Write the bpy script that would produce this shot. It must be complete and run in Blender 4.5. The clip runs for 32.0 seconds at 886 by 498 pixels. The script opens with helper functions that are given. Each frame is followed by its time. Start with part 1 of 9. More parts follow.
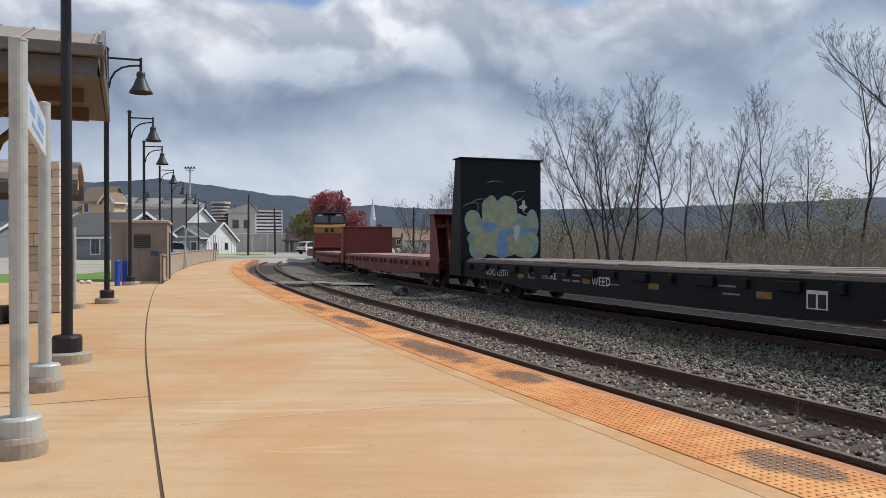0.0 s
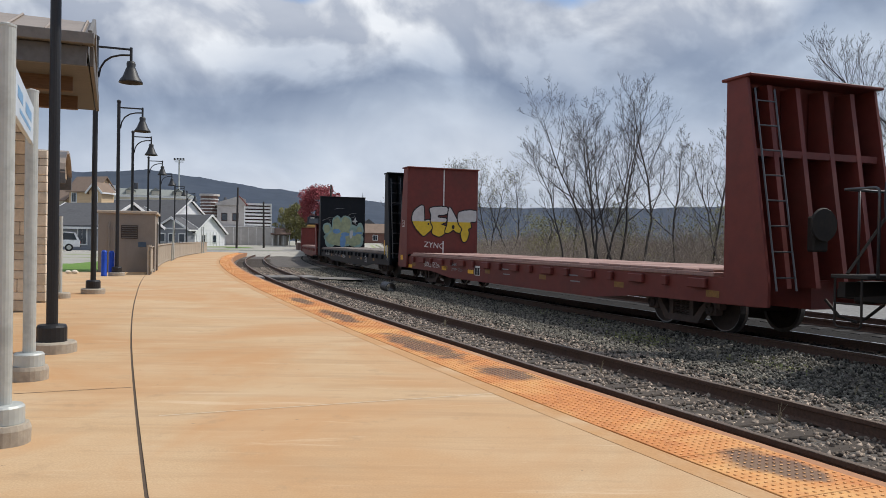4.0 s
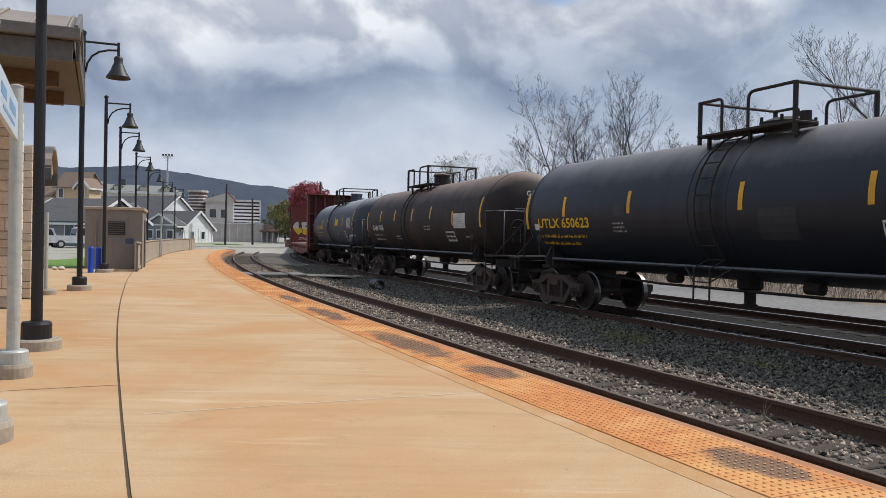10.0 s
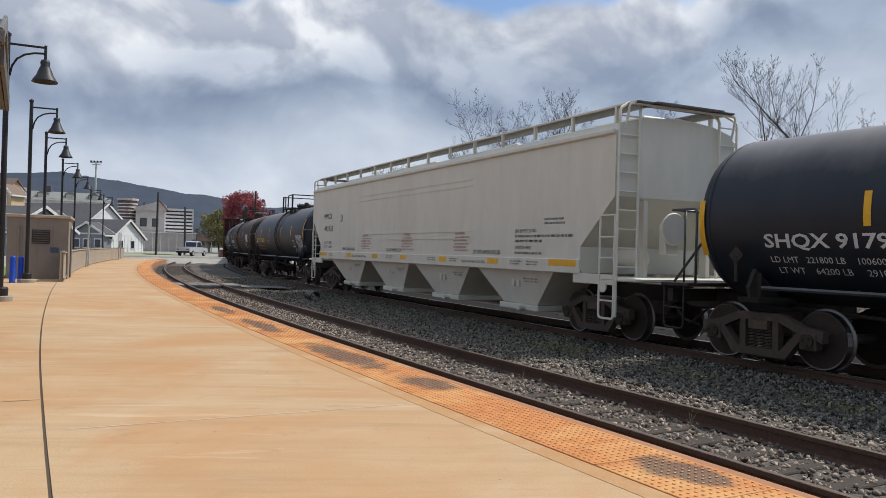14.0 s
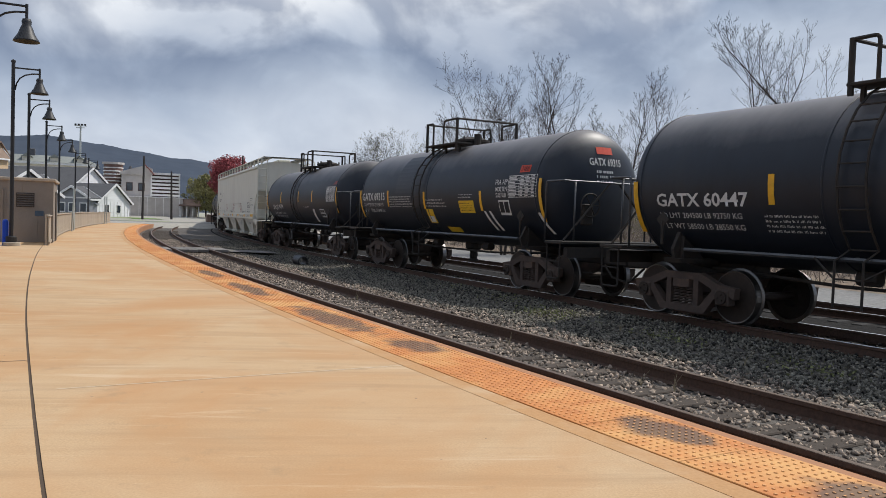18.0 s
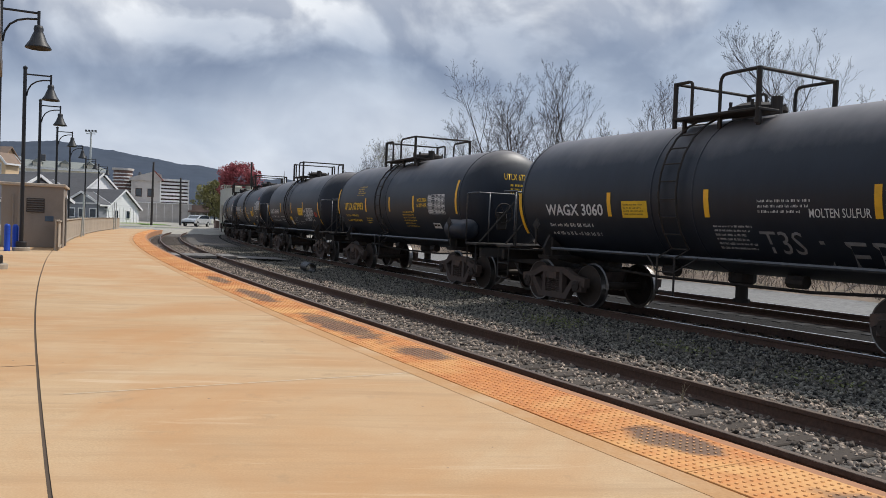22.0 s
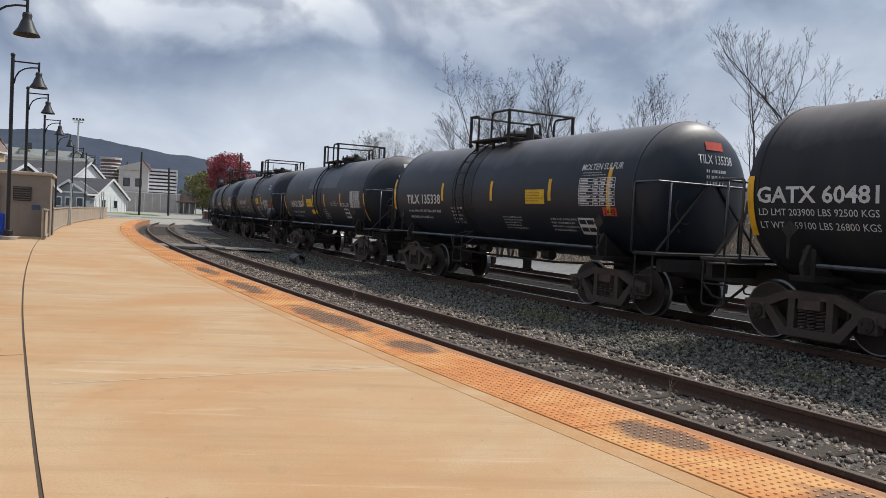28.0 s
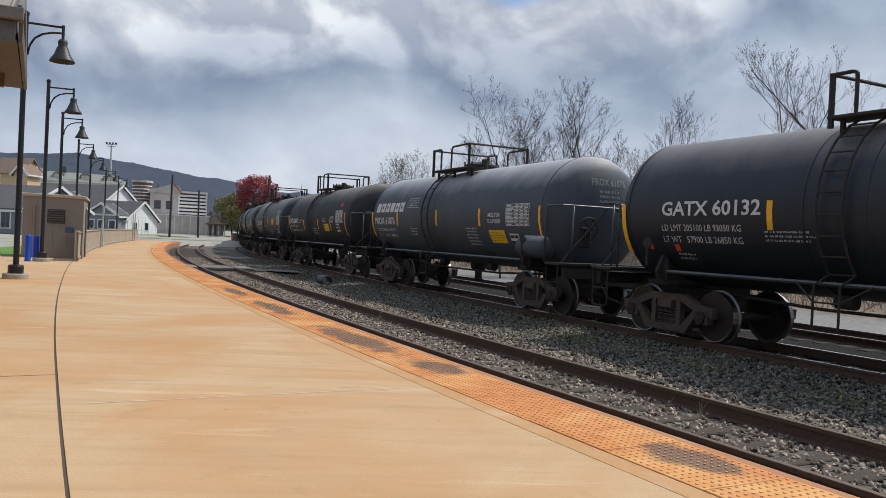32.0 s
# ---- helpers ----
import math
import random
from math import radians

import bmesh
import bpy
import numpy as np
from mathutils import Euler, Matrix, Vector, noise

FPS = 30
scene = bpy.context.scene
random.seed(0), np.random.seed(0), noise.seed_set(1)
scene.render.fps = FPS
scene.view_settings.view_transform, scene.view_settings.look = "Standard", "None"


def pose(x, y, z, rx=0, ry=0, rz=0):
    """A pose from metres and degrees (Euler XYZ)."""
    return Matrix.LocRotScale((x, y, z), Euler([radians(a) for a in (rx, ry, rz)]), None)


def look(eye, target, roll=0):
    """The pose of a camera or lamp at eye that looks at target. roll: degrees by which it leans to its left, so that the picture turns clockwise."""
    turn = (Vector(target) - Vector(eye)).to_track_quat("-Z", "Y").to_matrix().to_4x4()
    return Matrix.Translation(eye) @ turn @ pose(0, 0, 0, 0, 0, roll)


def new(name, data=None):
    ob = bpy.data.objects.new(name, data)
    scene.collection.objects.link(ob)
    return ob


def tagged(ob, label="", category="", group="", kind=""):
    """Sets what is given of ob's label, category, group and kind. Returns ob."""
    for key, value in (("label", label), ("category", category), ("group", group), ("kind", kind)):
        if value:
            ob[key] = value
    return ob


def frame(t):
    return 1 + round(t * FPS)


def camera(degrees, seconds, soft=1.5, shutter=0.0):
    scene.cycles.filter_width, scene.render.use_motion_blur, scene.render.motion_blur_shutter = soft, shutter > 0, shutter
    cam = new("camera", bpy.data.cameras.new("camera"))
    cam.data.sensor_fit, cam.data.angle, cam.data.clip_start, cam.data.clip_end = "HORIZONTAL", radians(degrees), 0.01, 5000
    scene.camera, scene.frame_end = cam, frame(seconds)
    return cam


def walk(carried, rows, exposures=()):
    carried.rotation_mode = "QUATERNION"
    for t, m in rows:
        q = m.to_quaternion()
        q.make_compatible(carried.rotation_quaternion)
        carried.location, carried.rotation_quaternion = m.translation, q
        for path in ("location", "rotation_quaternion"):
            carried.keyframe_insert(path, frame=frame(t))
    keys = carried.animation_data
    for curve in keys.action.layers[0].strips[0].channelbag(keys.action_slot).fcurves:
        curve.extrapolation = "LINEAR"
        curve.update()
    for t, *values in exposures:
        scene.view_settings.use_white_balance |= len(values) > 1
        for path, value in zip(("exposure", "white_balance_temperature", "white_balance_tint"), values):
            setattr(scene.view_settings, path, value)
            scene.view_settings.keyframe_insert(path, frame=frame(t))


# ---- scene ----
cam = camera(59.0, 32.0, soft=0.75)
PATH = [
    (0, (-0.013, 0.021, 1.407), (-0.012, 2.021, 1.399), -0.1),
    (0.5, (0.004, 0.021, 1.404), (0.022, 2.021, 1.381), -0.7),
    (1, (0.008, 0.028, 1.399), (0.044, 2.027, 1.359), -0.2),
    (1.5, (-0.011, 0.019, 1.402), (0.029, 2.018, 1.351), 0.3),
    (2, (-0.015, 0.012, 1.402), (0.022, 2.011, 1.36), 0.4),
    (2.5, (-0.012, 0.015, 1.4), (0.014, 2.014, 1.373), 0.9),
    (4.5, (-0.003, 0.017, 1.397), (0.028, 2.016, 1.381), 1.0),
    (5, (0.004, 0.026, 1.395), (0.042, 2.025, 1.357), 1.3),
    (5.5, (0.0, 0.03, 1.392), (0.052, 2.029, 1.342), 1.6),
    (6, (-0.017, 0.02, 1.399), (0.039, 2.018, 1.347), 1.7),
    (6.5, (-0.012, 0.025, 1.402), (0.036, 2.024, 1.356), 1.2),
    (7, (-0.01, 0.019, 1.401), (0.034, 2.018, 1.353), 0.9),
    (7.5, (-0.003, 0.014, 1.398), (0.048, 2.013, 1.351), 1.0),
    (8, (-0.004, 0.016, 1.403), (0.045, 2.016, 1.371), 1.5),
    (8.5, (-0.007, 0.014, 1.403), (0.019, 2.014, 1.399), 1.8),
    (9, (-0.003, 0.021, 1.403), (0.023, 2.021, 1.413), 1.8),
    (9.5, (0.003, 0.004, 1.408), (0.043, 2.004, 1.407), 1.6),
    (10, (0.014, 0.018, 1.406), (0.07, 2.017, 1.384), 1.2),
    (10.5, (0.019, 0.007, 1.399), (0.096, 2.006, 1.36), 1.2),
    (11, (0.028, 0.006, 1.402), (0.129, 2.003, 1.367), 1.5),
    (11.5, (0.015, -0.009, 1.413), (0.134, 1.987, 1.404), 1.6),
    (12, (0.019, -0.018, 1.404), (0.172, 1.976, 1.415), 1.3),
    (12.5, (0.016, -0.021, 1.403), (0.199, 1.971, 1.428), 0.6),
    (13, (0.019, -0.044, 1.402), (0.21, 1.947, 1.434), 0.8),
    (13.5, (0.016, -0.032, 1.411), (0.225, 1.957, 1.436), 1.1),
    (14, (0.022, -0.028, 1.414), (0.237, 1.96, 1.425), 1.6),
    (14.5, (0.012, -0.029, 1.404), (0.221, 1.96, 1.402), 2.0),
    (16.5, (0.021, -0.031, 1.388), (0.23, 1.958, 1.386), 2.9),
    (17, (0.025, -0.037, 1.389), (0.253, 1.95, 1.374), 2.4),
    (17.5, (0.028, -0.024, 1.38), (0.271, 1.961, 1.338), 2.0),
    (18, (0.026, -0.021, 1.38), (0.273, 1.962, 1.306), 1.9),
    (18.5, (0.027, -0.014, 1.378), (0.266, 1.97, 1.293), 2.2),
    (19, (0.024, -0.018, 1.379), (0.231, 1.969, 1.286), 1.8),
    (19.5, (0.016, -0.025, 1.377), (0.201, 1.964, 1.276), 2.2),
    (20, (0.012, -0.032, 1.37), (0.203, 1.957, 1.277), 2.7),
    (20.5, (0.013, -0.04, 1.379), (0.21, 1.949, 1.319), 3.1),
    (21, (0.011, -0.024, 1.378), (0.205, 1.966, 1.351), 3.6),
    (21.5, (0.026, -0.024, 1.38), (0.242, 1.964, 1.352), 2.9),
    (22, (0.027, -0.019, 1.383), (0.254, 1.967, 1.327), 2.2),
    (22.5, (0.03, -0.017, 1.374), (0.254, 1.968, 1.296), 2.2),
    (23, (0.025, -0.032, 1.382), (0.248, 1.953, 1.299), 2.3),
    (23.5, (0.009, -0.039, 1.378), (0.227, 1.948, 1.306), 2.5),
    (24, (0.013, -0.028, 1.377), (0.237, 1.958, 1.304), 2.6),
    (24.5, (0.022, -0.033, 1.379), (0.253, 1.953, 1.312), 2.6),
    (25, (0.015, -0.042, 1.387), (0.248, 1.944, 1.33), 2.6),
    (25.5, (0.018, -0.035, 1.384), (0.266, 1.948, 1.312), 2.6),
    (27.5, (0.021, -0.019, 1.376), (0.28, 1.962, 1.303), 2.7),
    (28, (0.006, -0.031, 1.383), (0.262, 1.951, 1.312), 2.9),
    (28.5, (0.002, -0.036, 1.391), (0.261, 1.946, 1.316), 2.6),
    (29, (0.002, -0.03, 1.382), (0.247, 1.953, 1.303), 2.6),
    (29.5, (-0.009, -0.034, 1.379), (0.222, 1.951, 1.311), 2.9),
    (30, (-0.002, -0.029, 1.377), (0.229, 1.956, 1.313), 3.0),
    (30.5, (0.0, -0.038, 1.381), (0.224, 1.949, 1.321), 3.3),
    (31, (-0.006, -0.032, 1.379), (0.201, 1.957, 1.343), 3.6),
    (31.5, (0.0, -0.033, 1.375), (0.193, 1.958, 1.355), 3.5),
    (32, (0.013, -0.03, 1.379), (0.199, 1.961, 1.358), 2.7),
]

walk(cam, [(t, look(eye, aim, roll)) for t, eye, aim, roll in PATH])

# world: sky with broken cloud, and the sun high beyond the tracks
SUN_EL, SUN_AZ = 52.0, 68.0          # degrees above the horizon; to the right of straight ahead


def sky_world():
    w = bpy.data.worlds.new("sky")
    scene.world = w
    w.use_nodes = True
    n, l = w.node_tree.nodes, w.node_tree.links
    n.clear()
    out, bg = n.new("ShaderNodeOutputWorld"), n.new("ShaderNodeBackground")
    sky = n.new("ShaderNodeTexSky")
    sky.sky_type, sky.sun_disc = "NISHITA", False
    sky.sun_elevation, sky.sun_rotation = radians(SUN_EL), radians(SUN_AZ)
    sky.air_density, sky.dust_density = 1.2, 0.6
    tc = n.new("ShaderNodeTexCoord")
    sep = n.new("ShaderNodeSeparateXYZ")
    l.new(tc.outputs["Generated"], sep.inputs[0])

    def math_node(op, a, b=None):
        m = n.new("ShaderNodeMath")
        m.operation = op
        for i, v in enumerate((a, b)):
            if v is None:
                continue
            if isinstance(v, (int, float)):
                m.inputs[i].default_value = v
            else:
                l.new(v, m.inputs[i])
        return m.outputs[0]

    # bearing and height of each direction; the clouds are wider than high
    el = sep.outputs[2]
    az = math_node("ARCTAN2", sep.outputs[0], sep.outputs[1])
    comb = n.new("ShaderNodeCombineXYZ")
    l.new(az, comb.inputs[0])
    l.new(math_node("MULTIPLY", el, 1.7), comb.inputs[1])

    def noise_tex(scale, detail, rough, off=(0, 0, 0), warp=0.0, tall=1.0):
        mp = n.new("ShaderNodeMapping")
        mp.inputs["Location"].default_value = off
        mp.inputs["Scale"].default_value = (1, 1 / tall, 1)
        l.new(comb.outputs[0], mp.inputs[0])
        t = n.new("ShaderNodeTexNoise")
        t.inputs["Scale"].default_value, t.inputs["Detail"].default_value = scale, detail
        t.inputs["Roughness"].default_value, t.inputs["Distortion"].default_value = rough, warp
        l.new(mp.outputs[0], t.inputs["Vector"])
        return t.outputs["Fac"]

    def ramp(fac, *stops):
        r = n.new("ShaderNodeValToRGB")
        while len(r.color_ramp.elements) < len(stops):
            r.color_ramp.elements.new(0.5)
        for e, (p, c) in zip(r.color_ramp.elements, stops):
            e.position, e.color = p, (*c, 1)
        l.new(fac, r.inputs[0])
        return r.outputs[0]

    def mix(fac, a, b, mode="MIX"):
        m = n.new("ShaderNodeMix")
        m.data_type, m.blend_type = "RGBA", mode
        for s, v in ((m.inputs[0], fac), (m.inputs[6], a), (m.inputs[7], b)):
            if isinstance(v, (int, float)):
                s.default_value = v
            elif isinstance(v, tuple):
                s.default_value = (*v, 1)
            else:
                l.new(v, s)
        return m.outputs[2]

    big = noise_tex(2.6, 3, 0.5, CLOUD_A, 0.2)
    head = noise_tex(6.0, 8, 0.48, CLOUD_B, 0.25, 1.35)
    lit = noise_tex(6.0, 8, 0.48, (CLOUD_B[0] + 0.012, CLOUD_B[1] + 0.024, CLOUD_B[2]), 0.25, 1.35)
    soft = noise_tex(4.2, 5, 0.5, (3.1, 1.7, 0.4), 0.4)

    def centred(v, k):
        return math_node("MULTIPLY", math_node("SUBTRACT", v, 0.5), k)

    # the slate band climbs towards the sun's side
    tilt = math_node("MULTIPLY", math_node("MINIMUM", math_node("MAXIMUM", az, -0.5), 0.5), 0.09)
    low = math_node("SUBTRACT", math_node("SUBTRACT", el, tilt), 0.022)
    warped = math_node("ADD", low, math_node("ADD", centred(big, 0.18), centred(head, 0.09)))
    # pale veil low down, slate undersides, then sunlit heads
    c = ramp(warped, (0.0, (0.60, 0.65, 0.73)), (0.06, (0.61, 0.67, 0.77)), (0.105, (0.56, 0.63, 0.745)), (0.15, (0.40, 0.475, 0.60)), (0.180, (0.335, 0.405, 0.53)),
             (0.206, (0.46, 0.52, 0.625)), (0.240, (0.63, 0.67, 0.74)), (0.33, (0.70, 0.735, 0.80)), (0.42, (0.58, 0.64, 0.74)), (0.8, (0.66, 0.715, 0.80)))
    veil = ramp(soft, (0.34, (0.82, 0.85, 0.90)), (0.64, (1.20, 1.18, 1.15)))
    c = mix(1.0, c, veil, "MULTIPLY")
    # relief of the heads, lit from above
    relief = ramp(math_node("ADD", centred(math_node("SUBTRACT", head, lit), 1.0), 1.0), (0.44, (0.66, 0.70, 0.78)), (0.50, (0.97, 0.98, 1.0)), (0.56, (1.34, 1.325, 1.29)))
    high = ramp(warped, (0.12, (0.16, 0.16, 0.16)), (0.24, (0.85, 0.85, 0.85)))
    c = mix(high, c, mix(1.0, c, relief, "MULTIPLY"))
    # blue gaps above the heads
    wave = math_node("MULTIPLY", math_node("SINE", math_node("MULTIPLY", math_node("ADD", az, 0.30), 16.3)), 0.022)
    g = math_node("ADD", math_node("ADD", el, wave), math_node("ADD", centred(head, 0.16), centred(big, 0.05)))
    gap = ramp(g, (0.300, (0, 0, 0)), (0.318, (1, 1, 1)), (0.40, (1, 1, 1)), (0.46, (0.2, 0.2, 0.2)))
    sk = mix(1.0, sky.outputs[0], (0.105, 0.115, 0.135), "MULTIPLY")
    c = mix(gap, c, sk)
    l.new(c, bg.inputs[0])
    bg.inputs[1].default_value = SKY_STRENGTH
    l.new(bg.outputs[0], out.inputs[0])


CLOUD_A, CLOUD_B = (0.3, 0.9, 0.0), (4.0, 2.2, 0.0)
SKY_STRENGTH = 0.91
sky_world()
sun = new("sun", bpy.data.lights.new("sun", "SUN"))
sun.data.energy, sun.data.angle, sun.data.color = 3.6, radians(1.5), (1.0, 0.955, 0.885)
_d = Vector((math.sin(radians(SUN_AZ)) * math.cos(radians(SUN_EL)), math.cos(radians(SUN_AZ)) * math.cos(radians(SUN_EL)), math.sin(radians(SUN_EL))))
sun.matrix_world = look(_d * 100, (0, 0, 0))
scene.view_settings.exposure = 0.0


# ---- materials ----
def mat(name, col, col2=None, rough=0.7, metal=0.0, grain=40.0, stain=1.5, amount=0.5, bump=0.15, island=0.0, rnd=0.0, space="Object", stretch=(1, 1, 1), stain_col=None, stain_at=(0.52, 0.70), spec=0.4):
    """Two scales of noise: fine grain between col and col2, and wide stains."""
    m = bpy.data.materials.new(name)
    m.use_nodes = True
    n, l = m.node_tree.nodes, m.node_tree.links
    bs = n["Principled BSDF"]
    bs.inputs["Roughness"].default_value, bs.inputs["Metallic"].default_value = rough, metal
    bs.inputs["Specular IOR Level"].default_value = spec
    col2 = col2 or tuple(c * 0.72 for c in col)
    if space == "World":
        src = n.new("ShaderNodeNewGeometry").outputs["Position"]
    else:
        src = n.new("ShaderNodeTexCoord").outputs["Object"]
    mp = n.new("ShaderNodeMapping")
    mp.inputs["Scale"].default_value = stretch
    l.new(src, mp.inputs[0])

    def nz(scale, detail=6):
        t = n.new("ShaderNodeTexNoise")
        t.inputs["Scale"].default_value, t.inputs["Detail"].default_value = scale, detail
        t.inputs["Roughness"].default_value = 0.6
        l.new(mp.outputs[0], t.inputs["Vector"])
        return t.outputs["Fac"]

    def rmp(fac, a, b):
        r = n.new("ShaderNodeMapRange")
        r.inputs["From Min"].default_value, r.inputs["From Max"].default_value = a, b
        l.new(fac, r.inputs[0])
        return r.outputs[0]

    def mx(fac, a, b, mode="MIX"):
        q = n.new("ShaderNodeMix")
        q.data_type, q.blend_type = "RGBA", mode
        for s, v in ((q.inputs[0], fac), (q.inputs[6], a), (q.inputs[7], b)):
            if isinstance(v, (int, float)):
                s.default_value = v
            elif isinstance(v, tuple):
                s.default_value = (*v, 1)
            else:
                l.new(v, s)
        return q.outputs[2]

    g = nz(grain)
    c = mx(rmp(g, 0.3, 0.7), col, col2)
    st = nz(stain, 5)
    sc = stain_col or tuple(x * 0.6 for x in col)
    sm = n.new("ShaderNodeMath")
    sm.operation = "MULTIPLY"
    l.new(rmp(st, *stain_at), sm.inputs[0])
    sm.inputs[1].default_value = amount
    c = mx(sm.outputs[0], c, sc)
    if island or rnd:
        if island:
            r = n.new("ShaderNodeNewGeometry").outputs["Random Per Island"]
        else:
            r = n.new("ShaderNodeObjectInfo").outputs["Random"]
        k = max(island, rnd)
        q = n.new("ShaderNodeMapRange")
        q.inputs["To Min"].default_value, q.inputs["To Max"].default_value = 1 - k, 1 + k
        l.new(r, q.inputs[0])
        vm = n.new("ShaderNodeVectorMath")
        vm.operation = "SCALE"
        l.new(c, vm.inputs[0])
        l.new(q.outputs[0], vm.inputs["Scale"])
        c = vm.outputs[0]
    l.new(c, bs.inputs["Base Color"])
    if bump:
        b = n.new("ShaderNodeBump")
        b.inputs["Strength"].default_value, b.inputs["Distance"].default_value = bump, 0.02
        l.new(g, b.inputs["Height"])
        l.new(b.outputs[0], bs.inputs["Normal"])
    return m


M = {}


def platform_concrete():
    """Broom-finished tan concrete: fine grit, cross streaks, rusty blooms, dark specks and pale scuffs."""
    m = bpy.data.materials.new("tan_broomed_concrete")
    m.use_nodes = True
    n, l = m.node_tree.nodes, m.node_tree.links
    bs = n["Principled BSDF"]
    pos = n.new("ShaderNodeNewGeometry").outputs["Position"]

    def nz(scale, stretch=(1, 1, 1), turn=0.0, detail=6, rough=0.6, warp=0.0):
        mp = n.new("ShaderNodeMapping")
        mp.inputs["Rotation"].default_value = (0, 0, radians(turn))
        mp.inputs["Scale"].default_value = stretch
        l.new(pos, mp.inputs[0])
        t = n.new("ShaderNodeTexNoise")
        t.inputs["Scale"].default_value, t.inputs["Detail"].default_value = scale, detail
        t.inputs["Roughness"].default_value, t.inputs["Distortion"].default_value = rough, warp
        l.new(mp.outputs[0], t.inputs["Vector"])
        return t.outputs["Fac"]

    def rmp(fac, a, b, lo=0.0, hi=1.0):
        r = n.new("ShaderNodeMapRange")
        for k, v in (("From Min", a), ("From Max", b), ("To Min", lo), ("To Max", hi)):
            r.inputs[k].default_value = v
        l.new(fac, r.inputs[0])
        return r.outputs[0]

    def mx(fac, a, b):
        q = n.new("ShaderNodeMix")
        q.data_type = "RGBA"
        for s, v in ((q.inputs[0], fac), (q.inputs[6], a), (q.inputs[7], b)):
            if isinstance(v, tuple):
                s.default_value = (*v, 1)
            else:
                l.new(v, s)
        return q.outputs[2]

    grit = nz(70, detail=3)
    c = mx(rmp(grit, 0.32, 0.68), (0.545, 0.368, 0.208), (0.44, 0.288, 0.155))
    c = mx(rmp(nz(1.1, (0.55, 1.0, 1), 16, 7), 0.40, 0.70, 0, 0.5), c, (0.56, 0.42, 0.27))
    # trowel drags across the platform, wide and soft
    c = mx(rmp(nz(1.5, (0.22, 1.9, 1), 14, 8, 0.62, 0.3), 0.50, 0.70, 0, 0.60), c, (0.36, 0.235, 0.128))
    c = mx(rmp(nz(3.4, (0.16, 1.9, 1), 9, 7, 0.68, 0.4), 0.54, 0.72, 0, 0.50), c, (0.35, 0.24, 0.14))
    c = mx(rmp(nz(0.33, detail=6, warp=0.6), 0.44, 0.62, 0, 0.80), c, (0.47, 0.255, 0.112))
    c = mx(rmp(nz(2.7, (0.18, 1.7, 1), 18, 8, 0.72, 0.5), 0.57, 0.72, 0, 0.55), c, (0.64, 0.50, 0.35))
    c = mx(rmp(nz(2.2, detail=8, rough=0.7), 0.58, 0.72, 0, 0.6), c, (0.33, 0.225, 0.13))
    c = mx(rmp(nz(9.0, (0.5, 1.4, 1), 24, 6, 0.75), 0.62, 0.74, 0, 0.40), c, (0.63, 0.49, 0.34))
    c = mx(rmp(nz(11, detail=2), 0.745, 0.775, 0, 0.8), c, (0.16, 0.12, 0.085))
    l.new(c, bs.inputs["Base Color"])
    bs.inputs["Roughness"].default_value = 0.85
    bs.inputs["Specular IOR Level"].default_value = 0.3
    b = n.new("ShaderNodeBump")
    b.inputs["Strength"].default_value, b.inputs["Distance"].default_value = 0.25, 0.004
    l.new(grit, b.inputs["Height"])
    l.new(b.outputs[0], bs.inputs["Normal"])
    return m


M["concrete"] = platform_concrete()
M["concrete_side"] = mat("bare_concrete", (0.48, 0.40, 0.30), rough=0.9, grain=30, stain=2)
M["lip"] = mat("orange_stained_concrete", (0.42, 0.20, 0.10), (0.33, 0.165, 0.085), 0.85, grain=20, stain=0.8, amount=0.5, space="World", stain_col=(0.52, 0.36, 0.22), bump=0.05)
M["border"] = mat("orange_brown_border_concrete", (0.50, 0.285, 0.125), (0.42, 0.225, 0.095), 0.85, grain=40, stain=0.9, amount=0.6, space="World", stain_col=(0.56, 0.42, 0.27), bump=0.05)
M["town_floor"] = mat("pale_gravel_and_verge", (0.36, 0.34, 0.30), (0.28, 0.265, 0.23), 0.95, grain=1.5, stain=0.12, amount=0.8, space="World", stain_col=(0.20, 0.24, 0.10), stain_at=(0.55, 0.62))
M["pale_cut"] = mat("pale_filled_cut", (0.62, 0.50, 0.36), (0.52, 0.40, 0.27), 0.9, grain=9, stain=1.2, amount=0.9, space="World", stain_col=(0.46, 0.32, 0.19))
M["louvre_slat"] = mat("taupe_louvre_slat", (0.15, 0.135, 0.125), rough=0.6)
M["joint"] = mat("dark_joint_filler", (0.10, 0.07, 0.048), rough=0.95, grain=30)
M["rail_side"] = mat("rusty_rail_steel", (0.125, 0.074, 0.052), (0.07, 0.044, 0.033), 0.75, 0.3, grain=30, stain=3)
M["rail_top"] = mat("polished_rail_head", (0.72, 0.71, 0.70), (0.62, 0.60, 0.58), 0.36, 1.0, grain=50, stain=2, bump=0.02)
M["tie"] = mat("weathered_timber_tie", (0.085, 0.065, 0.05), (0.05, 0.04, 0.032), 0.9, grain=18, stain=2, rnd=0.25, stretch=(1, 6, 1))
M["ballast_bed"] = mat("ballast_bed", (0.16, 0.14, 0.12), (0.045, 0.04, 0.036), 0.95, grain=22, stain=0.4, bump=1.0, space="World", amount=0.5, stain_col=(0.055, 0.047, 0.042))
M["stone_near"] = mat("mixed_ballast_stone", (0.33, 0.265, 0.21), (0.12, 0.094, 0.074), 0.9, grain=30, stain=0.5, island=0.92, space="World", bump=0.2)
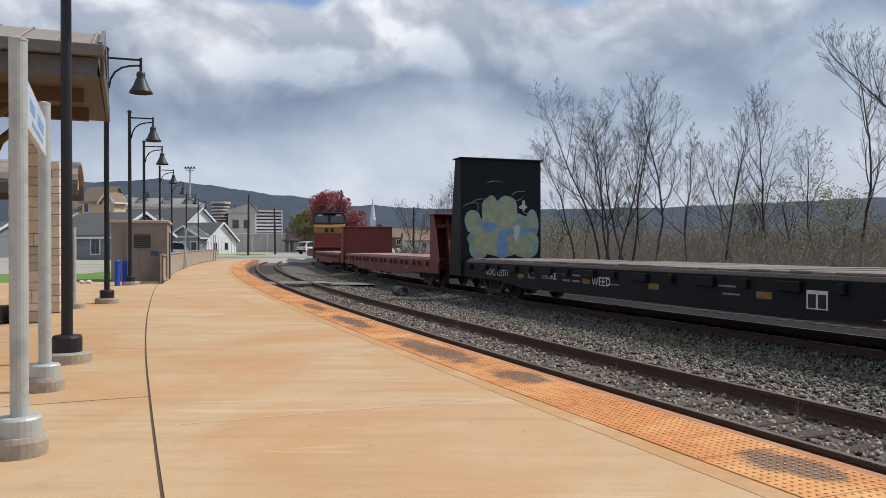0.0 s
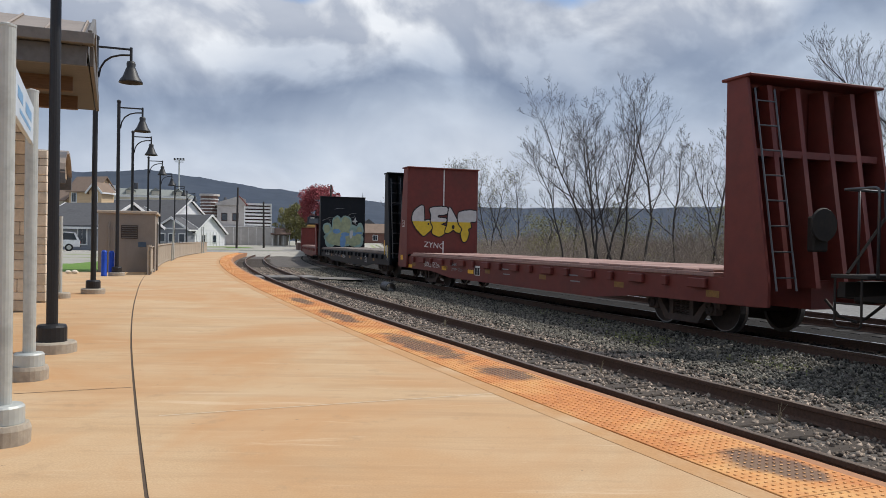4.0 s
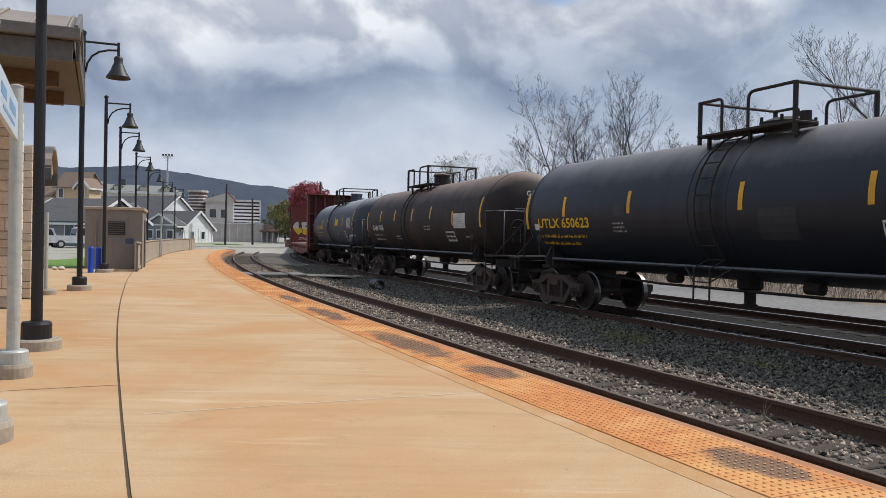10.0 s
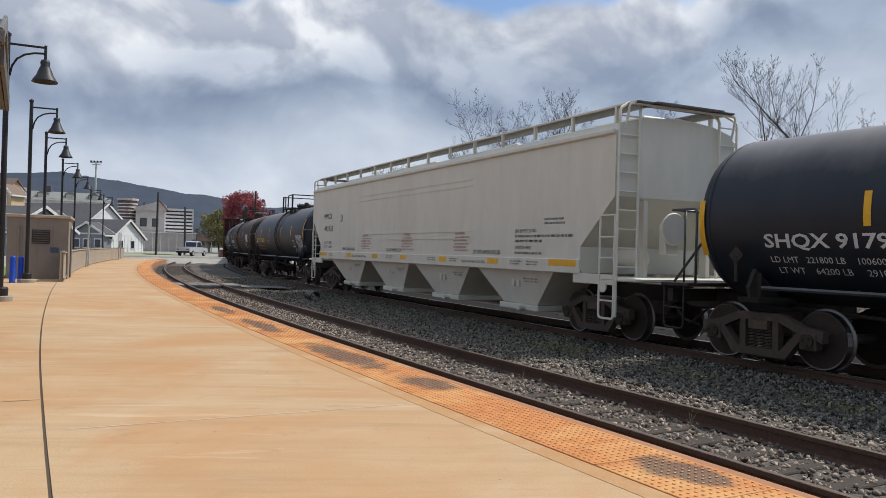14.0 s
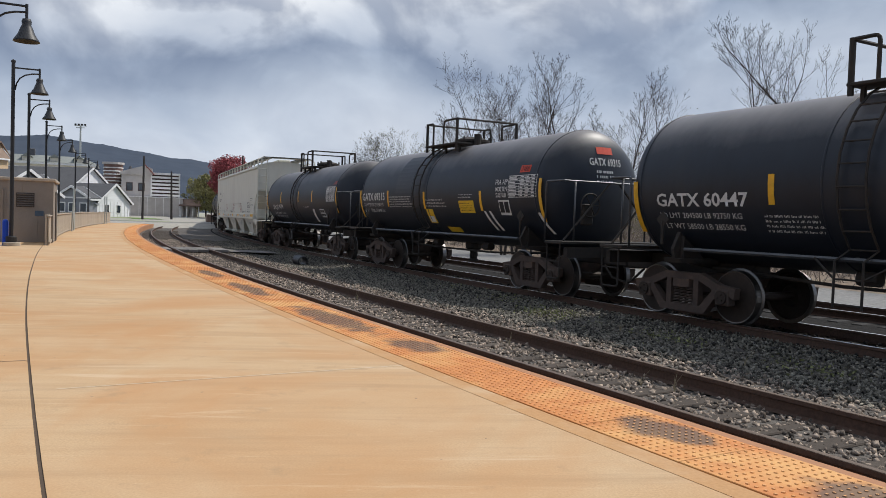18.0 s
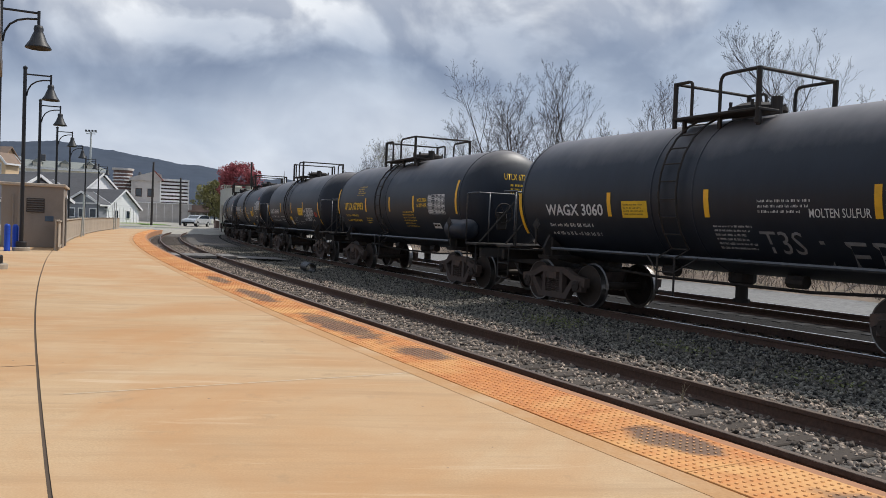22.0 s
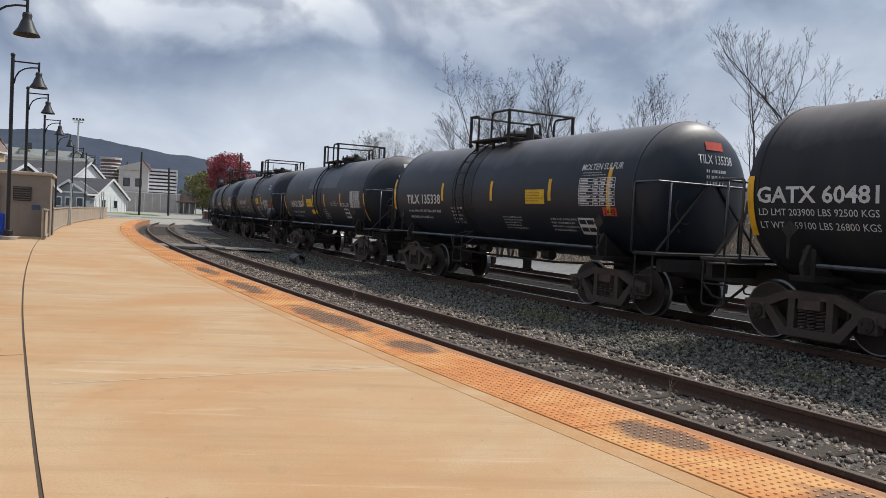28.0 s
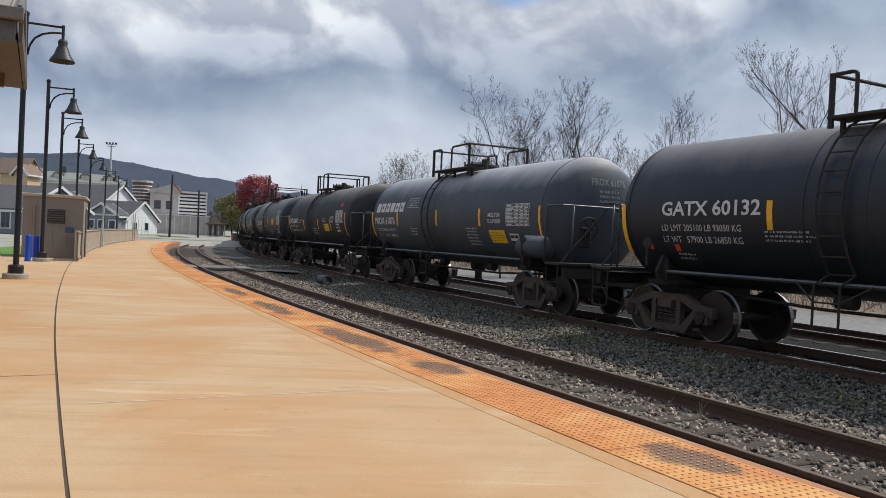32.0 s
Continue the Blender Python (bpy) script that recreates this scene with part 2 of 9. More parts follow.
M["rail_rusty"] = mat("dull_rusty_rail_head", (0.17, 0.125, 0.095), (0.11, 0.08, 0.062), 0.55, 0.25, grain=40, stain=2, bump=0.05)
# bed and ties near black: the train's shade is put into their colour
M["oily"] = mat("train_shade_black_ballast", (0.026, 0.024, 0.022), (0.015, 0.014, 0.013), 0.9, grain=22, stain=0.6, space="World", bump=0.8, spec=0.05)
M["tie_dark"] = mat("shade_dark_timber_tie", (0.026, 0.023, 0.021), (0.017, 0.015, 0.014), 0.9, grain=18, stain=2, rnd=0.25, stretch=(1, 6, 1))
M["stone_dark"] = mat("grey_ballast_stone", (0.185, 0.170, 0.138), (0.095, 0.087, 0.071), 0.9, grain=30, stain=0.4, island=0.88, space="World", bump=0.2)
# far stones coloured down the same way for shade below the cars
M["stone_shade"] = mat("shade_dark_ballast_stone", (0.048, 0.044, 0.040), (0.028, 0.026, 0.024), 0.85, grain=30, stain=0.4, island=0.7, space="World", bump=0.2, spec=0.1)
M["dirt"] = mat("dark_cinder_ground", (0.12, 0.105, 0.09), (0.07, 0.06, 0.052), 0.95, grain=3, stain=0.15, space="World", bump=0.4, stain_col=(0.16, 0.15, 0.13), amount=0.6)
M["yard"] = mat("grey_gravel_yard", (0.25, 0.245, 0.235), (0.13, 0.127, 0.12), 0.95, grain=8, stain=0.3, space="World", bump=0.4)
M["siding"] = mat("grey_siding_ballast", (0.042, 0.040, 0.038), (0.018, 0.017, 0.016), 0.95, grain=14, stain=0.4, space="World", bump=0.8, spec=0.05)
M["grass"] = mat("mown_lawn", (0.13, 0.24, 0.035), (0.09, 0.17, 0.025), 0.95, grain=6, stain=0.2, space="World", bump=0.4)
M["road"] = mat("grey_asphalt_road", (0.20, 0.19, 0.18), (0.15, 0.145, 0.14), 0.95, grain=8, stain=0.2, space="World")
M["black_paint"] = mat("black_painted_steel", (0.018, 0.018, 0.020), (0.012, 0.012, 0.013), 0.45, 0.0, grain=30, stain=3, bump=0.03)
M["galv"] = mat("galvanised_steel", (0.47, 0.49, 0.465), (0.40, 0.415, 0.395), 0.5, 0.15, grain=12, stain=3, bump=0.03)
M["grey_concrete"] = mat("grey_footing_concrete", (0.42, 0.36, 0.28), (0.30, 0.26, 0.21), 0.9, grain=14, stain=4, bump=0.3)
M["roof_metal"] = mat("brown_standing_seam_roof", (0.33, 0.27, 0.22), (0.28, 0.23, 0.19), 0.5, 0.2, grain=10, stain=1)
M["fascia"] = mat("dark_bronze_fascia", (0.10, 0.085, 0.07), (0.08, 0.07, 0.06), 0.6, grain=10, stain=1)
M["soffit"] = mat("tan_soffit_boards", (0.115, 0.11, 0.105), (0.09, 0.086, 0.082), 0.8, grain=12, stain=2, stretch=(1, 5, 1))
M["stone_block"] = mat("cream_stone_block", (0.74, 0.64, 0.51), (0.62, 0.53, 0.42), 0.9, grain=14, stain=2.5, rnd=0.18, bump=0.5)
M["mortar"] = mat("grey_mortar", (0.34, 0.29, 0.23), rough=0.95, grain=30)
M["brick"] = mat("dark_red_brick", (0.14, 0.06, 0.04), (0.10, 0.045, 0.03), 0.9, grain=20, stain=3, rnd=0.2)
M["stucco"] = mat("taupe_stucco", (0.255, 0.222, 0.19), (0.225, 0.195, 0.166), 0.9, grain=25, stain=0.6, bump=0.15)
M["fence_wood"] = mat("weathered_grey_tan_fence", (0.40, 0.34, 0.27), (0.30, 0.255, 0.20), 0.85, grain=10, stain=2, rnd=0.12, stretch=(6, 6, 1))
M["blue"] = mat("blue_plastic", (0.01, 0.06, 0.42), (0.008, 0.05, 0.36), 0.4, grain=20, stain=2, bump=0.02)
M["white"] = mat("white_paint", (0.78, 0.78, 0.76), (0.70, 0.70, 0.68), 0.6, grain=15, stain=2, bump=0.03)
M["glass"] = mat("dark_window_glass", (0.03, 0.04, 0.05), (0.02, 0.03, 0.04), 0.08, grain=2, stain=1, bump=0.0, spec=0.8)
M["louvre"] = mat("dark_bronze_louvre", (0.05, 0.04, 0.035), rough=0.6)


# ---- small mesh helpers ----
def mesh_ob(name, bm, material, smooth=False):
    me = bpy.data.meshes.new(name)
    bm.to_mesh(me)
    bm.free()
    mats = material if isinstance(material, (list, tuple)) else [material]
    for m in mats:
        me.materials.append(m)
    if smooth:
        for p in me.polygons:
            p.use_smooth = True
    return new(name, me)


def part(name, bm, material, parent, label="", smooth=False, at=None):
    ob = mesh_ob(name, bm, material, smooth)
    ob.parent = parent
    if at is not None:
        ob.matrix_basis = at
    if label:
        ob["label"] = label
    return ob


def share(name, data, parent, at):
    """Another piece on the same mesh."""
    ob = new(name, data)
    ob.parent = parent
    ob.matrix_basis = at
    return ob


def thing(name, label, category, at=None, group="", kind=""):
    e = new(name)
    e.empty_display_size = 0.2
    if at is not None:
        e.matrix_basis = at
    return tagged(e, label, category, group, kind)


def raw(name, verts, faces, material, parent=None, smooth=False):
    me = bpy.data.meshes.new(name)
    me.from_pydata(verts, [], faces)
    mats = material if isinstance(material, (list, tuple)) else [material]
    for m in mats:
        me.materials.append(m)
    if smooth:
        for p in me.polygons:
            p.use_smooth = True
    me.update()
    ob = new(name, me)
    ob.parent = parent
    return ob


def B():
    return bmesh.new()


def box(bm, cx, cy, cz, sx, sy, sz, bev=0.0, rot=None):
    m = Matrix.Translation((cx, cy, cz))
    if rot is not None:
        m = m @ rot
    r = bmesh.ops.create_cube(bm, size=1.0, matrix=m @ Matrix.Diagonal((sx, sy, sz, 1)))
    if bev:
        es = list({e for v in r["verts"] for e in v.link_edges})
        bmesh.ops.bevel(bm, geom=es, offset=bev, segments=1, affect="EDGES", profile=0.5)
    return bm


def cyl(bm, a, b, r, r2=None, seg=12, caps=True):
    a, b = Vector(a), Vector(b)
    d = b - a
    m = Matrix.Translation((a + b) / 2) @ d.to_track_quat("Z", "Y").to_matrix().to_4x4()
    bmesh.ops.create_cone(bm, cap_ends=caps, segments=seg, radius1=r, radius2=r if r2 is None else r2, depth=d.length, matrix=m)
    return bm


def tube(bm, pts, r, seg=6, closed_ends=True):
    """A round bar along a line of points, radius r (or one a point)."""
    pts = [Vector(p) for p in pts]
    rr = r if isinstance(r, (list, tuple)) else [r] * len(pts)
    rings = []
    up = None
    for i, p in enumerate(pts):
        d = (pts[min(i + 1, len(pts) - 1)] - pts[max(i - 1, 0)]).normalized()
        if up is None:
            up = Vector((0, 0, 1)) if abs(d.z) < 0.9 else Vector((1, 0, 0))
        x = d.cross(up).normalized()
        y = x.cross(d).normalized()
        up = y
        rings.append([bm.verts.new(p + rr[i] * (math.cos(2 * math.pi * k / seg) * x + math.sin(2 * math.pi * k / seg) * y)) for k in range(seg)])
    for a, b in zip(rings, rings[1:]):
        for k in range(seg):
            bm.faces.new((a[k], a[(k + 1) % seg], b[(k + 1) % seg], b[k]))
    if closed_ends:
        bm.faces.new(rings[0][::-1])
        bm.faces.new(rings[-1])
    return bm


def lathe(bm, prof, seg=24, axis="Z", m=None):
    """prof: (radius, height) from bottom to top, turned about the axis."""
    m = m or Matrix.Identity(4)
    rings = []
    for r, h in prof:
        ring = []
        for k in range(seg):
            a = 2 * math.pi * k / seg
            u, v = r * math.cos(a), r * math.sin(a)
            ring.append(bm.verts.new(m @ (Vector((u, v, h)) if axis == "Z" else Vector((h, u, v)))))
        rings.append(ring)
    for a, b in zip(rings, rings[1:]):
        for k in range(seg):
            bm.faces.new((a[k], a[(k + 1) % seg], b[(k + 1) % seg], b[k]))
    bm.faces.new(rings[0][::-1])
    bm.faces.new(rings[-1])
    bmesh.ops.recalc_face_normals(bm, faces=bm.faces)
    return bm


def prism(bm, outline, y0, y1, plane="XZ"):
    """A flat outline pushed from y0 to y1 (across the plane)."""
    def pt(u, v, w):
        return (u, w, v) if plane == "XZ" else ((w, u, v) if plane == "YZ" else (u, v, w))
    a = [bm.verts.new(pt(u, v, y0)) for u, v in outline]
    b = [bm.verts.new(pt(u, v, y1)) for u, v in outline]
    n = len(outline)
    fs = [bm.faces.new(a), bm.faces.new(b[::-1])]
    for i in range(n):
        fs.append(bm.faces.new((a[i], b[i], b[(i + 1) % n], a[(i + 1) % n])))
    bmesh.ops.recalc_face_normals(bm, faces=fs)
    return bm


# ---- the line of the tracks: a bend to the right, s metres along it ----
STEP = 0.25
_S = np.arange(-70, 330, STEP)
_q = np.clip(_S, -40, 118) / 100
_k = -0.0029257 + 0.0011735 * _q - 0.0027457 * _q ** 2
_h = np.concatenate([[0], np.cumsum((_k[1:] + _k[:-1]) / 2 * STEP)])
_h += radians(22.7315) - np.interp(0, _S, _h)
_x = np.concatenate([[0], np.cumsum(-np.sin((_h[1:] + _h[:-1]) / 2) * STEP)])
_y = np.concatenate([[0], np.cumsum(np.cos((_h[1:] + _h[:-1]) / 2) * STEP)])
_x += 4.4581 - np.interp(0, _S, _x)
_y += 4.65 - np.interp(0, _S, _y)
RAIL = -0.205                         # top of rail below the platform
D2 = 5.555                            # second track beyond the first


def at(s, off=0.0, z=0.0):
    """Place at s metres along the first track and off metres to its right."""
    h = np.interp(s, _S, _h)
    return (float(np.interp(s, _S, _x) + off * np.cos(h)), float(np.interp(s, _S, _y) + off * np.sin(h)), z)


def heading(s):
    return math.degrees(float(np.interp(s, _S, _h)))


def strip(name, s0, s1, prof, material, step=1.0, parent=None, smooth=False):
    """A band along the track; prof: (offset, z) across it."""
    ss = np.linspace(s0, s1, max(2, int((s1 - s0) / step) + 1))
    vs = [at(s, o, z) for s in ss for o, z in prof]
    n = len(prof)
    fs = [(i * n + j, (i + 1) * n + j, (i + 1) * n + j + 1, i * n + j + 1) for i in range(len(ss) - 1) for j in range(n - 1)]
    return raw(name, vs, fs, material, parent, smooth)


def closed_strip(name, s0, s1, prof, material, step=1.0, parent=None):
    ss = np.linspace(s0, s1, max(2, int((s1 - s0) / step) + 1))
    line = prof if callable(prof) else lambda s: prof
    n = len(line(s0))
    vs = [at(s, o, z) for s in ss for o, z in line(s)]
    fs = [(i * n + j, (i + 1) * n + j, (i + 1) * n + (j + 1) % n, i * n + (j + 1) % n) for i in range(len(ss) - 1) for j in range(n)]
    fs += [tuple(range(n)), tuple((len(ss) - 1) * n + j for j in reversed(range(n)))]
    return raw(name, vs, fs, material, parent)


# ---- ground, tracks and platform ----
def ground_sheet():
    bm = B()
    R2 = 2500
    ring = [0, 20, 60, 120, 300, 800, R2]
    vs = []
    for r in ring:
        vs.append([bm.verts.new((r * math.cos(a * math.pi / 18), 40 + r * math.sin(a * math.pi / 18), -0.62 if r < 700 else -0.62)) for a in range(36)] if r else [bm.verts.new((0, 40, -0.62))])
    for k in range(36):
        bm.faces.new((vs[0][0], vs[1][k], vs[1][(k + 1) % 36]))
    for a, b in zip(vs[1:], vs[2:]):
        for k in range(36):
            bm.faces.new((a[k], b[k], b[(k + 1) % 36], a[(k + 1) % 36]))
    g = mesh_ob("ground", bm, M["dirt"])
    tagged(g, "dark cinder and earth ground round the railway", "ground", kind="structure")


BED = [(-1.55, -0.40), (-1.0, -0.385), (0, -0.39), (1.0, -0.385), (1.5, -0.36), (1.9, -0.36), (2.6, -0.42), (3.2, -0.44), (3.8, -0.40), (4.4, -0.37), (D2, -0.385), (6.6, -0.38), (7.2, -0.43), (8.0, -0.54), (8.8, -0.46), (11.2, -0.44), (12.0, -0.58)]


def bed_z(o):
    return float(np.interp(o, [p[0] for p in BED], [p[1] for p in BED]))


def tracks():
    for name, off, s0, s1 in (("track_near", 0.0, -40, 150), ("track_far", D2, -45, 170), ("track_siding", D2 + 4.3, -45, 110)):
        t = thing(name, "running track of rusty rails on timber ties in ballast" if off == 0 else "track of dark rails on timber ties in grey ballast", "railway track", kind="structure")
        for side in (-0.715, 0.715):
            o = off + side
            closed_strip("rail", s0, s1, [(o - 0.035, RAIL - 0.004), (o - 0.035, RAIL - 0.04), (o - 0.009, RAIL - 0.05), (o - 0.009, RAIL - 0.14), (o - 0.07, RAIL - 0.165), (o + 0.07, RAIL - 0.165), (o + 0.009, RAIL - 0.14), (o + 0.009, RAIL - 0.05), (o + 0.035, RAIL - 0.04), (o + 0.035, RAIL - 0.004)], M["rail_side"], 2.0, t)
            strip("rail_head", s0, s1, [(o + 0.03, RAIL), (o - 0.03, RAIL)], M["rail_top"] if off else M["rail_rusty"], 2.0, t)
        bm = box(B(), 0, 0, 0, 2.6, 0.23, 0.16, 0.012)
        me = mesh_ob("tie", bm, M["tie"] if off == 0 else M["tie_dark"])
        me.parent = t
        data = me.data
        lo, hi = (-14, 70) if off < 12 else (-14, 30)
        first = True
        s = lo
        i = 0
        while s < hi:
            random.seed(i * 7 + int(off * 10))
            m = pose(*at(s, off + random.uniform(-.04, .04), RAIL - 0.165 - 0.08), 0, 0, heading(s) + random.uniform(-1.5, 1.5))
            if first:
                me.matrix_basis = m
                first = False
            else:
                share("tie", data, t, m)
            s += 0.53
            i += 1
    # ballast shoulders under the tracks
    bed = strip("ballast_bed", -60, 160, BED, M["ballast_bed"], 1.0)
    tagged(bed, "dark grey crushed stone ballast between the tracks", "ballast", kind="structure")
    # dark sheet laid over the bed to paint the shade under the train
    shade_strip = strip("oily_ballast", -60, 160, [(D2 - 1.5, bed_z(D2 - 1.5) + 0.005), (D2 - 1.15, -0.375), (D2 + 1.15, -0.375), (D2 + 1.7, -0.41), (D2 + 2.2, -0.425)], M["oily"], 1.0)
    tagged(shade_strip, "ballast under the far track, coloured dark for the train's shade", "ballast", kind="structure")
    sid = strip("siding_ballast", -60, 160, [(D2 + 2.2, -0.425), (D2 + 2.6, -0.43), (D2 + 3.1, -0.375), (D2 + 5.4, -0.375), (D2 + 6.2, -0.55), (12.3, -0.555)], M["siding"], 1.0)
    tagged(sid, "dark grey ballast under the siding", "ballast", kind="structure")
    yard = strip("gravel_yard", -60, 130, [(12.05, -0.57), (19.0, -0.56)], M["yard"], 2.0)
    tagged(yard, "grey gravel service road beyond the tracks", "gravel", kind="structure")


def stones(name, label, material, count, s0, s1, o0, o1, zf, size, seed):
    """Loose ballast stones as one heap of small rocks."""
    rs = np.random.RandomState(seed)
    base = np.array([(x, y, z) for x in (-1, 1) for y in (-1, 1) for z in (-1, 1)], float) * 0.62
    tri = [(0, 1, 3), (0, 3, 2), (4, 6, 7), (4, 7, 5), (0, 4, 5), (0, 5, 1), (2, 3, 7), (2, 7, 6), (0, 2, 6), (0, 6, 4), (1, 5, 7), (1, 7, 3)]
    u = rs.rand(count)
    s = s0 + (s1 - s0) * u ** 1.5
    o = rs.uniform(o0, o1, count)
    vs = np.tile(base, (count, 1, 1)) * rs.uniform(0.45, 1.35, (count, 8, 3))
    vs *= size * rs.uniform(0.45, 1.45, (count, 1, 1)) * rs.uniform((0.8, 0.55, 0.4), (1.25, 1.0, 0.75), (count, 1, 3))
    q = rs.normal(size=(count, 4))
    q /= np.linalg.norm(q, axis=1)[:, None]
    w, x, y, z = q.T
    Rm = np.stack([np.stack([1 - 2 * (y * y + z * z), 2 * (x * y - z * w), 2 * (x * z + y * w)], -1), np.stack([2 * (x * y + z * w), 1 - 2 * (x * x + z * z), 2 * (y * z - x * w)], -1), np.stack([2 * (x * z - y * w), 2 * (y * z + x * w), 1 - 2 * (x * x + y * y)], -1)], 1)
    vs = np.einsum("nij,nkj->nki", Rm, vs)
    h = np.interp(s, _S, _h)
    cx = np.interp(s, _S, _x) + o * np.cos(h)
    cy = np.interp(s, _S, _y) + o * np.sin(h)
    cz = np.array([zf(b) for b in o]) + rs.uniform(0.0, 0.03, count)
    vs += np.stack([cx, cy, cz], -1)[:, None, :]
    me = bpy.data.meshes.new(name)
    F = (np.array(tri)[None] + 8 * np.arange(count)[:, None, None]).reshape(-1, 3)
    me.vertices.add(count * 8)
    me.vertices.foreach_set("co", vs.reshape(-1))
    me.loops.add(F.size)
    me.loops.foreach_set("vertex_index", F.reshape(-1).astype(np.int32))
    me.polygons.add(len(F))
    me.polygons.foreach_set("loop_start", np.arange(0, F.size, 3, dtype=np.int32))
    me.materials.append(material)
    me.update(calc_edges=True)
    ob = new(name, me)
    return tagged(ob, label, "ballast", kind="stuff")


EDGE = 1.56                           # platform edge from the first track's middle


def seam(s):
    """The joint along the platform, which draws nearer to the track further on."""
    return float(np.interp(s, (1.5, 5, 8, 12, 18, 31), (5.668, 5.645, 5.632, 5.605, 5.56, 5.54)))


def platform():
    # main slab between the tactile strip and the long joint, and the wide slab towards the building
    pl = thing("platform", "tan concrete station platform with a joint along it", "platform", kind="structure")
    closed_strip("slab", -30, 82, lambda s: [(-2.40, 0.0), (-seam(s), 0.0), (-seam(s), -0.5), (-2.40, -0.5)], M["concrete"], 1.0, pl)
    closed_strip("slab", -30, 31.2, lambda s: [(-seam(s) - 0.022, 0.0), (-26.0, 0.0), (-26.0, -0.5), (-seam(s) - 0.022, -0.5)], M["concrete"], 1.0, pl)
    closed_strip("joint_filler", -30, 31.2, lambda s: [(-seam(s) + 0.001, -0.006), (-seam(s) - 0.021, -0.006), (-seam(s) - 0.021, -0.4), (-seam(s) + 0.001, -0.4)], M["joint"], 1.0, pl)
    closed_strip("edge_beam", -30, 82, [(-EDGE, -0.010), (-EDGE - 0.012, 0.0), (-1.662, 0.0), (-1.662, -0.6), (-EDGE, -0.6)], M["lip"], 1.0, pl)
    closed_strip("border_band", -30, 82, [(-2.402, 0.003), (-2.575, 0.003), (-2.575, -0.1), (-2.402, -0.1)], M["border"], 1.0, pl)
    # saw-cut cross joints
    for s, a, b in ((12.9, -5.63, -25), (5.2, -5.67, -25), (23.2, -5.59, -20)):
        p, q = at(s, a, 0.002), at(s - 0.3, b, 0.002)
        d = (Vector(q) - Vector(p)).normalized()
        nrm = Vector((-d.y, d.x, 0)) * 0.006
        raw("saw_cut", [tuple(Vector(p) - nrm), tuple(Vector(p) + nrm), tuple(Vector(q) + nrm), tuple(Vector(q) - nrm)], [(0, 1, 2, 3)], M["joint"], pl)
    for s in (3.9, 19.6, 33.0, 47.0):
        p, q = at(s, -2.58, 0.002), at(s, -5.5, 0.002)
        d = (Vector(q) - Vector(p)).normalized()
        nrm = Vector((-d.y, d.x, 0)) * 0.011
        raw("saw_cut", [tuple(Vector(p) - nrm), tuple(Vector(p) + nrm), tuple(Vector(q) + nrm), tuple(Vector(q) - nrm)], [(0, 1, 2, 3)], M["pale_cut"], pl)


ground_sheet()
tracks()
platform()


# ---- the freight train ----
def run(t):
    """How far the train has gone."""
    return 6.826 * t + 0.01976 * t * t


CARS = []
M["tank_black"] = mat("sooty_black_tank_paint", (0.0105, 0.0155, 0.025), (0.0075, 0.011, 0.018), 0.48, grain=4, stain=0.8, amount=0.45, stain_col=(0.024, 0.027, 0.032), bump=0.03, stretch=(1, 1, 0.35), spec=0.42)
M["tank_grey"] = mat("slate_grey_tank_paint", (0.062, 0.073, 0.088), (0.050, 0.060, 0.072), 0.58, grain=4, stain=0.7, amount=0.5, stain_col=(0.038, 0.042, 0.048), bump=0.03, stretch=(1, 1, 0.35), spec=0.3)
M["tank_brown"] = mat("rusty_dark_brown_tank_paint", (0.036, 0.028, 0.026), (0.026, 0.021, 0.019), 0.62, grain=4, stain=0.8, amount=0.6, stain_col=(0.085, 0.058, 0.042), bump=0.03, stretch=(1, 1, 0.35), spec=0.22)
M["tank_dust"] = mat("dusty_charcoal_tank_paint", (0.026, 0.028, 0.031), (0.020, 0.022, 0.025), 0.62, grain=4, stain=0.8, amount=0.6, stain_col=(0.045, 0.043, 0.040), bump=0.03, stretch=(1, 1, 0.35), spec=0.22)
M["tank_patch_dim"] = mat("faded_charcoal_patch_paint", (0.030, 0.034, 0.041), (0.022, 0.025, 0.031), 0.5, grain=6, stain=1, bump=0.02)
M["tank_patch"] = mat("fresh_grey_patch_paint", (0.080, 0.092, 0.112), (0.060, 0.070, 0.086), 0.5, grain=6, stain=1, bump=0.02)


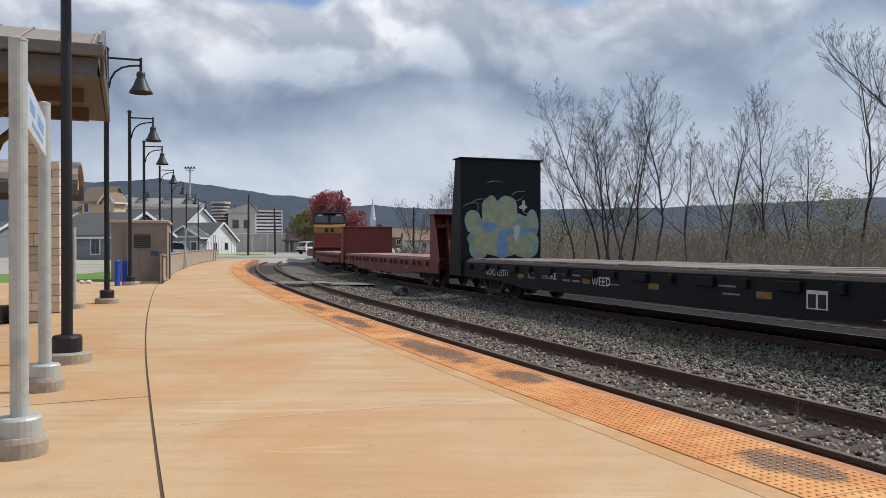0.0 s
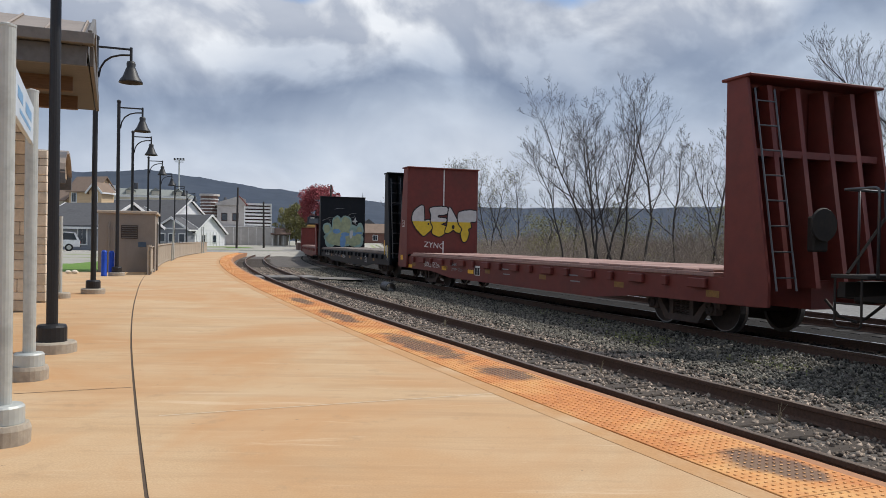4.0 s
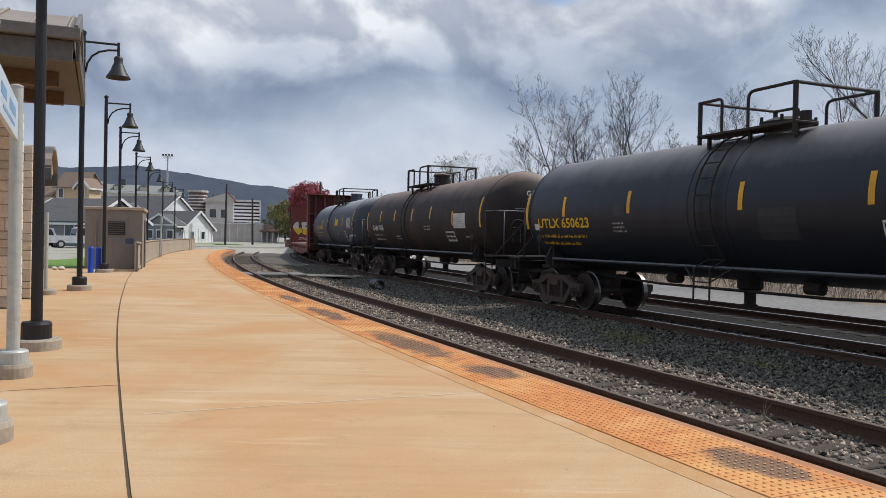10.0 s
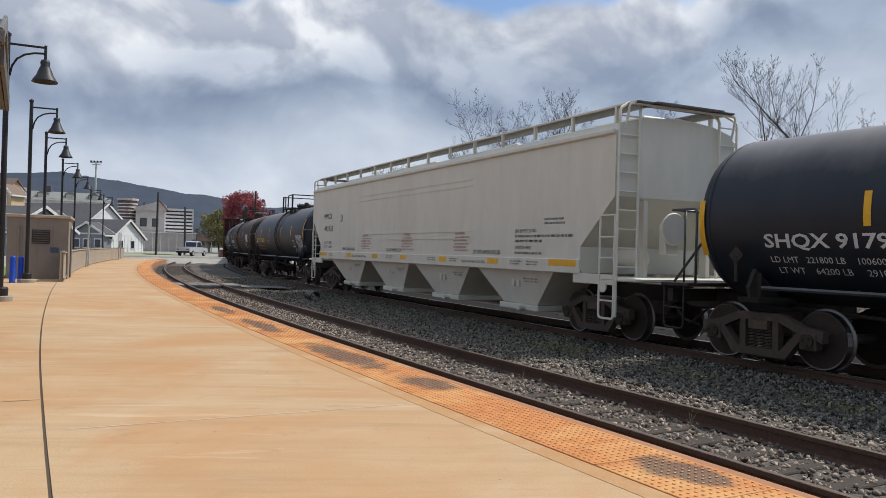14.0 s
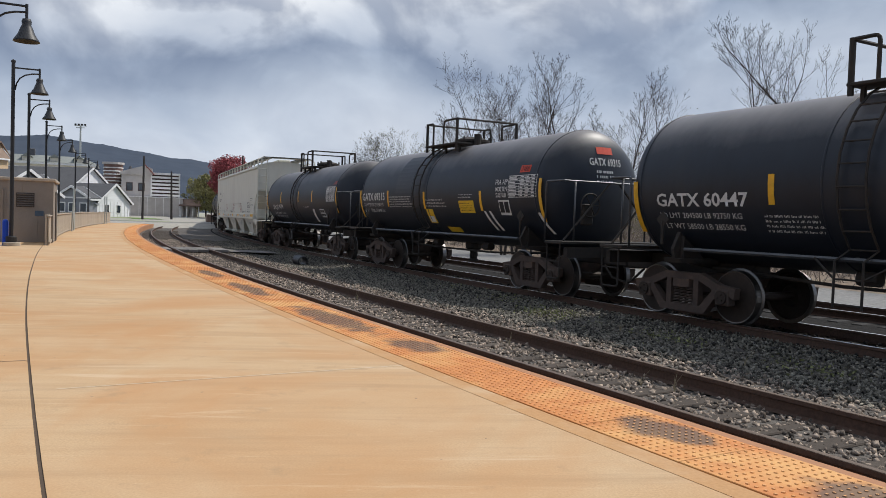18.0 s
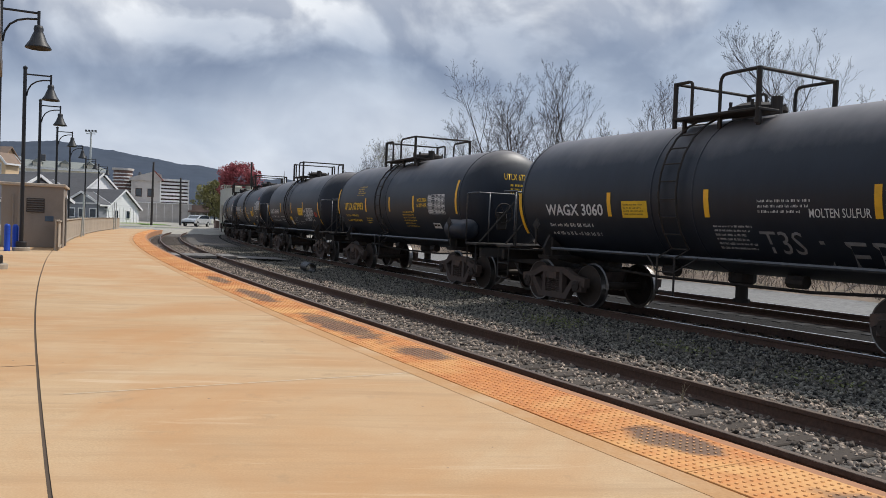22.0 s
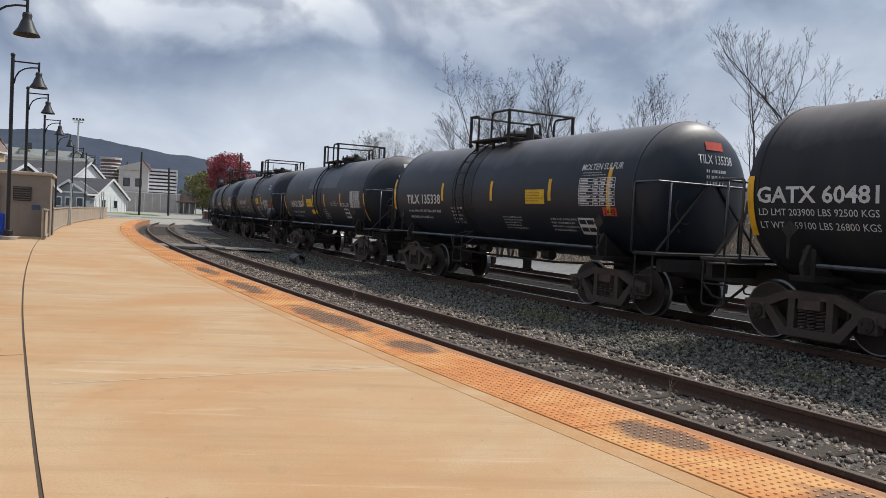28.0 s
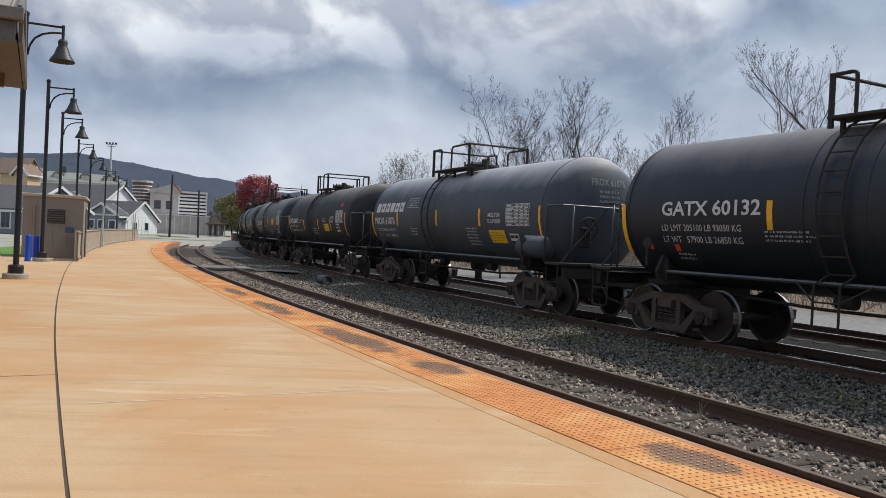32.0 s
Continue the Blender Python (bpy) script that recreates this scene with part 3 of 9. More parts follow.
def top_sheen_dust(m, col, amount):
    """Pale tint on the upward side of a tank: painted sunlit sheen with settled dust, ragged at its lower edge and
    washed into runs.
    """
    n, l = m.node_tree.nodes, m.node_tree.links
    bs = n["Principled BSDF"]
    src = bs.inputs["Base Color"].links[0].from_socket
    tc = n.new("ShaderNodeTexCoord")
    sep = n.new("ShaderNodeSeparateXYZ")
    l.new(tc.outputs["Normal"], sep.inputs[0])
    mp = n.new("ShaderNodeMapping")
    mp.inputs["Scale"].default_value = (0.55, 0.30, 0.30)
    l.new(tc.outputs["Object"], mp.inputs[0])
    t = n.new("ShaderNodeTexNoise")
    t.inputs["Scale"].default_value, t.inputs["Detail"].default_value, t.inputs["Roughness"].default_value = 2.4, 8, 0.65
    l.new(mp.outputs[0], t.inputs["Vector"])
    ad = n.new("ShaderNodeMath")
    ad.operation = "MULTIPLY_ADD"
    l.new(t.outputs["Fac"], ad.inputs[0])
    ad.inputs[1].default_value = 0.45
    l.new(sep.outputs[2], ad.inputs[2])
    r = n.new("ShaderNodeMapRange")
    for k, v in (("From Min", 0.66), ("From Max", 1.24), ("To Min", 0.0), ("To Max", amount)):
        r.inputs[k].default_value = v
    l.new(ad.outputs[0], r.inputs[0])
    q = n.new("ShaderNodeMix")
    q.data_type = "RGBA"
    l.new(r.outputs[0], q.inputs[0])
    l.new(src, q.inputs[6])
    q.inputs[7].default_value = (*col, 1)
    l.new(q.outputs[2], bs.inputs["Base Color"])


# each tank paint gets its own painted top sheen mixed with dust
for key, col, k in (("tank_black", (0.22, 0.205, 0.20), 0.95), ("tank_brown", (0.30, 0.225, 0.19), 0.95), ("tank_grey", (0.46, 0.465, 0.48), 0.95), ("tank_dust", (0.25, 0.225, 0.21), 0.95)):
    top_sheen_dust(M[key], col, k)
M["under"] = mat("grimy_black_underframe", (0.022, 0.020, 0.018), (0.032, 0.026, 0.021), 0.8, grain=8, stain=2, amount=0.5, stain_col=(0.055, 0.040, 0.030), bump=0.1)
M["truck"] = mat("rust_grimed_cast_truck", (0.058, 0.043, 0.036), (0.080, 0.056, 0.044), 0.85, grain=9, stain=3, amount=0.6, stain_col=(0.14, 0.088, 0.062), bump=0.15)
M["pipe"] = mat("dull_grey_steel_pipe", (0.095, 0.10, 0.106), (0.065, 0.068, 0.073), 0.38, 0.4, grain=10, stain=2, bump=0.02)
M["wheel"] = mat("rust_brown_wheel_steel", (0.050, 0.036, 0.028), (0.035, 0.027, 0.022), 0.7, 0.3, grain=12, stain=3, bump=0.05)
M["tread"] = mat("bright_wheel_tread", (0.20, 0.19, 0.18), (0.15, 0.145, 0.14), 0.42, 1.0, grain=30, stain=2, bump=0.0)
M["stripe"] = mat("yellow_reflective_tape", (0.78, 0.42, 0.02), (0.68, 0.36, 0.02), 0.5, grain=12, stain=4, bump=0.0, rnd=0.12)
# darker copy of the yellow tape, with the car side's shade in its colour
M["dim_tape"] = mat("shade_dimmed_amber_tape", (0.28, 0.14, 0.03), (0.16, 0.085, 0.025), 0.6, grain=12, stain=4, bump=0.0)
M["decal_white"] = mat("white_stencil_paint", (0.66, 0.66, 0.64), (0.55, 0.55, 0.53), 0.7, grain=14, stain=4, bump=0.0)
M["decal_yellow"] = mat("yellow_stencil_paint", (0.80, 0.50, 0.02), (0.70, 0.42, 0.02), 0.6, grain=14, stain=4, bump=0.0)
M["decal_red"] = mat("red_placard_paint", (0.62, 0.07, 0.03), (0.52, 0.05, 0.025), 0.6, grain=14, stain=4, bump=0.0)
M["decal_black"] = mat("black_stencil_paint", (0.02, 0.02, 0.022), rough=0.7, grain=14, stain=4, bump=0.0)
M["decal_grey"] = mat("faded_grey_stencil", (0.25, 0.25, 0.25), (0.18, 0.18, 0.18), 0.7, grain=14, stain=4, bump=0.0)
M["hopper"] = mat("pale_warm_grey_hopper_paint", (0.65, 0.635, 0.55), (0.59, 0.575, 0.495), 0.55, grain=3, stain=0.6, amount=0.35, stain_col=(0.52, 0.49, 0.43), bump=0.03, stretch=(1, 1, 0.3))
M["flat_red"] = mat("oxide_red_car_paint", (0.155, 0.030, 0.022), (0.12, 0.025, 0.019), 0.6, grain=5, stain=0.9, amount=0.5, stain_col=(0.085, 0.028, 0.02), bump=0.05)
M["flat_black"] = mat("blue_black_car_paint", (0.010, 0.012, 0.016), (0.007, 0.009, 0.012), 0.6, grain=5, stain=0.9, amount=0.5, stain_col=(0.022, 0.021, 0.02), bump=0.05, spec=0.2)
M["deck"] = mat("worn_plank_deck", (0.22, 0.19, 0.165), (0.15, 0.125, 0.11), 0.85, grain=8, stain=1, bump=0.2, rnd=0.2, stretch=(6, 1, 1))
M["deck_red"] = mat("dusty_red_plank_deck", (0.36, 0.235, 0.20), (0.27, 0.16, 0.135), 0.85, grain=8, stain=1, bump=0.2, rnd=0.2, stretch=(6, 1, 1))


# truck and wheelset, built once as meshes and shared by all cars
def wheel_mesh():
    bm = B()
    lathe(bm, [(0.10, -0.06), (0.42, -0.05), (0.44, -0.055), (0.452, 0.06), (0.487, 0.075), (0.487, 0.095), (0.42, 0.095), (0.40, 0.04), (0.20, 0.02), (0.16, 0.07), (0.08, 0.07)], 28, "Z")
    me = bpy.data.meshes.new("wheel")
    bm.to_mesh(me)
    bm.free()
    me.materials.append(M["wheel"])
    me.materials.append(M["tread"])
    for p in me.polygons:
        r = max(math.hypot(me.vertices[i].co.x, me.vertices[i].co.y) for i in p.vertices)
        lo = min(math.hypot(me.vertices[i].co.x, me.vertices[i].co.y) for i in p.vertices)
        if lo > 0.41:
            p.material_index = 1
    return me


def axle_mesh():
    bm = cyl(B(), (0, -1.05, 0), (0, 1.05, 0), 0.075, seg=10)
    for s in (-1, 1):
        cyl(bm, (0, s * 1.02, 0), (0, s * 1.13, 0), 0.115, seg=10)
        for k in range(3):
            a = k * 2.094
            cyl(bm, (0.06 * math.cos(a), s * 1.13, 0.06 * math.sin(a)), (0.06 * math.cos(a), s * 1.15, 0.06 * math.sin(a)), 0.02, seg=6)
    me = bpy.data.meshes.new("axle")
    bm.to_mesh(me)
    bm.free()
    me.materials.append(M["wheel"])
    return me


def frame_mesh():
    """A cast side frame: a long arch with a spring pocket and two windows."""
    bm = B()
    y0, y1 = -0.07, 0.07
    prism(bm, [(-1.12, 0.44), (-1.14, 0.62), (-0.80, 0.66), (-0.40, 0.82), (0.40, 0.82), (0.80, 0.66), (1.14, 0.62), (1.12, 0.44), (0.98, 0.50), (0.78, 0.52), (0.36, 0.70), (-0.36, 0.70), (-0.78, 0.52), (-0.98, 0.50)], y0, y1)
    prism(bm, [(-0.80, 0.52), (-0.68, 0.56), (-0.40, 0.26), (0.40, 0.26), (0.68, 0.56), (0.80, 0.52), (0.50, 0.14), (-0.50, 0.14)], y0, y1)
    for s in (-1, 1):
        box(bm, s * 0.31, 0, 0.48, 0.11, 0.13, 0.46)
        box(bm, s * 0.89, 0, 0.45, 0.28, 0.19, 0.26, 0.02)
    me = bpy.data.meshes.new("side_frame")
    bm.to_mesh(me)
    bm.free()
    me.materials.append(M["truck"])
    return me


def spring_mesh():
    bm = B()
    pts = [(0.062 * math.cos(k * 0.9), 0.062 * math.sin(k * 0.9), 0.26 + k * 0.0073) for k in range(43)]
    tube(bm, pts, 0.016, 5)
    me = bpy.data.meshes.new("spring")
    bm.to_mesh(me)
    bm.free()
    me.materials.append(M["truck"])
    return me


def bolster_mesh():
    bm = B()
    prism(bm, [(-1.1, 0.56), (-1.1, 0.70), (-0.3, 0.80), (0.3, 0.80), (1.1, 0.70), (1.1, 0.56), (0.4, 0.42), (-0.4, 0.42)], -0.18, 0.18, "YZ")
    cyl(bm, (0, 0, 0.80), (0, 0, 0.88), 0.18, seg=14)
    for s in (-1, 1):
        box(bm, s * 0.45, 0, 0.40, 0.05, 1.6, 0.10)
        for y in (-0.7, 0.7):
            box(bm, s * 0.40, y, 0.42, 0.05, 0.12, 0.30)
    me = bpy.data.meshes.new("bolster")
    bm.to_mesh(me)
    bm.free()
    me.materials.append(M["truck"])
    return me


WHEEL, AXLE, FRAME, SPRING, BOLSTER = wheel_mesh(), axle_mesh(), frame_mesh(), spring_mesh(), bolster_mesh()
AXLES = {-1: [], 1: []}


def truck(car, x):
    t = share("truck", BOLSTER, car, pose(x, 0, 0))
    t["label"] = "rust-grimed cast steel truck"
    for s in (-1, 1):
        share("side_frame", FRAME, t, pose(0, s * 1.0, 0))
        for k in (-0.15, 0.0, 0.15):
            share("spring", SPRING, t, pose(k, s * 1.0, 0))
        a = share("wheelset", AXLE, t, pose(s * 0.89, 0, 0.457))
        AXLES[s].append(a)
        for w in (-1, 1):
            # flange towards the middle of the track
            share("wheel", WHEEL, a, pose(0, w * 0.715, 0, 90 if w > 0 else -90))
    return t


def coupler(car, x, d):
    bm = box(B(), x - d * 0.25, 0, 0.86, 0.5, 0.14, 0.16, 0.02)
    box(bm, x + d * 0.02, 0.03, 0.86, 0.22, 0.26, 0.28, 0.04)
    tube(bm, [(x - d * 0.5, 0.3, 0.75), (x - d * 0.2, 0.32, 0.5), (x + d * 0.05, 0.2, 0.42)], 0.025, 6)
    part("coupler", bm, M["under"], car)


def bent(bm, pts, r, seg=6, turn=0.08):
    """A bar with rounded bends."""
    pts = [Vector(p) for p in pts]
    out = [pts[0]]
    for a, b, c in zip(pts, pts[1:], pts[2:]):
        d0, d1 = (a - b), (c - b)
        k0, k1 = min(turn, d0.length * 0.45), min(turn, d1.length * 0.45)
        p, q = b + d0.normalized() * k0, b + d1.normalized() * k1
        for u in (0.0, 0.33, 0.67, 1.0):
            out.append((1 - u) ** 2 * p + 2 * u * (1 - u) * b + u * u * q)
    out.append(pts[-1])
    return tube(bm, out, r, seg)


def letters(text, size, material, parent, m, name="lettering", bold=0.0, wide=1.0):
    cu = bpy.data.curves.new(name, "FONT")
    cu.body, cu.size, cu.offset = text, size, bold
    cu.resolution_u = 2
    ob = bpy.data.objects.new(name, cu)
    scene.collection.objects.link(ob)
    bpy.context.view_layer.update()
    me = bpy.data.meshes.new_from_object(ob.evaluated_get(bpy.context.evaluated_depsgraph_get()))
    bpy.data.objects.remove(ob)
    me.materials.clear()
    me.materials.append(material)
    for v in me.vertices:
        v.co.x *= wide
    return new_child(name, me, parent, m)


def new_child(name, me, parent, m):
    ob = new(name, me)
    ob.parent = parent
    ob.matrix_basis = m
    return ob


class Skin:
    """Paint laid on the near side of a tank: u runs towards the rear from the front end, z is height."""

    def __init__(self, car, half, r, zc, back):
        self.car, self.half, self.r, self.zc, self.back = car, half, r, zc, back

    def wrap(self, me):
        for v in me.vertices:
            u, z = v.co.x, v.co.y
            dz = max(-self.r * 0.999, min(self.r * 0.999, z - self.zc))
            y = math.sqrt(self.r ** 2 - dz ** 2)
            k = (self.r + 0.006 + v.co.z) / self.r
            v.co = Vector((self.half - u, y * k, self.zc + dz * k))
        me.update()

    def text(self, s, u, z, size, material, bold=0.0, wide=1.0):
        ob = letters(s, size, material, self.car, Matrix.Identity(4), "lettering", bold, wide)
        me = ob.data
        for v in me.vertices:
            v.co.x, v.co.y = v.co.x + u, v.co.y + z
        self.wrap(me)
        return ob

    def fit(self, s, u0, z0, u1, z1, material, bold=0.0):
        """Lettering stretched between two corners, cut fine enough to follow the shell."""
        ob = letters(s, 1.0, material, self.car, Matrix.Identity(4), "lettering", bold)
        me = ob.data
        xs, ys = [v.co.x for v in me.vertices], [v.co.y for v in me.vertices]
        a, b, c, d = min(xs), max(xs), min(ys), max(ys)
        for v in me.vertices:
            v.co.x = u0 + (v.co.x - a) / (b - a) * (u1 - u0)
            v.co.y = z0 + (v.co.y - c) / (d - c) * (z1 - z0)
            v.co.z = 0.004
        self.wrap(me)
        return ob

    def panel(self, name, u, z, w, h, material, parent=None, lift=0.0, lean=0.0, label=""):
        n = max(2, int(h / 0.12) + 1)
        bm = B()
        rows = [[bm.verts.new((u + x * w + lean * j / (n - 1), z + h * j / (n - 1), lift)) for x in (0, 1)] for j in range(n)]
        for a, b in zip(rows, rows[1:]):
            bm.faces.new((a[0], b[0], b[1], a[1]))
        ob = part(name, bm, material, parent or self.car, label)
        self.wrap(ob.data)
        return ob

    def bars(self, name, u, z, w, h, n, material, seed=0, gap=0.5, lean=0.0):
        """Lines of small writing that cannot be read: rows of short strokes."""
        rnd = random.Random(seed)
        bm = B()
        for j in range(n):
            zz = z + h * (1 - (j + 1) / n) + h / n * gap * 0.5
            hh = h / n * (1 - gap) * 0.85
            x = 0.0
            end = w * rnd.uniform(0.7, 1.0)
            while x < end:
                for k in range(rnd.randrange(2, 7)):
                    ww = hh * rnd.uniform(0.20, 0.45)
                    dz = hh * rnd.choice((0, 0, 0.35))
                    q = [bm.verts.new((u + x, zz, 0)), bm.verts.new((u + x + ww, zz, 0)), bm.verts.new((u + x + ww, zz + hh - dz, 0)), bm.verts.new((u + x, zz + hh - dz, 0))]
                    bm.faces.new(q)
                    x += ww + hh * 0.30
                    if x > end:
                        break
                x += hh * 0.7
        ob = tagged(part(name, bm, material, self.car), kind="stuff")
        self.wrap(ob.data)
        return ob

    def on_head(self, me, hd=0.60):
        """Lays flat paint (across, up) on the dished rear end."""
        for v in me.vertices:
            y, z = -v.co.x, v.co.y - self.zc
            rho = min(math.hypot(y, z) / self.r, 0.98)
            a = math.asin(rho ** (1 / 0.86))
            v.co = Vector((-self.back + hd * (1 - math.cos(a)) - 0.010 - v.co.z, y, z + self.zc))
        me.update()

    def head_mark(self, s, ink, patch=None, z=None, w=0.88, split=False):
        z = self.zc + 0.55 if z is None else z
        rows = s.split(" ") if split else [s]
        for k, t in enumerate(rows):
            ob = letters(t, 1.0, ink, self.car, Matrix.Identity(4), "end_lettering", 0.012)
            me = ob.data
            xs, ys = [v.co.x for v in me.vertices], [v.co.y for v in me.vertices]
            a, b, c, d = min(xs), max(xs), min(ys), max(ys)
            for v in me.vertices:
                v.co.x = 0.1 - w / 2 + (v.co.x - a) / (b - a) * w
                v.co.y = z - 0.22 * k + (v.co.y - c) / (d - c) * 0.17
                v.co.z = 0.004
            self.on_head(me)
        bm = B()
        rnd = random.Random(len(s) + int(z * 100))
        for k in range(3):
            zz = z - 0.22 * (len(rows) - 1) - 0.16 - 0.11 * k
            x = 0.1 - w * 0.3
            while x < 0.1 + w * rnd.uniform(0.15, 0.3):
                ww = rnd.uniform(0.02, 0.04)
                bm.faces.new([bm.verts.new(p) for p in ((x, zz, 0), (x + ww, zz, 0), (x + ww, zz + 0.055, 0), (x, zz + 0.055, 0))])
                x += ww + rnd.choice((0.015, 0.015, 0.05))
        self.on_head(tagged(part("small_writing", bm, ink, self.car), kind="stuff").data)
        if patch:
            for name, m, z0, hh in patch:
                bm = B()
                rr = [[bm.verts.new((-0.12 + 0.11 * i, z + z0 + hh * j, 0)) for i in range(5)] for j in (0, 1)]
                for i in range(4):
                    bm.faces.new((rr[0][i], rr[0][i + 1], rr[1][i + 1], rr[1][i]))
                self.on_head(part(name, bm, m, self.car).data)

    def grid_table(self, u, z, w, h, cols, rows, material=None):
        """A ruled white table of test dates."""
        bm = B()
        t = 0.013

        def quad(a, b, c, d):
            n = max(1, int((d - b) / 0.12))
            for k in range(n):
                z0, z1 = b + (d - b) * k / n, b + (d - b) * (k + 1) / n
                bm.faces.new([bm.verts.new((a, z0, 0)), bm.verts.new((c, z0, 0)), bm.verts.new((c, z1, 0)), bm.verts.new((a, z1, 0))])
        for j in range(rows + 1):
            zz = z + h * j / rows
            quad(u, zz - t / 2, u + w, zz + t / 2)
        for x in [0, 0.40] + [0.40 + 0.6 * (k + 1) / cols for k in range(cols)]:
            quad(u + x * w - t / 2, z, u + x * w + t / 2, z + h)
        rnd = random.Random(int(u * 100))
        for j in range(rows):
            zz = z + h * (j + 0.3) / rows
            hh = h / rows * 0.4
            quad(u + 0.03, zz, u + w * rnd.uniform(0.22, 0.37), zz + hh)
            for k in range(cols):
                x = u + w * (0.43 + 0.6 * k / cols)
                quad(x, zz, x + w * 0.6 / cols * rnd.uniform(0.4, 0.7), zz + hh)
        ob = tagged(part("test_table", bm, material or M["decal_white"], self.car), kind="stuff")
        self.wrap(ob.data)


def tank_car(name, label, c, L, paint, r=1.38, zc=2.34, shell=None, dome=True, air_tank=False, belly=0.0, stripes=(), rail_z=4.36, ladder=4.9, nest=(0.42, 0.02, -0.62, -1.42), rear=0.0):
    """L over the couplers. The front points along +x; u is measured from the front tank end."""
    car = thing(name, label, "tank car", group="cars of the freight train")
    half = (shell or (L - 1.7)) / 2
    lx = half - ladder
    # shell with dished ends
    back = half + rear
    prof = [(0.02, -back)]
    hd = 0.60
    for k in range(1, 9):
        a = math.pi / 2 * k / 8
        prof.append((r * math.sin(a) ** 0.86, -back + hd * (1 - math.cos(a))))
    prof += [(r, -half * 0.5), (r + 0.0, 0.0), (r, half * 0.5)]
    prof += [(p, -h - rear) for p, h in reversed(prof[:9])]
    bm = B()
    lathe(bm, prof, 56, "X", Matrix.Translation((0, 0, zc)))
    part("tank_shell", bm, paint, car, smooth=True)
    for x in (-back + hd, half - hd, lx - 0.5, lx + 0.5):
        bm = B()
        lathe(bm, [(r + 0.002, x - 0.02), (r + 0.012, x - 0.012), (r + 0.012, x + 0.012), (r + 0.002, x + 0.02)], 48, "X", Matrix.Translation((0, 0, zc)))
        part("weld_band", bm, paint, car, smooth=True)
    tb = L / 2 - 2.24
    for s in (-1, 1):
        truck(car, s * tb)
        coupler(car, s * L / 2, s)
        # bolster saddle and stub sill
        bm = B()
        prism(bm, [(-1.28, 1.02), (-1.34, 1.22), (-1.19, zc - r * 0.60), (-0.6, zc - r * 0.92), (0.6, zc - r * 0.92), (1.19, zc - r * 0.60), (1.34, 1.22), (1.28, 1.02), (0.3, 0.86), (-0.3, 0.86)], s * tb - 0.035, s * tb + 0.035, "YZ")
        prism(bm, [(-1.30, 0.98), (-1.34, 1.06), (1.34, 1.06), (1.30, 0.98)], s * tb - 0.20, s * tb + 0.20, "YZ")
        for y in (-1.16, 1.16):
            box(bm, s * tb, y, 1.24, 0.22, 0.03, 0.42)
        part("saddle", bm, M["under"], car)
        bm = box(B(), s * (tb + 0.75), 0, 0.92, L / 2 - tb + 0.9, 0.42, 0.34, 0.02)
        box(bm, s * (L / 2 - 0.55), 0, 1.0, 0.12, 2.6, 0.22)
        part("stub_sill", bm, M["under"], car)
        # end platform and safety rail
        ex = s * (L / 2 - 0.78)
        bm = box(B(), ex, 0, 1.20, 0.62, 2.9, 0.06, 0.01)
        part("end_platform", bm, M["under"], car)
        bm = B()
        xr = s * (half - 0.35)
        bent(bm, [(xr, 1.38, 1.2), (xr, 1.38, zc + 0.15), (s * (L / 2 - 0.62), 1.38, zc + 0.15), (s * (L / 2 - 0.62), 1.30, zc + 0.15), (s * (L / 2 - 0.62), -1.30, zc + 0.15), (s * (L / 2 - 0.62), -1.38, zc + 0.15), (xr, -1.38, zc + 0.15), (xr, -1.38, 1.2)], 0.022, 6)
        for y in (-1.05, 1.05):
            tube(bm, [(s * (L / 2 - 0.62), y, 1.2), (s * (L / 2 - 0.62), y, zc + 0.15)], 0.02, 6)
        part("end_rail", bm, M["pipe"], car, smooth=True)
        for y in (-1, 1):
            bm = tube(B(), [(s * (L / 2 - 0.64), y * 1.30, 1.24), (s * (L / 2 - 0.64), y * 0.12, zc + 0.15)], 0.024, 5)
            part("end_brace", bm, M["under"], car)
        for y in (-1.42, 1.42):
            bm = B()
            bent(bm, [(ex + 0.25, y, 1.2), (ex + 0.25, y, 0.45), (ex - 0.2, y, 0.45), (ex - 0.2, y, 1.2)], 0.018, 6)
            tube(bm, [(ex + 0.25, y, 0.8), (ex - 0.2, y, 0.8)], 0.016, 6)
            part("sill_step", bm, M["under"], car)
    # running bar and pipes along the bottom
    for y in (-1.25, 1.25):
        bm = B()
        tube(bm, [(-tb + 0.2, y, 1.22), (tb - 0.2, y, 1.22)], 0.035, 6)
        for k in (-0.62, -0.2, 0.25, 0.66):
            tube(bm, [(k * tb, y, 1.22), (k * tb + 0.12, y * 0.72, zc - r * 0.80)], 0.022, 5)
        part("running_bar", bm, M["pipe"], car)
    bm = B()
    tube(bm, [(-tb, 0.35, 0.9), (-tb * 0.4, 0.4, 0.78), (tb * 0.4, 0.4, 0.78), (tb, 0.35, 0.9)], 0.03, 6)
    lathe(bm, [(0.24, 1.0), (0.24, 0.82), (0.17, 0.76), (0.11, 0.72), (0.11, 0.52), (0.15, 0.50), (0.15, 0.44), (0.02, 0.44)], 14, "Z")
    for k in (-0.35, 0.3):
        cyl(bm, (k * tb - 0.16, 0.45, 0.93), (k * tb + 0.16, 0.45, 0.93), 0.11, seg=10)
        box(bm, k * tb, 0.45, 1.02, 0.05, 0.05, 0.14)
    part("bottom_outlet", bm, M["under"], car)
    # ladder and the crow's nest on top
    lx = half - ladder
    bm = B()
    for k in (-0.21, 0.21):
        pts = []
        for j in range(9):
            a = radians(-42 + 112 * j / 8)
            pts.append((lx + k, (r + 0.09) * math.cos(a), zc + (r + 0.09) * math.sin(a)))
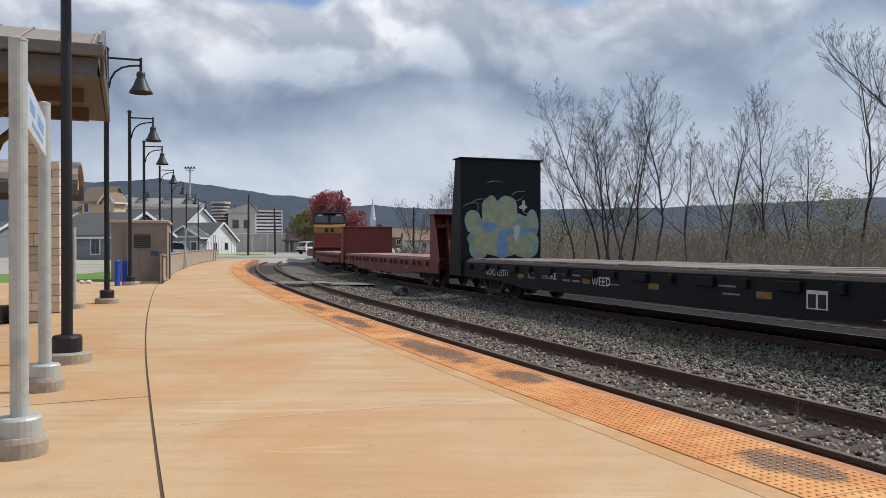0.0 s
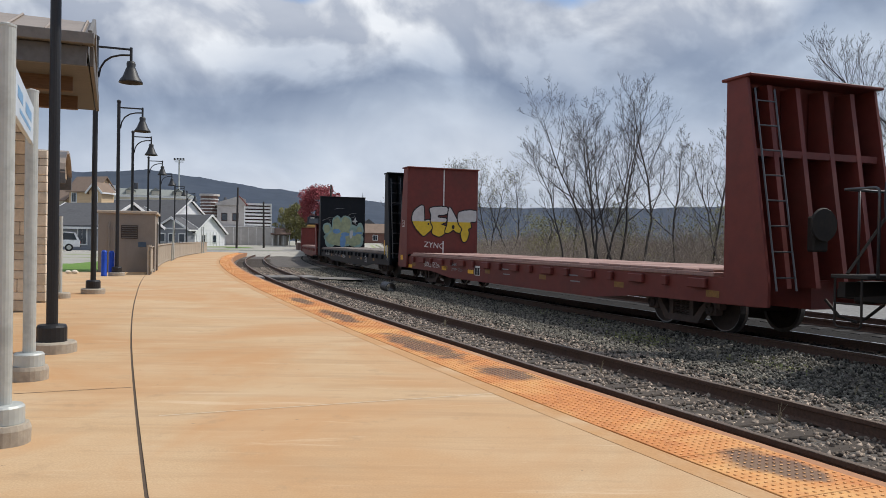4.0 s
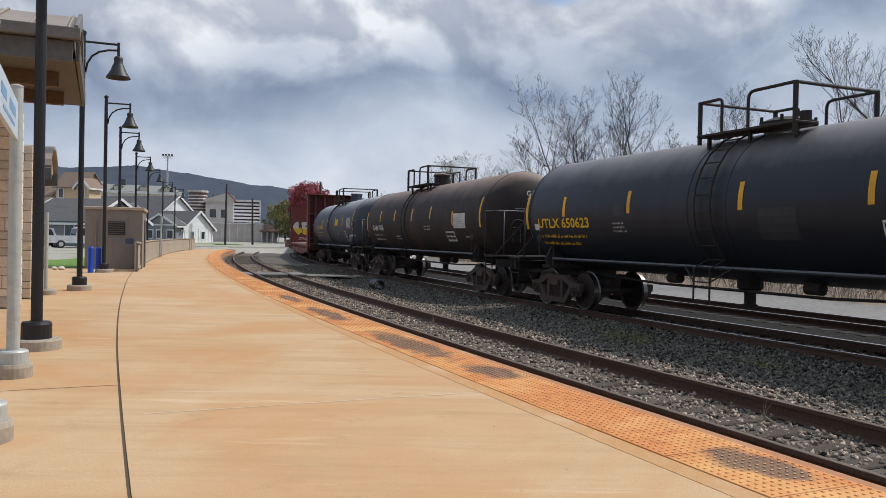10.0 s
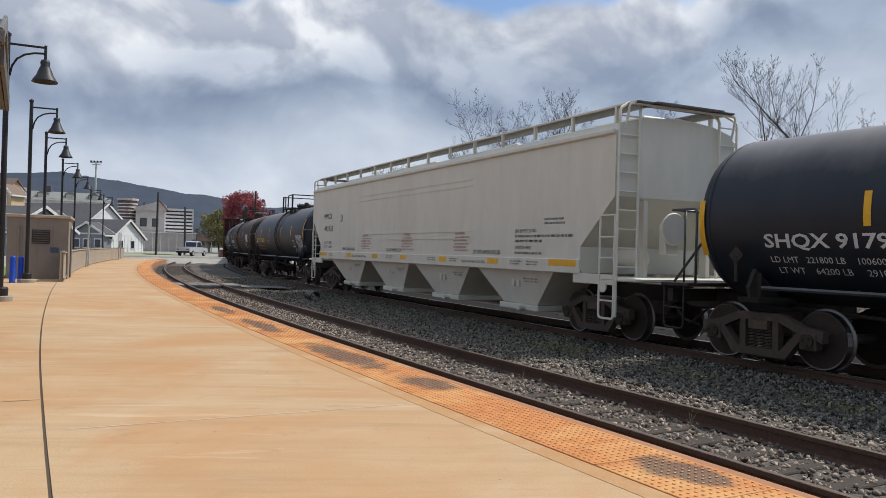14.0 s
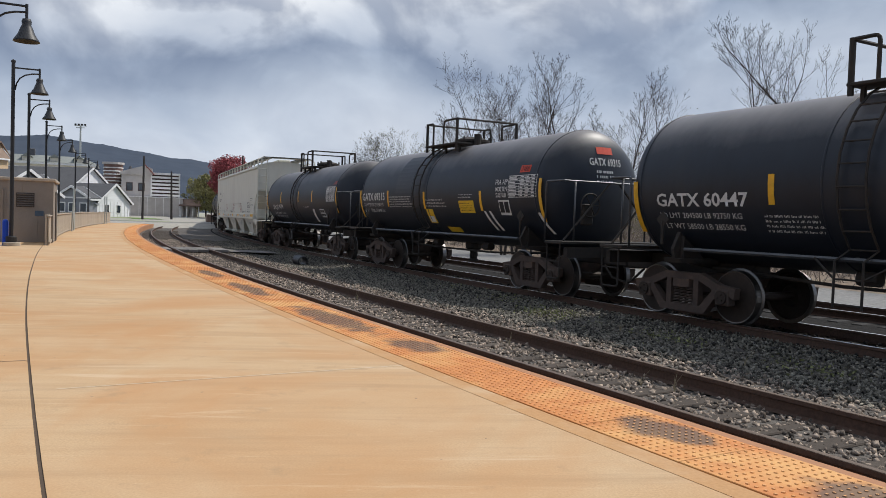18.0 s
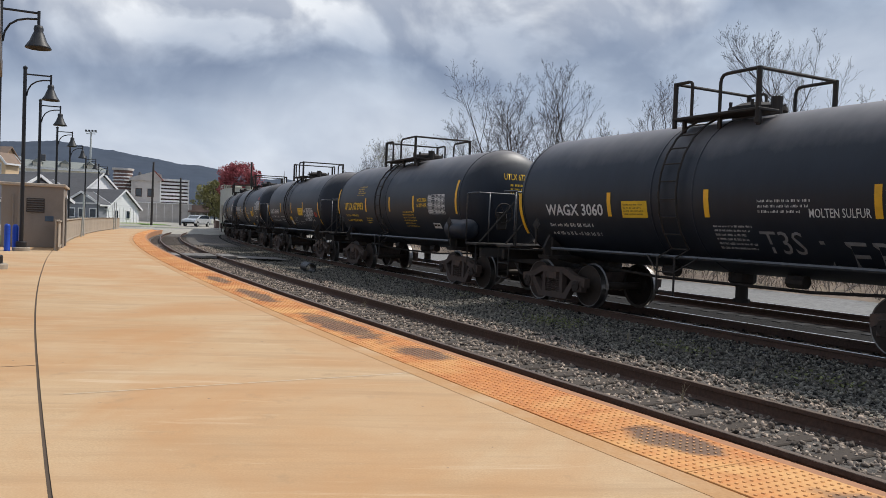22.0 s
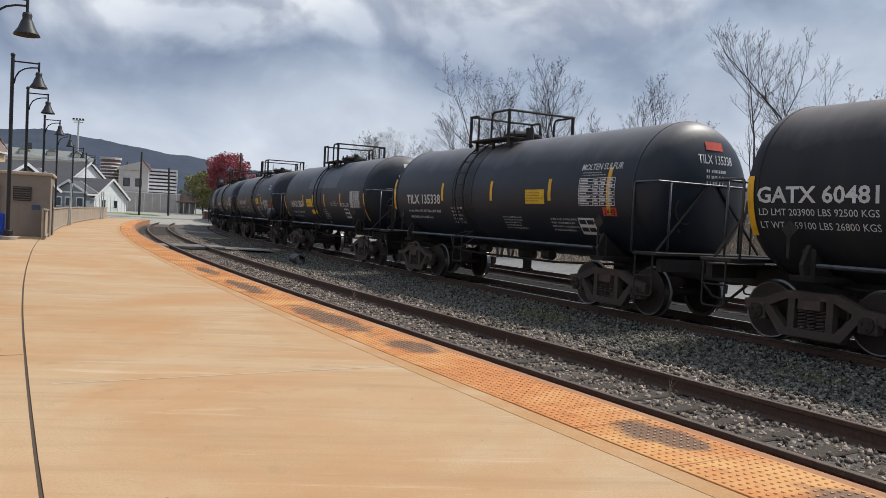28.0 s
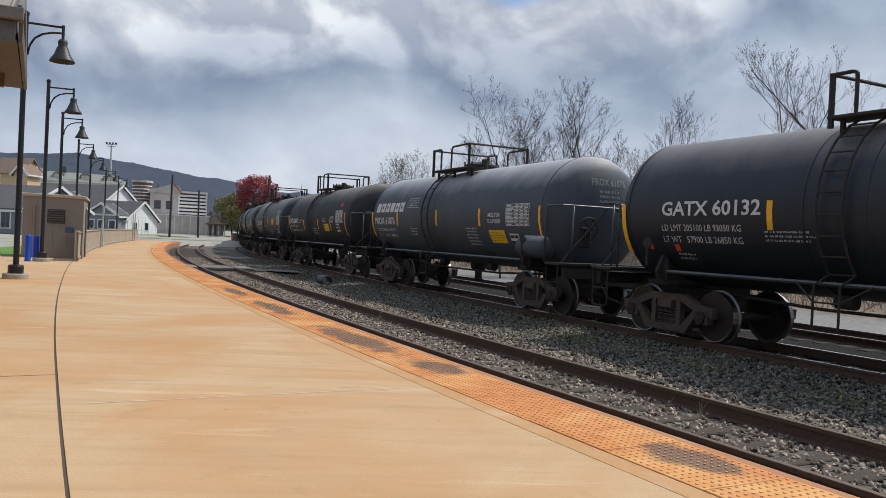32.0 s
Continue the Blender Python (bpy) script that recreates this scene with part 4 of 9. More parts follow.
        pts = [(lx + k, 1.42, 0.55), (lx + k, 1.42, 1.2)] + pts
        tube(bm, pts, 0.02, 5)
    for j in range(10):
        a = radians(-42 + 112 * j / 9)
        y, z = (r + 0.09) * math.cos(a), zc + (r + 0.09) * math.sin(a)
        tube(bm, [(lx - 0.21, y, z), (lx + 0.21, y, z)], 0.014, 5)
    for z in (0.6, 0.95):
        tube(bm, [(lx - 0.21, 1.42, z), (lx + 0.21, 1.42, z)], 0.014, 5)
    for k in (-1, 1):
        tube(bm, [(lx + k * 0.21, 1.42, 0.95), (lx + k * 0.62, 1.28, 1.22)], 0.016, 5)
    part("ladder", bm, M["under"], car)
    top = zc + r
    nf, ns, ng, nr = (lx + k for k in nest)
    mid, long_ = (nf + nr) / 2, nf - nr + 0.1
    bm = box(B(), mid, 0.74, top - 0.02, long_, 0.50, 0.05, 0.01)
    box(bm, mid, -0.74, top - 0.02, long_, 0.50, 0.05, 0.01)
    for x in (nf - 0.1, mid, nr + 0.1):
        for y in (-0.80, 0.80):
            box(bm, x, y, top - 0.14, 0.06, 0.06, 0.24)
    part("top_platform", bm, M["under"], car)
    bm = B()
    w, zt = 0.95, rail_z
    for y in (w, -w):
        bent(bm, [(nf, y, zt - 0.02), (ns, y, zt - 0.02), (ns, y, top - 0.05)], 0.03, 6)
        tube(bm, [(nf, y, zt), (nf, y, top - 0.18)], 0.045, 6)
        bent(bm, [(ng, y, top - 0.05), (ng, y, zt), (nr, y, zt)], 0.03, 6, 0.14)
        tube(bm, [(nr, y, zt + 0.02), (nr, y, top - 0.25)], 0.045, 6)
    bent(bm, [(nr, -w, zt), (nr, w, zt)], 0.03, 6)
    tube(bm, [(nf, -w, zt - 0.02), (nf, w, zt - 0.02)], 0.028, 6)
    part("top_railing", bm, M["under"], car)
    mx_ = mid - 0.1
    bm = B()
    if dome:
        lathe(bm, [(0.30, top - 0.12), (0.30, top + 0.34), (0.33, top + 0.35), (0.33, top + 0.42), (0.18, top + 0.47), (0.02, top + 0.48)], 20, "Z", Matrix.Translation((mx_, 0, 0)))
        cyl(bm, (mx_ - 0.58, 0.1, top - 0.1), (mx_ - 0.58, 0.1, top + 0.28), 0.14, seg=12)
        cyl(bm, (mx_ - 0.58, 0.1, top + 0.28), (mx_ - 0.58, 0.1, top + 0.36), 0.19, seg=12)
    else:
        lathe(bm, [(0.42, top - 0.15), (0.42, top + 0.10), (0.50, top + 0.10), (0.50, top + 0.16), (0.30, top + 0.24), (0.02, top + 0.25)], 20, "Z", Matrix.Translation((mx_, 0, 0)))
        cyl(bm, (mx_ - 0.50, 0.12, top - 0.1), (mx_ - 0.50, 0.12, top + 0.30), 0.10, seg=10)
        for k in range(6):
            a = k * 1.047
            cyl(bm, (mx_ + 0.47 * math.cos(a), 0.47 * math.sin(a), top + 0.08), (mx_ + 0.47 * math.cos(a), 0.47 * math.sin(a), top + 0.26), 0.03, seg=6)
    part("manway", bm, paint if dome else M["under"], car, smooth=False)
    # hand brake and placard holders
    bm = B()
    xb = -L / 2 + 0.74
    tube(bm, [(xb, 0.55 + 0.25 * math.cos(k * math.pi / 9), 2.0 + 0.25 * math.sin(k * math.pi / 9)) for k in range(19)], 0.018, 5)
    for k in range(3):
        q = k * math.pi / 3
        tube(bm, [(xb, 0.55 + 0.25 * math.cos(q), 2.0 + 0.25 * math.sin(q)), (xb, 0.55 - 0.25 * math.cos(q), 2.0 - 0.25 * math.sin(q))], 0.012, 4)
    box(bm, -L / 2 + 0.86, 0.55, 1.80, 0.14, 0.26, 0.46, 0.03)
    part("hand_brake", bm, M["under"], car)
    for s in (-1, 1):
        bm = box(B(), s * (tb + 0.15), 1.44, 1.72, 0.20, 0.015, 0.20, 0, Matrix.Rotation(radians(45), 4, "Y"))
        tube(bm, [(s * (tb + 0.15), 1.44, 1.3), (s * (tb + 0.15), 1.44, 1.7)], 0.03, 5)
        part("placard_holder", bm, M["under"], car)
    if air_tank:
        bm = B()
        lathe(bm, [(0.05, -0.62), (0.22, -0.58), (0.27, -0.48), (0.27, 0.48), (0.22, 0.58), (0.05, 0.62)], 20, "X", Matrix.Translation((-tb - 0.35, 1.18, 1.55)))
        part("air_reservoir", bm, paint, car, smooth=True)
    sk = Skin(car, half, r, zc, back)
    for u, z, h in stripes:
        sk.panel("reflective_stripe", u, z, 0.10, h, M["stripe"])
    CARS.append((car, tb, c))
    return car, sk


# couplings along the train, counted back from its place at the start
JOIN = [-45.0, -23.10, -0.55, 21.15, 37.05, 53.57, 69.19, 91.21, 105.83, 119.50, 132.80, 146.01, 159.22, 172.89, 186.28, 199.67, 213.85, 227.94, 241.80]
GROUP = "cars of the freight train"


def span(i):
    """Middle and true length of the car between couplings i and i + 1."""
    a, b = (JOIN[i], JOIN[i + 1]) if i >= 0 else (JOIN[0] - 22.3, JOIN[0])
    slack = {9: 0.20, 10: 0.06, 13: 0.10, 17: 0.10}.get(i, 0.0)      # run-in between the couplers
    return (a + b) / 2 + slack, (b - a) / 1.016


def dress(sk, mark, at4, ink, stripes, lines=(), table=None, box4=None, yellow=None, red=None, cargo=(), yellow_ink=False, seed=1):
    """Paint of one tank car: its mark, reflective stripes, tables, panels and lines of small writing."""
    for u, z, h in stripes:
        sk.panel("reflective_stripe", u, z, 0.11, h, M["stripe"])
    sk.fit(mark, *at4, ink, 0.022)
    u0, z0, u1, z1 = at4
    if mark not in ("GATX 60447", "GATX 60507", "GATX 69315", "GATX 60132", "PROX 61076", "SHQX 9179", "GATX 60481"):
        sk.bars("small_writing", u0 + 0.04, z0 - 0.44, (u1 - u0) * 0.95, 0.34, 2, ink, seed, 0.52)
    for k, (u, z, w, h, n) in enumerate(lines):
        sk.bars("small_writing", u, z, w, h, n, ink if yellow_ink else M["decal_white"], seed + 7 * k + 1, 0.45)
    if table:
        a, b, c, d = table
        sk.grid_table(a, b, c - a, d - b, 3, 8, M["decal_white"])
    if box4:
        a, b, c, d = box4
        f = sk.panel("consolidated_stencil", a, b, c - a, d - b, M["decal_white"], label="white-ruled stencil box")
        sk.panel("stencil_field", a + 0.03, b + 0.06, (c - a) / 2 - 0.05, d - b - 0.10, M["decal_black"], f, 0.004)
        sk.panel("stencil_field", (a + c) / 2 + 0.01, b + 0.06, (c - a) / 2 - 0.05, d - b - 0.10, M["decal_black"], f, 0.004)
    if yellow:
        a, b, c, d = yellow
        p = sk.panel("emergency_panel", a, b, c - a, d - b, M["decal_yellow"], label="yellow emergency notice panel")
        ob = sk.bars("small_writing", a + 0.05, b + 0.04, c - a - 0.1, d - b - 0.08, 4, M["decal_black"], seed + 3, 0.5)
        for v in ob.data.vertices:
            v.co.y += 0.008
    if red:
        a, b, c, d, s = red
        sk.panel("red_panel", a, b, c - a, d - b, M["decal_red"], label="red placard panel")
        sk.fit(s, a + 0.04, b + 0.02, c - 0.04, d - 0.02, M["decal_black"])
    for s, a, b, c, d in cargo:
        sk.fit(s, a, b, c, d, ink if yellow_ink else M["decal_white"], 0.008)


def std(n, sh, end_z=1.50, z=1.95, mids=(3.45, 5.95, 8.35)):
    """Usual stripes: tall ones at both ends and short ones between."""
    return [(0.42, end_z, 0.90)] + [(u, z, 0.46) for u in mids] + [(sh - 0.42, end_z, 0.90)]


def tank_cars():
    W, Y = M["decal_white"], M["decal_yellow"]
    c, L = span(3)
    car, sk = tank_car("tank_car", "slate grey tank car with yellow lettering and a domed manway", c, L, M["tank_grey"], ladder=6.55, air_tank=True, nest=(0.38, -0.02, -0.60, -1.85))
    dress(sk, "UTLX 675008", (1.80, 2.14, 4.02, 2.38), Y, [(0.50, 1.95, 0.90), (3.85, 2.23, 0.47), (5.60, 2.27, 0.46), (8.25, 2.26, 0.46), (10.46, 2.26, 0.48), (13.16, 2.02, 0.95)], [(8.7, 1.75, 0.6, 0.18, 4), (5.2, 1.6, 0.8, 0.2, 2)], (11.62, 2.13, 12.72, 2.63), (10.90, 1.68, 11.34, 2.0), (8.37, 2.30, 9.17, 2.62), seed=2)
    sk.head_mark("UTLX 675008", M["dim_tape"], None, 2.98, 0.9)
    c, L = span(4)
    car, sk = tank_car("tank_car", "dark rusty brown tank car with white lettering", c, L, M["tank_brown"], ladder=6.35, nest=(0.95, 0.22, -0.46, -1.42))
    dress(sk, "GAMX 5606", (1.72, 1.98, 3.34, 2.20), W, [(0.70, 1.95, 0.85), (2.82, 2.35, 0.45), (4.90, 2.35, 0.43), (7.14, 2.32, 0.45), (9.21, 2.34, 0.45), (11.41, 2.10, 0.46), (13.70, 2.03, 0.90)], [(8.6, 1.95, 0.8, 0.2, 2), (12.4, 1.7, 0.6, 0.1, 1), (4.9, 1.6, 0.7, 0.2, 2)], None, (10.71, 1.59, 11.50, 1.91), seed=4)
    sk.head_mark("GAMX 5606", W, None, 2.95, 0.62, True)
    p = sk.panel("test_panel", 11.55, 2.01, 1.02, 0.47, M["decal_white"], label="weathered white test panel")
    ob = sk.bars("small_writing", 11.60, 2.04, 0.95, 0.42, 6, M["decal_grey"], 11, 0.5)
    for v in ob.data.vertices:
        v.co.y += 0.008
    c, L = span(5)
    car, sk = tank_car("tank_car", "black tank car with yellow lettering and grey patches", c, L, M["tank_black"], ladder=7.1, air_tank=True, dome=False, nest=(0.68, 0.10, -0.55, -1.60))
    dress(sk, "UTLX 650623", (1.02, 1.97, 3.30, 2.21), Y, [(0.40, 1.95, 0.90), (2.19, 2.24, 0.47), (4.73, 2.26, 0.47), (7.91, 2.24, 0.49), (10.44, 2.25, 0.48), (13.13, 2.02, 0.96)], [(4.2, 1.85, 0.5, 0.25, 3)], (11.65, 1.77, 12.85, 2.26), (10.65, 1.72, 11.14, 2.03), seed=6)
    sk.head_mark("UTLX 650623", Y)
    sk.panel("paint_patch", 8.36, 1.73, 0.8, 0.53, M["tank_patch_dim"], label="faded grey paint patch")
    sk.panel("paint_patch", 4.25, 2.22, 0.42, 0.26, M["tank_patch_dim"], label="faded grey paint patch")
    sk.panel("white_placard", 0.82, 1.92, 0.20, 0.16, W)
    c, L = span(7)
    car, sk = tank_car("tank_car", "black tank car with white lettering and a white end panel", c, L, M["tank_black"], ladder=5.8, dome=False)
    dress(sk, "SHQX 9179", (1.67, 1.81, 3.66, 2.06), W, [(0.40, 1.72, 0.90), (3.30, 2.15, 0.48), (6.55, 2.15, 0.47), (8.75, 2.15, 0.45), (12.1, 1.72, 0.95)], [(7.4, 1.9, 1.0, 0.1, 1)], (10.87, 2.15, 11.98, 2.70), (9.71, 1.54, 10.35, 1.86), seed=8)
    sk.panel("white_patch", 8.55, 1.35, 0.26, 0.52, W, lean=0.18)
    sk.fit("2448", 11.65, 2.78, 12.0, 2.90, M["decal_red"])
    sk.fit("LD LMT   221800 LB    100600 KG", 1.72, 1.63, 3.78, 1.72, W)
    sk.fit("LT WT    64200 LB     29100 KG", 1.80, 1.47, 3.84, 1.56, W)
    sk.head_mark("SHQX 9179", W, [("red_patch", M["decal_red"], 0.26, 0.16)])
    c, L = span(8)
    car, sk = tank_car("tank_car", "black molten sulfur tank car with paint patches and white bars", c, L, M["tank_black"], ladder=5.0, dome=False, rear=-0.20)
    dress(sk, "GATX 69315", (0.62, 2.14, 2.50, 2.39), W, [(0.37, 1.60, 0.88), (2.69, 1.95, 0.49), (5.28, 1.89, 0.47), (8.49, 1.85, 0.48), (11.10, 1.62, 0.94)], [(2.85, 1.92, 2.0, 0.36, 5), (5.45, 1.92, 1.4, 0.26, 3), (7.4, 2.15, 0.9, 0.14, 2)], (9.85, 2.16, 11.01, 2.65), (9.40, 1.75, 9.87, 2.10), (7.39, 1.79, 8.18, 2.10), (10.25, 2.72, 10.66, 2.88, "2488"), [("FRA AIP", 9.27, 2.46, 9.81, 2.58), ("MOLTEN", 9.30, 2.30, 9.81, 2.41), ("SULFUR", 9.30, 2.16, 9.78, 2.27)], seed=10)
    sk.head_mark("GATX 69315", W, [("red_patch", M["decal_red"], 0.26, 0.16)])
    sk.fit("LD LMT 203700 LB 92400 KG", 0.66, 1.96, 2.35, 2.06, W)
    sk.fit("LT WT   59300 LB 26900 KG", 0.66, 1.78, 2.35, 1.88, W)
    for u, a in ((8.55, 1.38), (8.80, 1.38), (10.9, 1.36)):
        sk.panel("white_bar", u + 0.28, a, 0.10, 0.46, W, lean=-0.22)
    sk.panel("notice", 5.37, 1.50, 0.42, 0.38, M["decal_yellow"])
    sk.panel("notice_field", 5.43, 1.53, 0.30, 0.16, W, lift=0.005)
    sk.panel("yellow_bar", 6.2, 1.28, 0.72, 0.13, Y)
    sk.panel("paint_patch", 3.35, 2.35, 2.0, 1.1, M["tank_patch_dim"], label="faded grey paint patch")
    c, L = span(9)
    car, sk = tank_car("tank_car", "glossy black molten sulfur tank car with white lettering", c, L, M["tank_black"], ladder=4.7, dome=False, rear=-0.15)
    dress(sk, "GATX 60447", (0.99, 1.95, 2.94, 2.18), W, std(0, 10.92, 1.50, 1.98, (3.31, 5.61, 7.86)), [(3.2, 1.55, 1.2, 0.3, 4), (5.85, 1.45, 0.85, 0.36, 5), (7.0, 1.5, 0.8, 0.15, 2)], (8.53, 1.64, 9.66, 2.17), None, (6.95, 1.87, 7.77, 2.19), (9.82, 1.82, 10.20, 1.99, "2448"), [("FRA AIP", 7.95, 2.00, 8.45, 2.11), ("MOLTEN", 7.95, 1.79, 8.45, 1.91), ("SULFUR", 7.95, 1.64, 8.42, 1.75)], seed=12)
    sk.fit("LD LMT 204500 LB 92750 KG", 1.03, 1.76, 2.78, 1.85, W)
    sk.fit("LT WT 58500 LB 28550 KG", 1.10, 1.58, 2.78, 1.67, W)
    sk.head_mark("GATX 60447", W, [("red_patch", M["decal_red"], 0.26, 0.16)])
    sk.panel("notice", 5.1, 1.45, 0.40, 0.36, M["decal_yellow"])
    sk.panel("notice_field", 5.15, 1.48, 0.28, 0.16, W, lift=0.005)
    sk.panel("grey_sign", 8.2, 1.22, 0.62, 0.22, M["decal_grey"])
    sk.panel("grey_sign", 9.1, 1.26, 0.35, 0.16, M["decal_grey"])
    c, L = span(10)
    car, sk = tank_car("tank_car", "black molten sulphur tank car with yellow lettering", c, L, M["tank_black"], ladder=4.72, dome=False, air_tank=True, nest=(0.62, 0.02, -0.65, -1.80), rear=-0.25)
    dress(sk, "UTLX 672983", (1.23, 2.08, 3.14, 2.34), Y, std(0, 10.64, 1.95, 2.02, (3.35, 5.51, 7.40)), [(2.5, 2.55, 0.8, 0.36, 5), (3.3, 1.62, 0.6, 0.22, 3), (6.6, 1.55, 1.0, 0.5, 6)], (8.51, 1.95, 9.59, 2.48), (8.6, 1.55, 9.05, 1.70), None, (10.3, 1.52, 10.7, 1.62, "2448"), [("MOLTEN", 7.76, 2.29, 8.41, 2.40), ("SULPHUR", 7.74, 2.14, 8.43, 2.25)], True, seed=14)
    sk.head_mark("UTLX 672983", Y)
    c, L = span(11)
    car, sk = tank_car("tank_car", "black molten sulfur tank car with chalk graffiti", c, L, M["tank_black"], ladder=5.2, dome=False, rear=0.10)
    dress(sk, "WAGX 3060", (1.46, 1.93, 3.36, 2.17), W, std(0, 11.1, 1.52, 1.92, (3.49, 5.96, 8.95)), [(6.1, 1.4, 0.9, 0.42, 6), (7.05, 1.98, 1.0, 0.24, 3)], (9.12, 1.87, 10.19, 2.43), None, (3.91, 1.90, 4.60, 2.21), (9.2, 1.65, 9.6, 1.78, "2448"), [("MOLTEN SULFUR", 7.95, 1.93, 8.90, 2.06)], seed=16)
    sk.head_mark("WAGX 3060", W, [("red_patch", M["decal_red"], 0.26, 0.15), ("white_patch", W, 0.415, 0.14)])
    sk.fit("T3S", 7.0, 1.38, 7.75, 1.72, M["decal_grey"])
    sk.fit("LEB", 8.0, 1.20, 9.2, 1.60, M["decal_grey"])
    c, L = span(12)
    car, sk = tank_car("tank_car", "black molten sulfur tank car with white scrawled graffiti", c, L, M["tank_black"], ladder=6.3, dome=False, air_tank=True)
    dress(sk, "GATX 60507", (1.49, 1.98, 3.40, 2.20), W, std(0, 11.55, 1.49, 1.92, (3.46, 5.92, 8.30)), [(3.5, 1.55, 1.1, 0.34, 5), (4.95, 1.5, 0.8, 0.4, 5), (7.6, 1.7, 0.9, 0.25, 3), (7.2, 2.45, 1.1, 0.1, 1)], (8.99, 1.67, 10.11, 2.19), None, (6.82, 2.01, 7.59, 2.30), (10.50, 1.83, 10.89, 2.00, "2448"), [("FRA AIP", 8.41, 1.98, 8.95, 2.10), ("MOLTEN", 10.2, 2.84, 10.74, 2.95), ("SULFUR", 10.2, 2.70, 10.72, 2.81)], seed=18)
    sk.fit("LD LMT 203500 LB 92300 KG", 1.53, 1.79, 3.28, 1.88, W)
    sk.fit("LT WT 59500 LB 27000 KG", 1.60, 1.61, 3.28, 1.70, W)
    sk.head_mark("GATX 60507", W, [("red_patch", M["decal_red"], 0.26, 0.16)])
    for k, (word, u0, u1) in enumerate((("NO END", 6.95, 7.45), ("IN SIGHT", 6.90, 7.53), ("VOMER", 7.02, 7.48), ("2013", 7.14, 7.50))):
        sk.fit(word, u0, 1.80 - 0.15 * k, u1, 1.92 - 0.15 * k, W, 0.006)
    c, L = span(13)
    car, sk = tank_car("tank_car", "black molten sulfur tank car with a grey repainted band", c, L, M["tank_black"], ladder=5.5, dome=False, nest=(0.58, 0.14, -0.58, -1.15))
    dress(sk, "WAGX 3067", (1.50, 1.88, 3.39, 2.16), W, std(0, 11.3, 1.48, 1.92, (3.42, 4.85, 6.39)) + [(8.36, 1.94, 0.46)], [(6.1, 1.45, 0.7, 0.4, 5), (7.2, 1.95, 1.05, 0.18, 3)], (9.5, 1.9, 10.5, 2.45), (8.71, 1.53, 9.20, 1.86), (3.95, 1.91, 4.74, 2.21), None, [("MOLTEN SULFUR", 8.42, 1.93, 9.34, 2.06)], seed=20)
    sk.head_mark("WAGX 3067", W, [("red_patch", M["decal_red"], 0.26, 0.15), ("white_patch", W, 0.415, 0.14)])
    sk.fit("CLOSED", 6.10, 1.30, 6.42, 1.37, W)
    sk.panel("yellow_bar", 4.47, 1.63, 0.74, 0.16, Y)
    sk.panel("paint_patch", 4.2, 2.62, 3.7, 0.98, M["tank_patch"], label="faded grey paint band")
    c, L = span(14)
    car, sk = tank_car("tank_car", "black molten sulfur tank car with bright tape stripes", c, L, M["tank_black"], ladder=4.62, dome=False, rear=0.20)
    dress(sk, "TILX 135338", (1.34, 2.05, 3.44, 2.31), W, std(0, 10.75, 1.88, 2.14, (3.50, 6.02, 8.41)), [(4.0, 1.55, 0.6, 0.45, 5), (6.5, 1.5, 0.9, 0.3, 5), (8.4, 1.5, 1.0, 0.3, 4), (9.55, 2.62, 0.7, 0.1, 2)], (9.48, 2.05, 10.57, 2.58), (9.35, 1.47, 9.87, 1.80), (7.55, 2.07, 8.28, 2.38), (10.20, 1.85, 10.60, 2.01, "2448"), [("MOLTEN SULFUR", 9.48, 2.74, 10.71, 2.87)], seed=22)
    sk.head_mark("TILX 135338", W, [("red_patch", M["decal_red"], 0.26, 0.16)])
    c, L = span(15)
    car, sk = tank_car("tank_car", "dusty charcoal molten sulfur tank car with red placards", c, L, M["tank_dust"], ladder=5.05, dome=False, rear=-0.10)
    dress(sk, "GATX 60481", (0.60, 2.11, 2.50, 2.36), W, std(0, 11.36, 1.62, 1.82, (3.69, 6.48, 8.64)), [(5.4, 1.6, 1.0, 0.3, 4), (7.4, 2.15, 0.9, 0.2, 2)], (9.60, 2.13, 10.70, 2.61), (9.61, 1.76, 10.09, 2.08), (7.60, 1.77, 8.38, 2.08), (10.09, 2.78, 10.48, 2.93, "2448"), [("MOLTEN", 8.74, 2.27, 9.32, 2.39), ("SULFUR", 8.74, 2.12, 9.30, 2.23)], seed=24)
    sk.fit("LD LMT 203900 LBS 92500 KGS", 0.62, 1.93, 2.50, 2.03, W)
    sk.fit("LT WT    59100 LBS 26800 KGS", 0.62, 1.74, 2.50, 1.84, W)
    sk.fit("PRS 10-95", 2.66, 1.74, 3.24, 1.84, W)
    sk.fit("CONSULT OWNER BEFORE", 2.62, 2.22, 3.55, 2.29, W)
    sk.fit("REPAIRING TANK", 2.62, 2.12, 3.18, 2.18, W)
    sk.head_mark("GATX 60481", W, [("red_patch", M["decal_red"], 0.26, 0.16)])
    c, L = span(16)
    car, sk = tank_car("tank_car", "slate grey molten sulphur tank car with a slab logo", c, L, M["tank_grey"], ladder=5.2, dome=False, air_tank=True, nest=(0.60, 0.05, -0.65, -1.80))
    dress(sk, "PROX 61076", (0.76, 2.05, 2.59, 2.29), W, std(0, 11.9, 1.59, 2.01, (2.76, 5.82, 8.52)), [(3.6, 2.55, 0.95, 0.36, 5), (3.85, 1.72, 0.65, 0.25, 3), (7.75, 1.5, 0.8, 0.5, 6)], (9.98, 2.03, 11.07, 2.55), (10.05, 1.67, 10.48, 1.84), (9.03, 1.60, 9.83, 1.92), (10.97, 1.63, 11.33, 1.79, "2448"), [("MOLTEN", 9.07, 2.24, 9.68, 2.35), ("SULPHUR", 9.04, 2.09, 9.71, 2.20)], seed=26)
